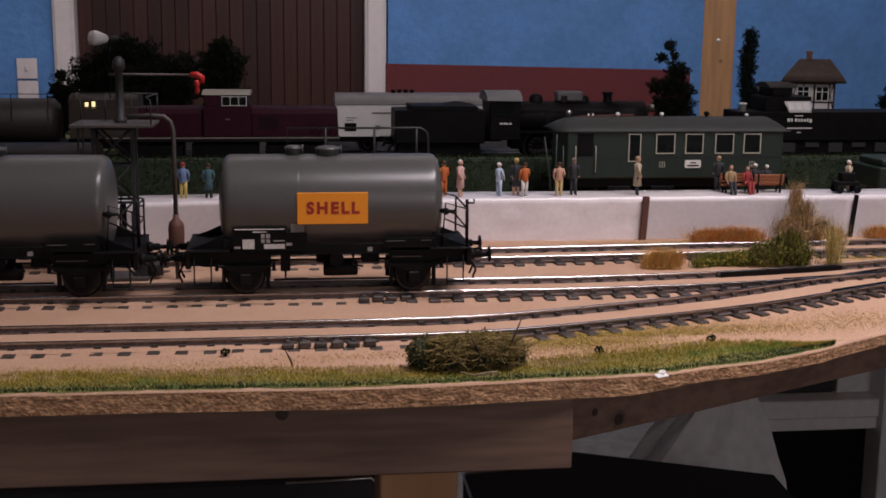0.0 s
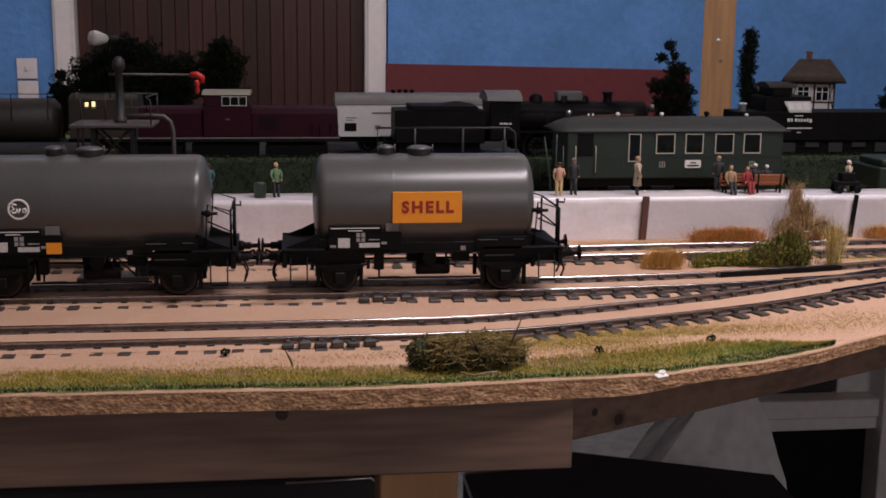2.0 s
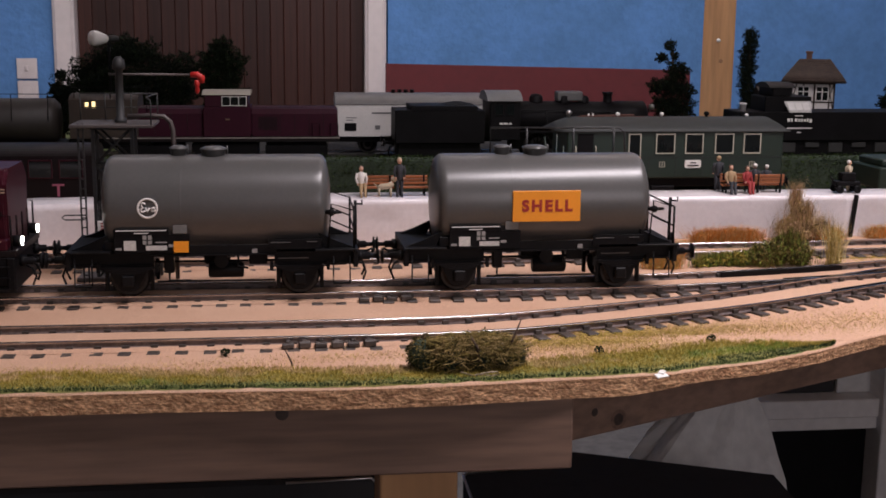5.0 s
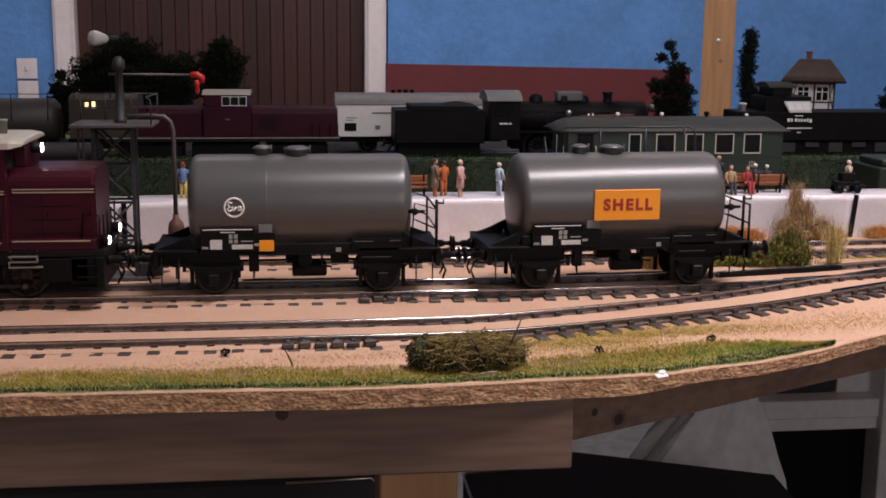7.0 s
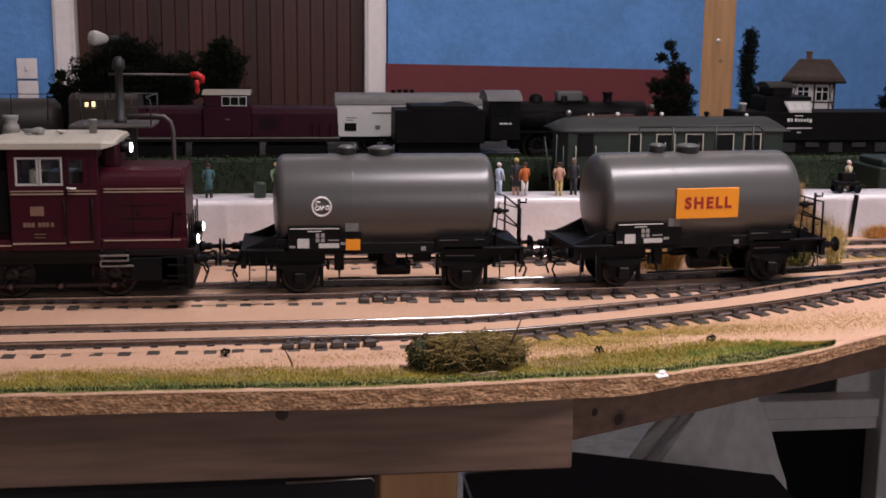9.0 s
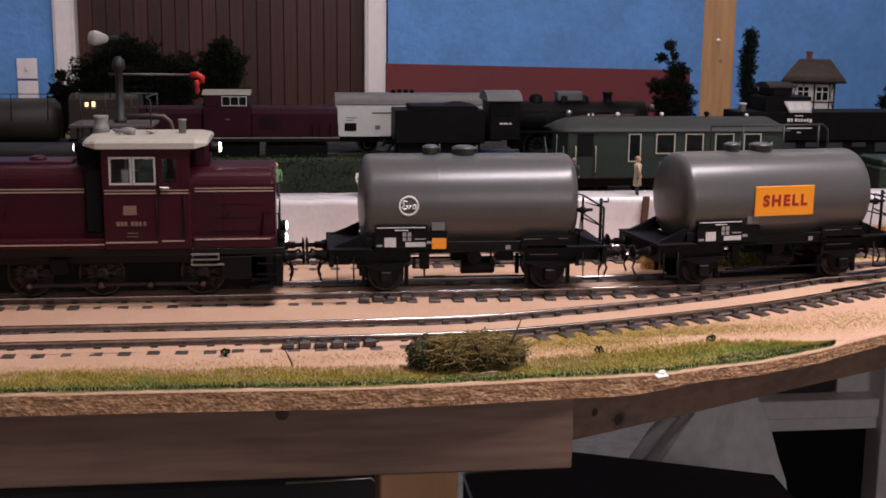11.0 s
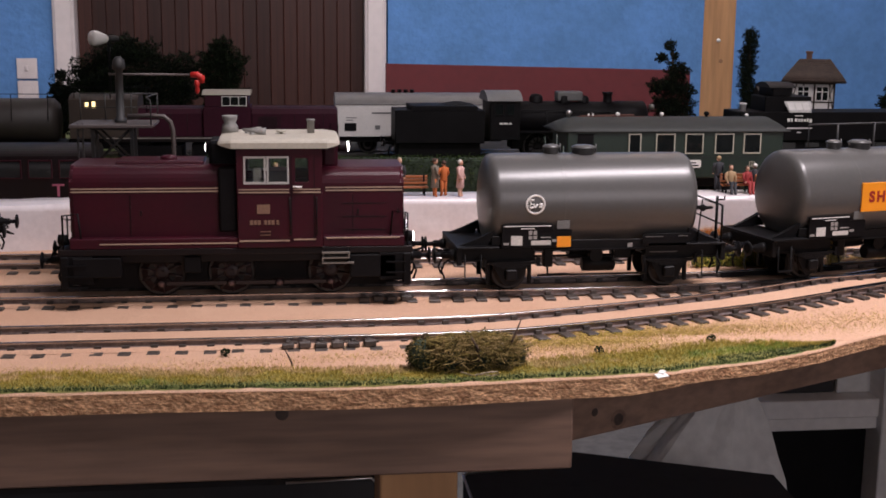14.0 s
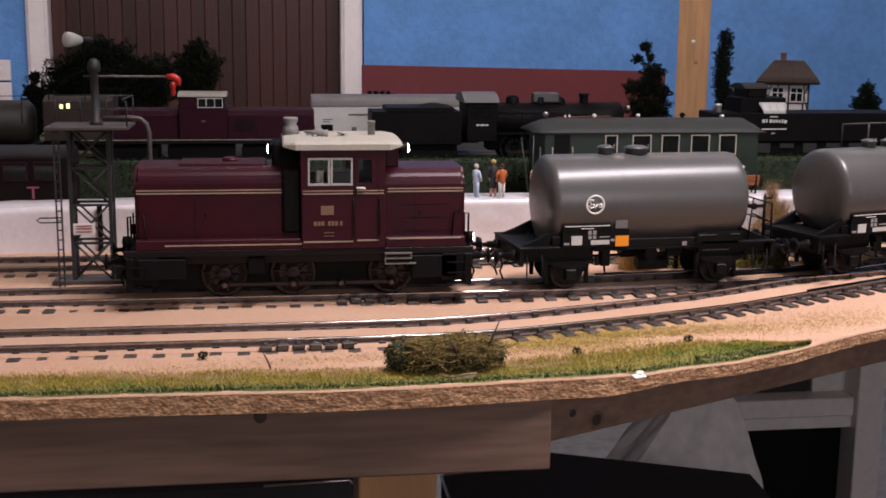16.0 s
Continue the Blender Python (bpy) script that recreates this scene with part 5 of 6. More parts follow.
for x in (26,):
    tube(bm, [(x, -20, 103), (x, -20, 119), (x - 3, -18, 121), (x, 20, 121)], 0.5, 6)
part("deck_railing", bm, TOWERGREY, tw)
bm = bmesh.new()
lathe(bm, (4.5, 0, 103), (0, 0, 1), [(4, 0), (4, 3), (2.6, 4), (2.4, 34), (4.1, 35), (4.1, 38), (3.4, 41), (1.5, 43)], 18)
part("swivel_column", bm, TOWERGREY, tw)
bm = bmesh.new()
tube(bm, [(-2, 0, 134.6), (5, 0, 134.6), (52, 0, 134.4)], 0.75, 8)
part("arm", bm, PIPE, tw)
bm = bmesh.new()
tube(bm, [(50, 0, 134.4), (54, 0, 134.6), (57, 0, 132.5), (57.4, 0, 129)], [1.6, 2.1, 2.3, 1.6], 10)
lathe(bm, (54, 0, 131), (0, 0, -1), [(1.6, 0), (1.9, 3), (1.2, 4), (1.6, 7), (0.6, 9)], 12)
part("outlet", bm, RED, tw, "red outlet nozzle")
bm = bmesh.new()
tube(bm, [(10, -8, 108), (26, -8, 108.6), (33, -8, 108), (37, -8, 104.5), (38.5, -8, 99), (38.5, -8, 1)], 1.5, 10)
part("filling_pipe", bm, PIPE, tw)
bm = bmesh.new()
lathe(bm, (38.5, -8, 22), (0, 0, 1), [(5.0, 0), (5.2, 1), (5.2, 14), (4.4, 17), (2.2, 19), (2.0, 22)], 16)
part("valve_body", bm, paint("rust_brown_valve", (0.12, 0.05, 0.032), 0.6, vary=0.2, bump=0.1), tw)
bm = bmesh.new()
for x in (-20.6, -17.4):
    box(bm, x - 0.5, x + 0.5, -14.5, -13.5, 0, 104)
for k in range(16):
    box(bm, -20.6, -17.4, -14.3, -13.7, 5 + 6.3 * k, 5.8 + 6.3 * k)
part("ladder", bm, TOWERGREY, tw)
bm = bmesh.new()
tube(bm, [(-18, -14, 42), (-31, -14, 42), (-33, -14, 43.5), (-31, -14, 45), (-18, -14, 45)], 0.5, 6)
part("wheel_handle", bm, TOWERGREY, tw)
bm = bmesh.new()
box(bm, -11.5, 2.5, -10.2, -9.4, 33, 40.5, 0.2)
plate = part("notice_plate", bm, WHITE, tw, "white notice plate with red lines")
bm = bmesh.new()
for z in (34.8, 36.8, 38.6):
    box(bm, -9.5, 0.5, -10.5, -10.2, z, z + 0.6)
part("lettering", bm, SIGNRED, plate)
bm = bmesh.new()
lathe(bm, (24, -4, 2.9), (0, 0, 1), [(5, 0), (5, 7), (4, 9), (1, 9.5)], 14)
box(bm, 14, 19, -9, -3, 2.9, 12, 0.5)
part("pump", bm, TOWERGREY, tw)

# ---------------------------------------------------------------- standing vehicles


def running_gear(v, xs_, r, y, m=BLACK):
    for x in xs_:
        part("wheelset", axle_mesh(r, 31.4, 0), [m, WHEEL], v, at=pose(x * MM, 0, (5.5 + r) * MM))


def box_body(bm, x0, x1, half, z0, z1, rise, mi=0):
    pr = [(-half, z0), (-half, z1)] + [(half * math.sin(a) / math.sin(1.2), z1 + rise * (math.cos(a) - math.cos(1.2)) / (1 - math.cos(1.2))) for a in [-1.2 + 2.4 * i / 14 for i in range(15)]] + [(half, z1), (half, z0)]
    extrude_x(bm, pr, x0, x1, mi)


def window_unit(v, x0, x1, y, z0, z1, frame_m=None, glass_m=None, w=1.0):
    bm = bmesh.new()
    for a in ((x0 - w, x1 + w, z0 - w, z0), (x0 - w, x1 + w, z1, z1 + w), (x0 - w, x0, z0, z1), (x1, x1 + w, z0, z1)):
        box(bm, a[0], a[1], y - 0.7, y + 0.4, a[2], a[3])
    fr = part("window", bm, frame_m or WINFRAME, v)
    bm = bmesh.new()
    box(bm, x0, x1, y - 0.3, y + 0.2, z0, z1)
    part("pane", bm, glass_m or WINDOW, fr)
    return fr


# green railcar at the platform
rc = thing("railcar", 336.5, 1066, 0, "bottle-green railcar with grey roof standing at the platform", "railcar")
bm = bmesh.new()
box(bm, -98, 100, -31, 31, 34, 76, 1.5, seg=2)
part("body", bm, GREENPAINT, rc)
bm = bmesh.new()
pr = [(35 * math.sin(a), 76 + 10.5 * (math.cos(a) - math.cos(1.25)) / (1 - math.cos(1.25))) for a in [-1.25 + 2.5 * i / 14 for i in range(15)]]
rings = []
for x, k, dz in ((-108, 0.8, 0.12), (-99, 0.97, 0.62), (-90, 1, 0.95), (-84, 1, 1), (94, 1, 1), (101, 1, 0.62), (107, 0.9, 0.12)):
    rings.append([bm.verts.new((x, y * k, 76 + (z - 76) * dz)) for y, z in pr] + [bm.verts.new((x, 33 * k, 75.2)), bm.verts.new((x, -33 * k, 75.2))])
skin(bm, rings)
part("roof", bm, GREYROOF, rc)
for x0, x1, z0, z1 in ((294.6, 304, 50, 73), (319.5, 335, 57, 73), (346.3, 361, 57, 73), (373.6, 389, 57, 73), (399.9, 414.2, 57, 73)):
    window_unit(rc, x0 - 336.5, x1 - 336.5, -31.4, z0, z1)
# Black plate on the side stands in for shade inside the open cab
bm = bmesh.new()
box(bm, 247.7 - 336.5, 262 - 336.5, -31.6, -30.6, 54, 74)
part("cab_opening", bm, BLACK, rc)
for x in (-90.5, -72.5):
    bm = bmesh.new()
    tube(bm, [(x, -31, 40), (x, -33, 41), (x, -33, 62), (x, -31, 63)], 0.5, 6)
    part("handrail", bm, WINFRAME, rc)
bm = bmesh.new()
box(bm, 9, 24, -32.3, -31.1, 43.5, 50.5, 1.2)
pl = part("destination_board", bm, WHITE, rc, "white destination board")
bars(pl, 10, 23, -32.4, [(0.3, 0.7, 47.6, 48.6), (0.1, 0.9, 45.0, 46.2)], BLACK)
for x in (-14, 69):
    bm = bmesh.new()
    for a in ((0, 5, 44, 44.6), (0, 5, 48.4, 49), (0, 0.6, 44, 49), (4.4, 5, 44, 49), (2.2, 2.8, 44, 49)):
        box(bm, x + a[0], x + a[1], -31.6, -30.9, a[2], a[3])
    part("class_mark", bm, WINFRAME, rc)
bm = bmesh.new()
box(bm, -92, 94, -26, 26, 26, 34, 0.8)
for x in (-60, -20, 40):
    box(bm, x, x + 22, -28, -10, 16, 27, 0.8)
part("underframe", bm, BLACK, rc)
bm = bmesh.new()
for k in range(1, 8):
    x = -98 + 198 * k / 8
    box(bm, x - 0.25, x + 0.25, -31.3, -30.9, 35, 54)
box(bm, -97, 99, -31.4, -30.9, 52.6, 53.2)
part("panel_joint", bm, GREYROOF, rc)
running_gear(rc, (-60, 60), 11, 0)
for x, r_, h_, m in ((-90, 2.6, 7, STEEL), (-45, 2, 5, WHITE), (-4, 2, 5, WHITE), (38, 2.6, 6, BLACK), (76, 2, 4, WHITE), (-72, 1, 4, WHITE), (-68, 1, 4, WHITE)):
    bm = bmesh.new()
    lathe(bm, (x, 0, 85.3), (0, 0, 1), [(r_ * 0.5, 0), (r_ * 0.5, h_ * 0.4), (r_, h_ * 0.5), (r_, h_ * 0.8), (r_ * 0.4, h_)], 14)
    part("roof_vent", bm, m, rc)
bm = bmesh.new()
tube(bm, [(-80, 0, 87), (-30, 0, 88)], 0.7, 6)
box(bm, -82, -20, -1.2, 1.2, 85.6, 86.8)
part("roof_bar", bm, RUST, rc)
for d in (-1, 1):
    buffers(rc, d * 97, d, BLACK)

# thin stakes by the railcar's end
sk = thing("leaning_stakes", 222, 1030, 0, "thin dark green stakes leaning together beside the railcar", "stakes")
for x0, x1, z1 in ((4, -5, 72), (3, 6, 74), (10, 12, 64)):
    bm = bmesh.new()
    tube(bm, [(x0, 0, 0), ((x0 + x1) / 2 + 1, 0, z1 * 0.5), (x1, 0, z1)], [1.1, 1.0, 0.7], 6)
    part("stake", bm, GREENPAINT, sk)

# dark red railbus left of the tower
rb = thing("railbus", -235, 1066, 0, "dark red railbus with dark windows behind the tower", "railbus")
bm = bmesh.new()
box_body(bm, -90, 68, 30, 16, 56, 8)
part("body", bm, MAROON_DARK, rb)
for k in range(6):
    window_unit(rb, -84 + 25 * k, -66 + 25 * k, -30.3, 38, 52, MAROON, None, 0.8)
bm = bmesh.new()
box(bm, -60, 46, -22, 22, 8, 18, 1)
part("underframe", bm, BLACK, rb)
running_gear(rb, (-55, 45), 11, 0)
bars(rb, 34, 44, -30.4, [(0.0, 1.0, 31, 32.5), (0.4, 0.6, 22, 31)], paint("pink_mark", (0.35, 0.10, 0.16), 0.5, bump=0), "emblem")

# small green tractor at the right end of the platform track
gt = thing("shunting_tractor", 575, 1066, 0, "dark green rail tractor with a yellow hatched plate", "rail tractor")
bm = bmesh.new()
box(bm, -44, 44, -28, 28, 22, 42, 1.2)
box(bm, -40, 42, -24, 24, 42, 49, 2, seg=2)
part("body", bm, GREENPAINT, gt)
bm = bmesh.new()
for k in range(3):
    vs = [(-28 + 3.4 * k, -28.4, 38), (-26.6 + 3.4 * k, -28.4, 38), (-23.6 + 3.4 * k, -28.4, 43.5 - 2), (-25 + 3.4 * k, -28.4, 43.5 - 2)]
    skin(bm, [[bm.verts.new(p) for p in vs], [bm.verts.new((p[0], p[1] + 0.3, p[2])) for p in vs]], smooth=False)
part("hatched_plate", bm, paint("hatch_yellow", (0.45, 0.42, 0.14), 0.5, bump=0), gt)
running_gear(gt, (-24, 24), 10, 0)

# wagon end on the far track
vn = thing("goods_van", -271.5, 850, 0, "rust-brown goods van on a black frame", "goods wagon")
bm = bmesh.new()
box_body(bm, -62, 62, 29, 34, 78, 9)
part("body", bm, paint("van_brown", (0.13, 0.04, 0.024), 0.6, vary=0.15, bump=0.1), vn)
bm = bmesh.new()
box(bm, -65, 65, -27, 27, 24, 33.6, 0.5)
part("underframe", bm, BLACK, vn)
buffers(vn, 65, 1, BLACK)
buffers(vn, -65, -1, BLACK)
running_gear(vn, (-38, 38), 11, 0)

# maroon diesel behind the hedge
MAROON_DEEP = paint("deep_maroon_paint", (0.034, 0.0028, 0.0120), 0.55, spec=0.2, vary=0.12, fine=400, coarse=30, bump=0.03)
dv = thing("diesel_locomotive", -78, 1440, 0, "dark maroon diesel locomotive with a cream cab roof", "locomotive")
for x0, x1, nm in ((-134, -24, "long_hood"), (30, 130, "short_hood")):
    bm = bmesh.new()
    pr = [(-26, 36), (-26, 62), (-22, 67.5), (-14, 69), (14, 69), (22, 67.5), (26, 62), (26, 36)]
    extrude_x(bm, pr, x0, x1)
    bmesh.ops.bevel(bm, geom=[e for e in bm.edges if e.is_boundary or abs(e.verts[0].co.x - e.verts[1].co.x) < 0.01], offset=1.5, segments=2, affect="EDGES")
    hd = part(nm, bm, MAROON_DEEP, dv)
    bm = bmesh.new()
    for k in range(1, 6):
        x = x0 + (x1 - x0) * k / 6
        box(bm, x - 0.3, x + 0.3, -26.3, -25.8, 38, 62)
    for k in range(7):
        box(bm, x0 + 8, x0 + 30, -26.5, -26, 44 + 2.2 * k, 45 + 2.2 * k)
    part("panel_joint", bm, MAROON_DARK, hd)
bm = bmesh.new()
box(bm, -24, 30, -31, 31, 36, 70, 0.6)
box(bm, -22, 27, -30, 30, 70, 84, 0.6)
cab_ = part("cab", bm, MAROON_DEEP, dv)
for x0, x1 in ((-2, 6.5), (7.5, 16), (17, 25)):
    window_unit(cab_, x0, x1, -30.3, 72, 81.5, WHITE, WINDOW, 0.7)
bm = bmesh.new()
pr = [(34 * math.sin(a), 84 + 4.5 * (math.cos(a) - math.cos(1.2)) / (1 - math.cos(1.2))) for a in [-1.2 + 2.4 * i / 12 for i in range(13)]]
extrude_x(bm, pr + [(31, 83.4), (-31, 83.4)], -25, 30)
part("cab_roof", bm, CREAM, dv)
bm = bmesh.new()
box(bm, -136, 132, -31, 31, 30, 36, 0.5)
part("frame", bm, MAROON_DARK, dv)
bm = bmesh.new()
box(bm, -136, 132, -31.5, -30.9, 34, 35.2)
part("frame_line", bm, paint("dull_line", (0.30, 0.27, 0.24), 0.5, bump=0), dv)
bm = bmesh.new()
for x in (-85, 82):
    box(bm, x - 36, x + 36, -27, 27, 9, 26, 1)
box(bm, -38, 38, -26, 26, 12, 28, 1)
part("bogie", bm, BLACK, dv)
running_gear(dv, (-103, -67, 64, 100), 10.5, 0)
bars(dv, -2, 8, -31.4, [(0.3, 0.8, 55, 57)], paint("dull_crest", (0.16, 0.09, 0.06), 0.6, bump=0), "crest")
bm = bmesh.new()
for x in (100, 121):
    tube(bm, [(x, -31, 36), (x, -31, 51), (x + 9, -31, 51), (x + 9, -31, 36)], 0.5, 6)
part("railing", bm, BLACK, dv)

# brown tank wagon and lit brake van at the far left
tk = thing("tank_wagon", -375, 1440, 0, "dark brown weathered tank wagon behind the hedge", "tank wagon")
bm = bmesh.new()
lathe(bm, (0, 0, 52), (1, 0, 0), [(6, -110), (20, -108), (26, -102), (26, 102), (20, 108), (6, 110)], 32)
part("tank", bm, paint("sooty_brown", (0.022, 0.017, 0.014), 0.55, vary=0.2, bump=0.1), tk)
bm = bmesh.new()
box(bm, -116, 116, -24, 24, 22, 29, 0.5)
box(bm, -100, -60, -22, 22, 8, 22, 1)
box(bm, 60, 100, -22, 22, 8, 22, 1)
for x in range(-100, 101, 40):
    tube(bm, [(x, -26, 54), (x, -24, 84)], 0.5, 6)
tube(bm, [(-105, -24, 84), (105, -24, 84)], 0.5, 6)
part("underframe", bm, BLACK, tk)
running_gear(tk, (-80, 80), 11, 0)
bv = thing("brake_van", -205.5, 1440, 0, "dark brown brake van with two tiny lit windows", "goods wagon")
bm = bmesh.new()
box_body(bm, -46, 30, 28, 34, 78, 6)
part("body", bm, paint("van_dark_brown", (0.036, 0.024, 0.017), 0.65, vary=0.2, bump=0.1), bv)
for x in (-26, -18.5):
    bm = bmesh.new()
    box(bm, x - 1.8, x + 1.8, -28.6, -27.9, 69, 75 + (1 if x > -20 else 0))
    part("lit_window", bm, glow("window_glow", (1.0, 0.78, 0.38), 1.2), bv)
bm = bmesh.new()
box(bm, -48, 44, -25, 25, 22, 33.6, 0.5)
for x in (-40, 0, 40):
    tube(bm, [(x, -25, 78 if x < 31 else 33), (x, -25, 92)], 0.5, 6)
tube(bm, [(-44, -25, 92), (44, -25, 92)], 0.5, 6)
tube(bm, [(44, -25, 92), (44, -25, 33)], 0.5, 6)
part("underframe", bm, BLACK, bv)
running_gear(bv, (-28, 28), 11, 0)

# white refrigerator wagon
rf = thing("refrigerator_wagon", 158, 1530, 0, "white refrigerator wagon with a grey roof", "goods wagon")
bm = bmesh.new()
box(bm, -105, 105, -29.5, 29.5, 27, 68, 0.4)
body_ = part("body", bm, WHITE, rf)
bm = bmesh.new()
pr = [(31 * math.sin(a) / math.sin(1.2), 67 + 13 * (math.cos(a) - math.cos(1.2)) / (1 - math.cos(1.2))) for a in [-1.2 + 2.4 * i / 16 for i in range(17)]]
extrude_x(bm, pr + [(30, 66.4), (-30, 66.4)], -106, 106)
part("roof", bm, paint("roof_grey", (0.20, 0.19, 0.185), 0.36, vary=0.1, bump=0.05), rf)
bars(body_, -105, 0, -29.8, [(0.10, 0.24, 34, 44), ], BLACK, "vent_panel")
bars(body_, -105, 0, -29.8, [(0.42, 0.68, 55.5, 57.2), (0.12, 0.24, 50, 51), (0.12, 0.2, 47, 48), (0.46, 0.52, 36, 41)], paint("grey_lettering", (0.2, 0.2, 0.2), 0.5, bump=0))
bm = bmesh.new()
box(bm, -104, 104, -24, 24, 20, 26.8, 0.5)
part("underframe", bm, BLACK, rf)
running_gear(rf, (-65, 65), 11, 0)
bm = bmesh.new()
for k in range(4):
    lathe(bm, (-32 + 8 * k, 0, 79.6), (0, 0, 1), [(2.5, 0), (2.5, 3), (3.4, 3.4), (2, 4.4)], 12)
part("roof_vent", bm, BLACK, rf)

# black steam locomotive with tender
st = thing("steam_locomotive", 228, 1432, 0, "black steam locomotive with its cab and boiler", "locomotive")
bm = bmesh.new()
lathe(bm, (38, 0, 56), (1, 0, 0), [(19, 0), (20, 2), (20, 60), (19.4, 61), (19.4, 120), (20.4, 121), (20.4, 156), (16, 159), (4, 160)], 32)
part("boiler", bm, BLACK, st)
for x, r_, h_ in ((62, 8, 12), (95, 9, 13), (120, 7, 10)):
    bm = bmesh.new()
    lathe(bm, (x, 0, 73), (0, 0, 1), [(r_ + 1.5, 0), (r_, 3), (r_, h_ - 4), (r_ * 0.7, h_ - 1), (1, h_)], 18)
    part("dome", bm, BLACK, st)
bm = bmesh.new()
lathe(bm, (150, 0, 73), (0, 0, 1), [(7, 0), (5.5, 3), (5.2, 10), (6.4, 12), (6.4, 14), (4, 14)], 18)
part("chimney", bm, BLACK, st)
bm = bmesh.new()
box(bm, 2, 38, -31, 31, 32, 80, 0.8)
cab2 = part("cab", bm, BLACK, st)
window_unit(cab2, 8, 17, -31.4, 62, 74, BLACK, WINDOW)
window_unit(cab2, 21, 30, -31.4, 62, 74, BLACK, WINDOW)
bars(cab2, 6, 34, -31.5, [(0.25, 0.38, 50.5, 52.5), (0.42, 0.6, 50.5, 52.5), (0.64, 0.76, 50.5, 52.5)], WHITE)
bm = bmesh.new()
pr = [(34 * math.sin(a) / math.sin(1.2), 78 + 11 * (math.cos(a) - math.cos(1.2)) / (1 - math.cos(1.2))) for a in [-1.2 + 2.4 * i / 14 for i in range(15)]]
extrude_x(bm, pr + [(32, 77.4), (-32, 77.4)], -2, 40)
part("cab_roof", bm, paint("sooty_grey_roof", (0.19, 0.19, 0.19), 0.5, vary=0.12, bump=0.05), st)
bm = bmesh.new()
box(bm, 38, 198, -31, 31, 40, 42, 0.3)
box(bm, 30, 195, -14, 14, 20, 40, 1)
part("running_board", bm, BLACK, st)
for s in (-1, 1):
    bm = bmesh.new()
    lathe(bm, (160, s * 24, 22), (1, 0, 0), [(7, 0), (8, 1), (8, 30), (7, 31)], 18)
    part("cylinder", bm, BLACK, st)
    bm = bmesh.new()
    box(bm, 55, 160, s * 22 - 0.8, s * 22 + 0.8, 17, 20)
    part("side_rod", bm, WHEEL, st)
for x in (62, 95, 128):
    part("wheelset", axle_mesh(17.5, 31.4, 12), [BLACK, WHEEL], st, at=pose(x * MM, 0, 23.0 * MM))
bm = bmesh.new()
tube(bm, [(40, -20.5, 66), (100, -20.5, 66), (150, -20.5, 64)], 0.6, 6)
tube(bm, [(70, -18, 66), (72, -21, 52), (72, -22, 42)], 0.8, 6)
lathe(bm, (112, -24, 54), (1, 0, 0), [(4, 0), (4.5, 1), (4.5, 18), (4, 19)], 14)
part("pipework", bm, BLACK, st)
buffers(st, 198, 1, BLACK)
# Grey block added on the boiler, standing in for a roof farther back
bm = bmesh.new()
box(bm, 86, 118, -8, 8, 76, 88, 2, seg=2)
part("feedwater_heater", bm, paint("roof_block_grey", (0.10, 0.10, 0.10), 0.5, vary=0.1, bump=0.05), st)
bm = bmesh.new()
lathe(bm, (199, -13, 70), (1, 0, 0), [(3.2, 0), (3.4, 4), (2.4, 5)], 14)
part("headlight", bm, STEEL, st)

td = thing("tender", 172, 1432, 0, "black coal tender heaped with coal", "tender")
bm = bmesh.new()
box(bm, -54, 52, -30, 30, 28, 67, 1)
box(bm, -36, 43, -30.4, 30.4, 66, 72, 0.8)
part("body", bm, BLACK, td)
bm = bmesh.new()
vs = bmesh.ops.create_grid(bm, x_segments=40, y_segments=22, size=1.0)["verts"]
for v_ in vs:
    x, y = v_.co.x, v_.co.y
    v_.co = (x * 37 + 4, y * 27, 71.2 + max(0, 4.5 * math.exp(-((x - 0.5) / 0.42) ** 2) * (1 - y * y)) + 0.9 * noise.noise((x * 9, y * 6, 1)))
part("coal", bm, paint("coal", (0.005, 0.005, 0.005), 0.6, vary=0.4, fine=400, bump=0.8, spec=0.15), td)["kind"] = "stuff"
bm = bmesh.new()
box(bm, -50, 48, -23, 23, 12, 28, 1)
part("frame", bm, BLACK, td)
running_gear(td, (-38, -12, 14, 38), 11, 0)
buffers(td, -54, -1, BLACK)

# black locomotive at the right with pale writing on its side
bl = thing("tender_locomotive", 640, 1432, 0, "black tender locomotive with pale writing on its side", "locomotive")
bm = bmesh.new()
box(bm, -105, 140, -30, 30, 30, 65, 1)
bdy = part("body", bm, BLACK, bl)
bm = bmesh.new()
box(bm, -71, -12, -20, 28, 64, 83, 1)
box(bm, -62, -36, -18, 26, 82, 96, 2)
part("cab", bm, BLACK, bl)
bm = bmesh.new()
pr = [(33 * math.sin(a) / math.sin(1.2), 90 + 6 * (math.cos(a) - math.cos(1.2)) / (1 - math.cos(1.2))) for a in [-1.2 + 2.4 * i / 12 for i in range(13)]]
extrude_x(bm, [(y * 0.72 + 4, z + 4) for y, z in pr + [(31, 89.4), (-31, 89.4)]], -66, -33)
part("cab_roof", bm, paint("roof_brown_grey", (0.016, 0.013, 0.012), 0.6, vary=0.1, bump=0.05), bl)
bm = bmesh.new()
rows_ = [[bm.verts.new(q) for q in ((-44, -30.5, z), (-16, -30.5, z), (-13, -20, z + 11.5), (-47, -20, z + 11.5))] for z in (64.6, 66)]
skin(bm, rows_, smooth=False)
hatch = part("pale_hatch", bm, paint("pale_grey", (0.55, 0.54, 0.52), 0.4, vary=0.1, bump=0.02), bl)
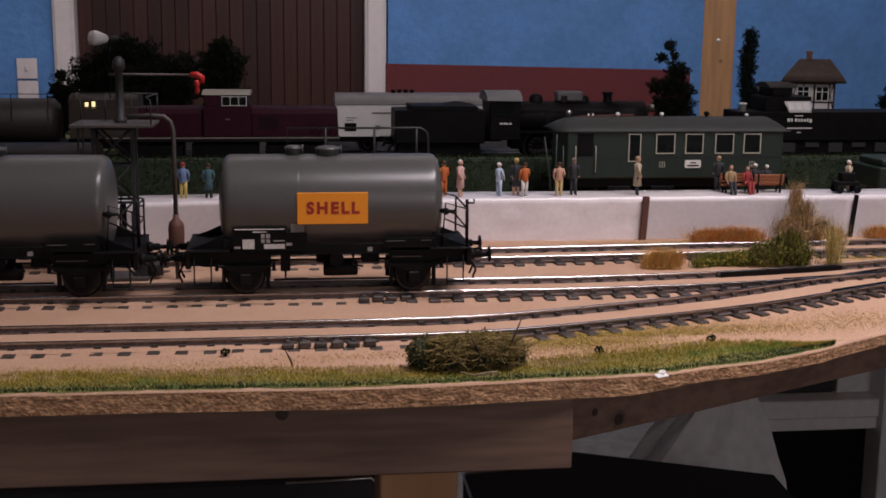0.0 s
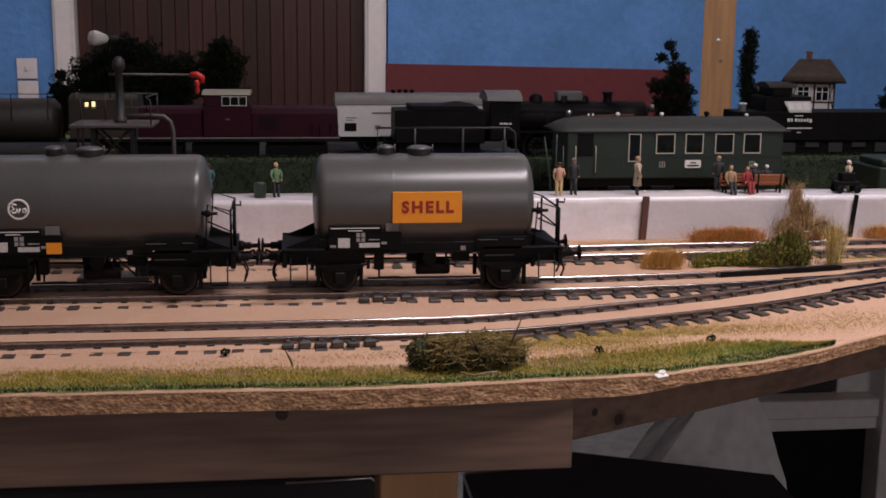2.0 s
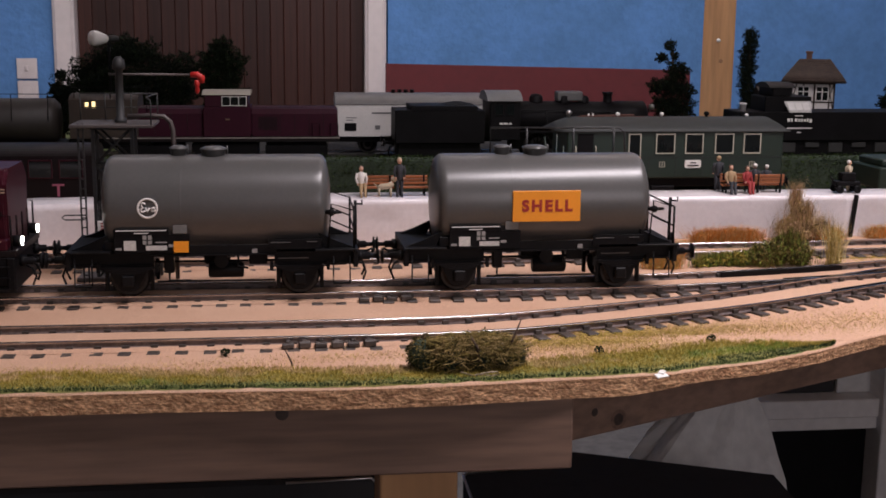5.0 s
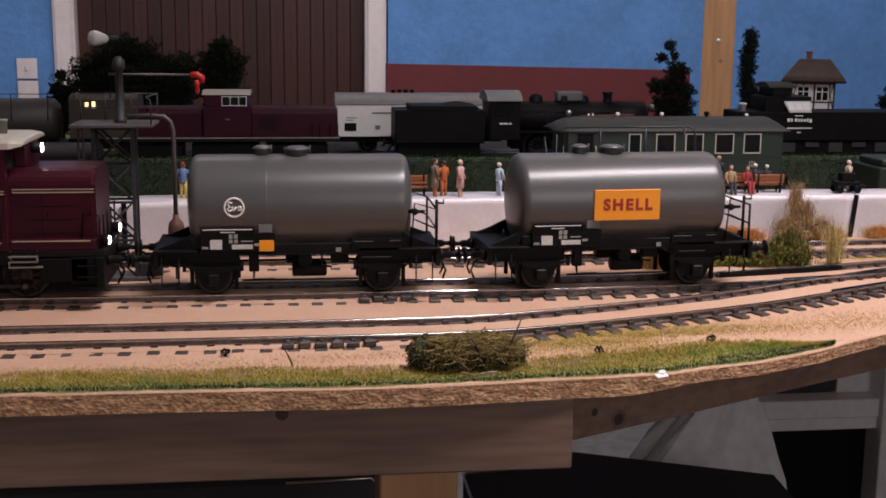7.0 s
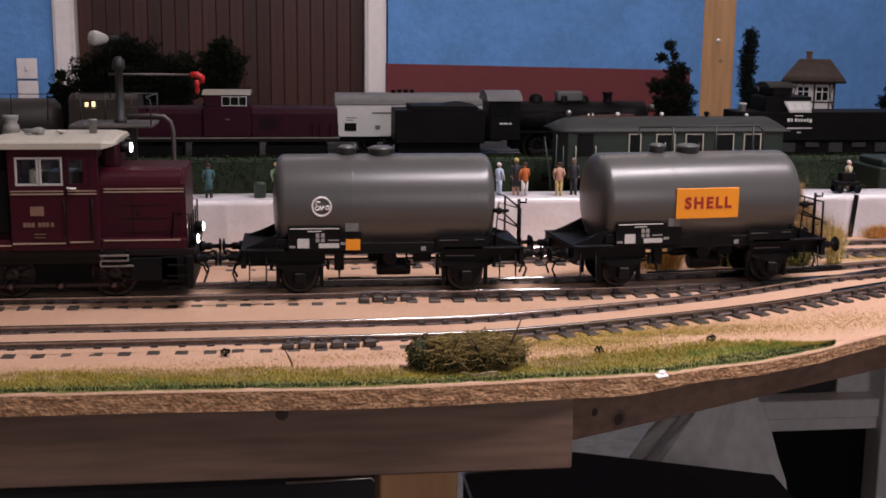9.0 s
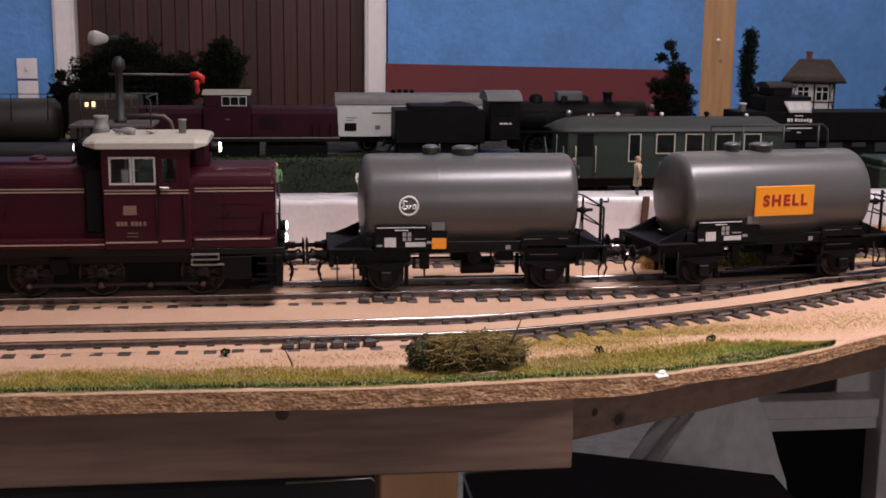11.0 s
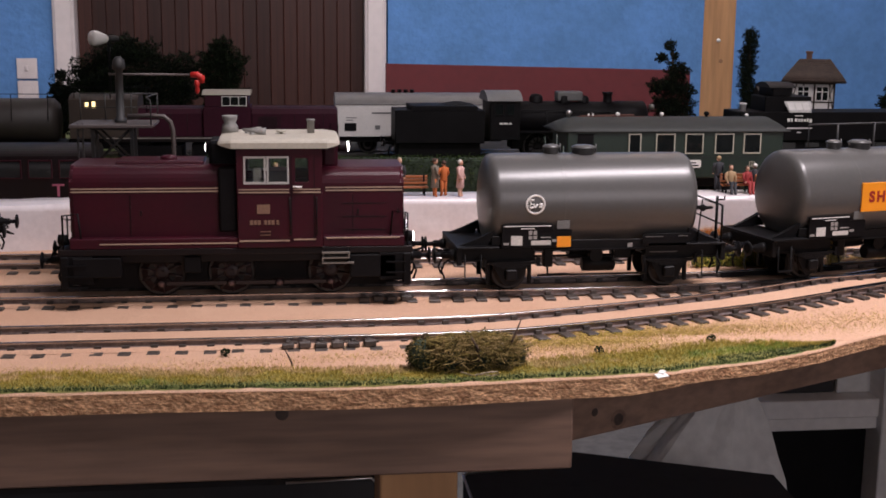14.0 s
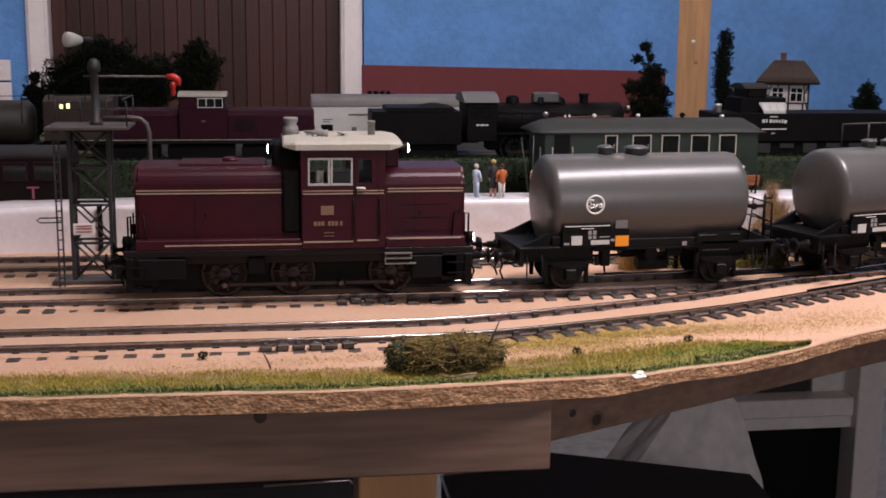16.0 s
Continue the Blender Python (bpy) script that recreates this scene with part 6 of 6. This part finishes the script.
for x0 in (-43.5, -34.2, -24.9):
    bm = bmesh.new()
    rows_ = [[bm.verts.new(q) for q in ((x0, -28.8, z), (x0 + 8, -28.8, z), (x0 + 8, -21.8, z + 7.7), (x0, -21.8, z + 7.7))] for z in (67.2, 68.3)]
    skin(bm, rows_, smooth=False)
    part("hatch_pane", bm, GREYSHEET, hatch)
bars(bdy, -46, -14, -30.4, [(0.0, 1.0, 45, 46.4), (0.0, 0.12, 53.5, 57.5), (0.15, 0.22, 53.5, 57.5), (0.3, 0.4, 53.5, 57.5), (0.44, 0.52, 53.5, 56.6), (0.55, 0.62, 53.5, 57.2), (0.66, 0.74, 53.5, 56.6), (0.78, 0.84, 53.5, 57.5), (0.88, 0.98, 52.5, 56.6), (0.3, 0.62, 60, 61.2), (0.4, 0.56, 40, 41)], WHITE)
bm = bmesh.new()
box(bm, -100, 136, -25, 25, 8, 30, 1)
part("frame", bm, BLACK, bl)
bm = bmesh.new()
for k in range(6):
    box(bm, -80 + 30 * k, -62 + 30 * k, -27.5, -25, 22 - (k % 2) * 6, 28, 0.5)
tube(bm, [(-100, -28, 33), (136, -28, 33)], 0.7, 6)
part("pipework", bm, TOWERGREY, bl)
running_gear(bl, (-80, -45, 40, 75, 110), 12, 0)
bm = bmesh.new()
lathe(bm, (-95, -10, 65), (0, 0, 1), [(4, 0), (4, 8), (5, 8.4), (4, 10)], 12)
part("vent", bm, GREYSHEET, bl)

# ---------------------------------------------------------------- signal box
sb = thing("signal_box", 737, 1655, 0, "half-timbered signal box model with a hipped brown roof", "model house", "", -24)
WALLW = paint("white_infill", (0.80, 0.77, 0.74), 0.8, vary=0.06, bump=0.1)
TIMBER = paint("dark_timber", (0.035, 0.022, 0.016), 0.7, vary=0.2, bump=0.1)
bm = bmesh.new()
box(bm, -29, 29, -30, 30, 0, 90)
sbw = part("wall", bm, WALLW, sb)
bm = bmesh.new()
for x in (-28.5, -13, 2, 22, 28.5):
    box(bm, x - 1.1, x + 1.1, -31, -29.5, 0, 90)
for z in (50, 62, 88):
    box(bm, -29.5, 29.5, -30.8, -29.5, z - 1, z + 1)
for a, b in (((-28, 64), (-22, 88)), ((28, 51), (23, 74)), ((23, 74), (28, 88)), ((-28, 51), (-12, 61))):
    tube(bm, [(a[0], -30.2, a[1]), (b[0], -30.2, b[1])], 0.9, 4)
part("timber_frame", bm, TIMBER, sbw)
for x0, x1 in ((-20, -6), (5, 20)):
    fr = window_unit(sbw, x0, x1, -31.2, 65, 83, WHITE, WINDOW, 1.6)
    bm = bmesh.new()
    box(bm, (x0 + x1) / 2 - 0.7, (x0 + x1) / 2 + 0.7, -32, -31.2, 65, 83)
    box(bm, x0, x1, -32, -31.2, 76, 77.2)
    part("glazing_bar", bm, WHITE, fr)
bm = bmesh.new()
b0 = [(-44, -42, 91), (44, -42, 91), (44, 42, 91), (-44, 42, 91)]
b1 = [(-39, -36, 98), (39, -36, 98), (39, 36, 98), (-39, 36, 98)]
t1 = [(-21, -4, 121), (21, -4, 121), (21, 4, 121), (-21, 4, 121)]
skin(bm, [[bm.verts.new(p) for p in q_] for q_ in ([(x * 0.97, y * 0.97, z - 2) for x, y, z in b0], b0, b1, t1)], smooth=False)
roof = part("roof", bm, paint("brown_roof_tiles", (0.050, 0.030, 0.021), 0.8, vary=0.3, fine=300, coarse=60, bump=0.7, stretch=(1, 1, 1.5)), sb)
bm = bmesh.new()
for k in range(11):
    f0 = k / 11
    z = 92 + 28 * f0
    hx, hy = 43 - 21 * f0 - (2 if k > 2 else 0), 41.5 - 37 * f0
    box(bm, -hx + 1, hx - 1, -hy - 0.8, -hy + 0.4, z, z + 0.6)
part("tile_course", bm, paint("roof_shadow_line", (0.05, 0.032, 0.023), 0.9, bump=0.2), roof)
bm = bmesh.new()
box(bm, -12, -4, -4, 4, 116, 130, 0.4)
box(bm, -13, -3, -5, 5, 129, 132, 0.4)
part("chimney", bm, paint("chimney_brick", (0.24, 0.13, 0.09), 0.9, vary=0.2, bump=0.3), roof)
an = thing("shed", 672, 1640, 0, "dark wooden shed beside the signal box", "model shed")
bm = bmesh.new()
box(bm, -22, 20, -20, 20, 0, 70)
part("wall", bm, TIMBER, an)
bm = bmesh.new()
extrude_x(bm, [(-26, 68), (0, 84), (26, 68), (24, 66), (-24, 66)], -26, 22)
part("roof", bm, paint("shed_roof", (0.05, 0.04, 0.035), 0.8, vary=0.2, bump=0.3), an)

# ---------------------------------------------------------------- trees


TREEDARK = leafmat("tree_dark_leaf", (0.0075, 0.012, 0.0065), (0.0045, 0.008, 0.0055))
TREEMID = leafmat("tree_mid_leaf", (0.016, 0.026, 0.009), (0.010, 0.017, 0.007))


def tree(x, y, blobs, n, size, mats, label, trunk):
    t = thing("tree", x, y, 0, label, "tree", "trees behind the layout")
    bm = bmesh.new()
    tube(bm, [(0, 0, 0), (1, 0, trunk * 0.5), (0, 0, trunk)], [3.2, 2.4, 1.2], 8)
    for b in blobs:
        zb = max(6, b[2] - b[5] * 1.2)
        tube(bm, [(0, 0, min(zb, trunk * 0.9)), (b[0] * 0.5, b[1] * 0.5, (zb + b[2]) / 2), (b[0], b[1], b[2])], [1.3, 0.9, 0.4], 5)
    part("trunk", bm, BARK, t)
    leaf_cloud("crown", blobs, n, size, mats, t, shell=0.3, uneven=0.4)
    return t


def column(h, r, n, seed):
    rg = np.random.default_rng(seed)
    return [(rg.normal() * r * 0.15, rg.normal() * r * 0.15, h * (k + 0.6) / n, r * (0.55 + 0.5 * math.sin(math.pi * (0.15 + 0.8 * (1 - k / n)))) * rg.uniform(0.85, 1.1), r * 0.9, h / n * 0.9) for k in range(n)]


tree(638, 1650, column(158, 12, 14, 1), 16000, 1.2, [TREEDARK, TREEMID, TREEDARK], "slim dark cypress tree", 150)
tree(527, 1650, [(-5, 0, 138, 9, 8, 9), (-16, -2, 122, 9, 8, 7), (3, 0, 124, 6, 6, 6), (8, -2, 104, 18, 14, 14), (-20, 0, 82, 15, 12, 12), (20, 0, 76, 15, 12, 14), (0, -4, 84, 18, 14, 16), (-8, 0, 55, 24, 16, 18), (14, 0, 50, 22, 16, 18)], 20000, 1.25, [TREEDARK, TREEDARK, TREEMID], "dark rounded pine tree with separate clumps", 135)
rg = np.random.default_rng(3)
big = [(rg.uniform(-88, 78), rg.uniform(-25, 25), 0, rg.uniform(16, 26), rg.uniform(14, 22), rg.uniform(13, 20)) for _ in range(26)]
big = [(b[0], b[1], rg.uniform(20, 132 - abs(b[0]) * 0.62), *b[3:]) for b in big]
tree(-225, 1700, big + [(0, 0, 132, 22, 18, 18), (25, 0, 126, 22, 18, 16), (-25, 0, 118, 20, 18, 16), (52, 0, 108, 18, 15, 14), (-60, 0, 70, 30, 20, 24), (60, 0, 70, 30, 20, 26), (0, 0, 70, 44, 24, 34), (-70, 0, 40, 30, 20, 26), (40, 0, 40, 44, 22, 28), (0, 0, 98, 56, 26, 34), (-45, 0, 88, 44, 24, 34), (45, 0, 92, 40, 24, 26), (84, 0, 84, 26, 20, 26), (78, 0, 110, 20, 18, 16)], 74000, 1.5, [TREEDARK, TREEDARK, TREEMID], "large dark broadleaf tree", 120)
tree(-97, 1700, [(0, 0, 130, 18, 14, 15), (-12, 0, 112, 21, 16, 17), (14, 0, 108, 22, 16, 18), (0, -4, 90, 30, 18, 22), (0, 0, 66, 32, 18, 22)], 20000, 1.4, [TREEDARK, TREEMID, TREEMID], "dark green round-topped tree", 125)
tree(-310, 1690, [(0, 0, 92, 7, 7, 9), (-4, 0, 74, 12, 10, 11), (6, 0, 70, 14, 10, 11), (-2, 0, 52, 18, 12, 14), (0, 0, 32, 20, 14, 14)], 9000, 1.5, [TREEDARK], "small dark conifer behind the tank wagon", 88)
tree(860, 1660, [(0, 0, 78, 12, 10, 12), (-8, 0, 60, 14, 10, 12), (10, 0, 58, 14, 10, 14), (0, 0, 36, 20, 14, 16)], 9000, 1.4, [TREEDARK, TREEMID], "dark leafy bush tree at the board's rear", 72)

# ---------------------------------------------------------------- behind the layout
post = thing("roof_post", 835, 2328, -1000, "bare knotty pine roof post", "post", "", -19.8)
bm = bmesh.new()
box(bm, -30.3, 30.3, -30, 30, 0, 2398, 2, seg=2)
part("timber", bm, PINE_UP, post)
bm = bmesh.new()
lathe(bm, (0, -29.8, 1136), (0, -1, 0), [(4, 0), (3.4, 0.8), (1.5, 1.4)], 16)
part("screw_cap", bm, WHITE, post)
for x, z in ((6, 1096),):
    bm = bmesh.new()
    lathe(bm, (x, -29.9, z), (0, -1, 0), [(6, 0), (4, 0.1), (2, 0.12)], 14)
    part("knot", bm, paint("pine_knot", (0.36, 0.19, 0.10), 0.7, vary=0.2, bump=0.1), post)
bm = bmesh.new()
vs = [(276, 3600, 40.5), (1207, 3600, 25), (1207, 3600, -1000), (276, 3600, -1000)]
skin(bm, [[bm.verts.new(p) for p in vs], [bm.verts.new((p[0], p[1] + 25, p[2])) for p in vs]], smooth=False)
tagged(part("backdrop", bm, REDBOARD), "red-brown painted panel standing before the blue wall", "panel", kind="structure")
for z0, z1, nm in ((-37, 31, "light switch"), (-105, -43, "wall socket")):
    sw = thing("light_switch" if z0 > -50 else "wall_socket", -875, 4200, (z0 + z1) / 2, "off-white square " + nm + " on the blue wall", nm)
    h = (z1 - z0) / 2
    bm = bmesh.new()
    box(bm, -33, 33, -12, 0, -h, h, 3, seg=2)
    part("cover", bm, DOORWHITE, sw)
    bm = bmesh.new()
    if z0 > -50:
        box(bm, -5, 5, -20, -12, -8, 10, 2)
    else:
        lathe(bm, (0, -12, 0), (0, -1, 0), [(20, 0), (20, 1.5), (17, 1.6), (16, 0.3)], 24)
    for x, z in ((-18, 16), (18, 16), (-18, -16), (18, -16)):
        lathe(bm, (x, -12, z), (0, -1, 0), [(2, 0), (1.6, 0.6)], 8)
    part("rocker" if z0 > -50 else "insert", bm, DOORWHITE, sw)
sp = thing("spot_lamp", -254, 1640, 0, "small white clip-on spot lamp, switched off", "lamp")
bm = bmesh.new()
tube(bm, [(16, 6, 0), (16, 6, 120), (16, 6, 142)], 1.5, 8)
lathe(bm, (16, 0, 0), (0, 0, 1), [(18, 0), (18, 3), (4, 5)], 20)
part("stand", bm, BLACK, sp)
bm = bmesh.new()
lathe(bm, (14, 4, 142), (-0.75, -0.65, 0.05), [(4, 0), (6, 3), (7.5, 8), (9.5, 14), (10, 20), (9, 23), (3, 24)], 24)
part("shade", bm, WHITE, sp)
bm = bmesh.new()
lathe(bm, (13, 5, 142), (1, 0.3, 0), [(4, 0), (5, 10), (3, 16)], 14)
part("socket", bm, TOWERGREY, sp)

# ---------------------------------------------------------------- under and beside the bench
cl = thing("black_table", 300, 1040, -1000, "low black table with a bright metal edge beside the bench", "table")
bm = bmesh.new()
pts = [(-133, 110), (-35, 125), (-6, 163), (183, 78), (168, -140), (-133, -140)]
skin(bm, [[bm.verts.new((x, y, z)) for x, y in pts] for z in (690, 717)], smooth=False)
part("tabletop", bm, MATTBLACK, cl)
bm = bmesh.new()
tube(bm, [(-134, -142, 718), (-134, 104, 718), (-129, 110, 718), (-35, 126, 718)], 1.5, 8)
part("edge_trim", bm, STEEL, cl)
for x, y in ((-115, -120), (-115, 85), (150, -120), (150, 60)):
    bm = bmesh.new()
    box(bm, x - 15, x + 15, y - 15, y + 15, 0, 690)
    part("leg", bm, BLACK, cl)
cb = thing("flight_case", -160, 960, -1000, "dark flight case with a metal edge under the bench", "case")
bm = bmesh.new()
box(bm, -420, 226, 0, 300, 0, 792, 3)
part("body", bm, MATTBLACK, cb)
bm = bmesh.new()
tube(bm, [(150, -2, 791), (221, -2, 793), (227, -2, 787), (227, -2, 500)], 1.3, 8)
part("edge_trim", bm, STEEL, cb)
# crumpled dust sheet over a crate
ds = thing("dust_sheet", 480, 1330, -1000, "crumpled pale grey dust sheet draped over a crate", "dust sheet")
bm = bmesh.new()
rings = []
for k in range(15):
    u_ = k / 14
    rr = []
    for j in range(48):
        a = 2 * math.pi * j / 48
        sq_ = 1 / max(abs(math.cos(a)), abs(math.sin(a))) ** 0.7
        w = (1 - u_) ** 0.75
        fold = 1 + 0.10 * noise.noise((math.cos(a) * 2.2, math.sin(a) * 2.2, u_ * 2)) + 0.05 * noise.noise((math.cos(a) * 6, math.sin(a) * 6, u_ * 5))
        rr.append(bm.verts.new((45 * u_ - 15 + 128 * math.cos(a) * sq_ * (0.18 + 0.82 * w) * fold, 70 * math.sin(a) * sq_ * (0.2 + 0.8 * w) * fold, 560 + 185 * u_ + 8 * noise.noise((j * 0.3, u_ * 3, 2)))))
    rings.append(rr)
skin(bm, rings, 0, True, False)
part("sheet", bm, GREYSHEET, ds)
bm = bmesh.new()
box(bm, -90, 90, -60, 60, 0, 565, 3)
part("crate", bm, BLACK, ds)
CABW = paint("cabinet_white", (0.74, 0.71, 0.69), 0.6, vary=0.06, fine=80, coarse=9, bump=0.05)
ca = thing("low_cabinet", 720, 1500, -1000, "grey-white low cabinet with an open dark compartment", "cabinet")
# A black panel just inside the compartment stands in for its shade
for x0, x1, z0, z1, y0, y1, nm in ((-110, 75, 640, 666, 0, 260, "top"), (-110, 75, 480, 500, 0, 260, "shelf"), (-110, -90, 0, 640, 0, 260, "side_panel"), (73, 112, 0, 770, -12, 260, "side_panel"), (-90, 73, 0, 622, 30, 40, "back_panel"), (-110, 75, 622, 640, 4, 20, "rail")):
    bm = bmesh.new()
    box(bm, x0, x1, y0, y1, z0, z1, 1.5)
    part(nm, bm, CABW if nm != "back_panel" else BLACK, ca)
# Added dark block stands in for the dark gap beside the carton
dc = thing("dark_gap_block", 698, 1530, -334, "small flat dark block standing in for a dark gap on the cabinet", "case")
bm = bmesh.new()
box(bm, -40, 44, 4, 70, 0, 20, 2, seg=2)
part("body", bm, MATTBLACK, dc)
bm = bmesh.new()
box(bm, -40.5, 44.5, 3.5, 70.5, 20.3, 26, 2, seg=2)
part("lid", bm, MATTBLACK, dc)
cx = thing("carton", 790, 1590, -334, "plain grey carton lying on the cabinet", "carton")
bm = bmesh.new()
box(bm, -45, 120, -60, 60, 0.5, 90, 1.5)
part("body", bm, GREYSHEET, cx)

# ---------------------------------------------------------------- what moves
# way of the second tank wagon's middle along the track, in millimetres
RUN = [(0.0, -178.0), (0.5, -165.0), (1.0, -150.9), (1.5, -133.6), (2.0, -121.0), (2.5, -109.9), (3.0, -96.7), (3.5, -86.2), (4.0, -72.9), (5.2, -42.8),
       (6.5, -9.8), (7.0, 2.4), (7.5, 14.7), (8.0, 28.2), (8.5, 41.9), (9.0, 54.0), (10.2, 85.4), (11.5, 119.5), (12.0, 133.2), (12.5, 146.0), (13.0, 157.8),
       (13.5, 169.7), (14.0, 183.3), (14.5, 196.0), (15.0, 208.3), (15.5, 221.0), (16.0, 234.2)]


def run(t):
    for i in range(len(RUN) - 1):
        if t <= RUN[i + 1][0]:
            break
    (a, sa), (b, sb) = RUN[i], RUN[i + 1]
    return sa + (sb - sa) * (t - a) / (b - a)


def on_track(s, base):
    a, b = bend_path(s - base / 2)[0], bend_path(s + base / 2)[0]
    c = (a + b) / 2
    return pose(c.x * MM, c.y * MM, 0, 0, 0, math.degrees(math.atan2(b.y - a.y, b.x - a.x)))


def motions():
    times = [i / 4 for i in range(65)]
    for thing_, off, base, sets, r in ((shell_wagon, 199.4, 102, shell_sets, 11.0), (eva_wagon, 0.0, 102, eva_sets, 11.0), (loco, -216.5, 97, loco_sets, 13.9)):
        walk(thing_, [(t, on_track(run(t) + off, base)) for t in times])
        for ws in sets:
            x, z = ws.location.x / MM, ws.location.z / MM
            walk(ws, [(t, pose(x * MM, 0, z * MM, 0, math.degrees((run(t) - RUN[0][1]) / r) % 360, 0)) for t in times])


motions()
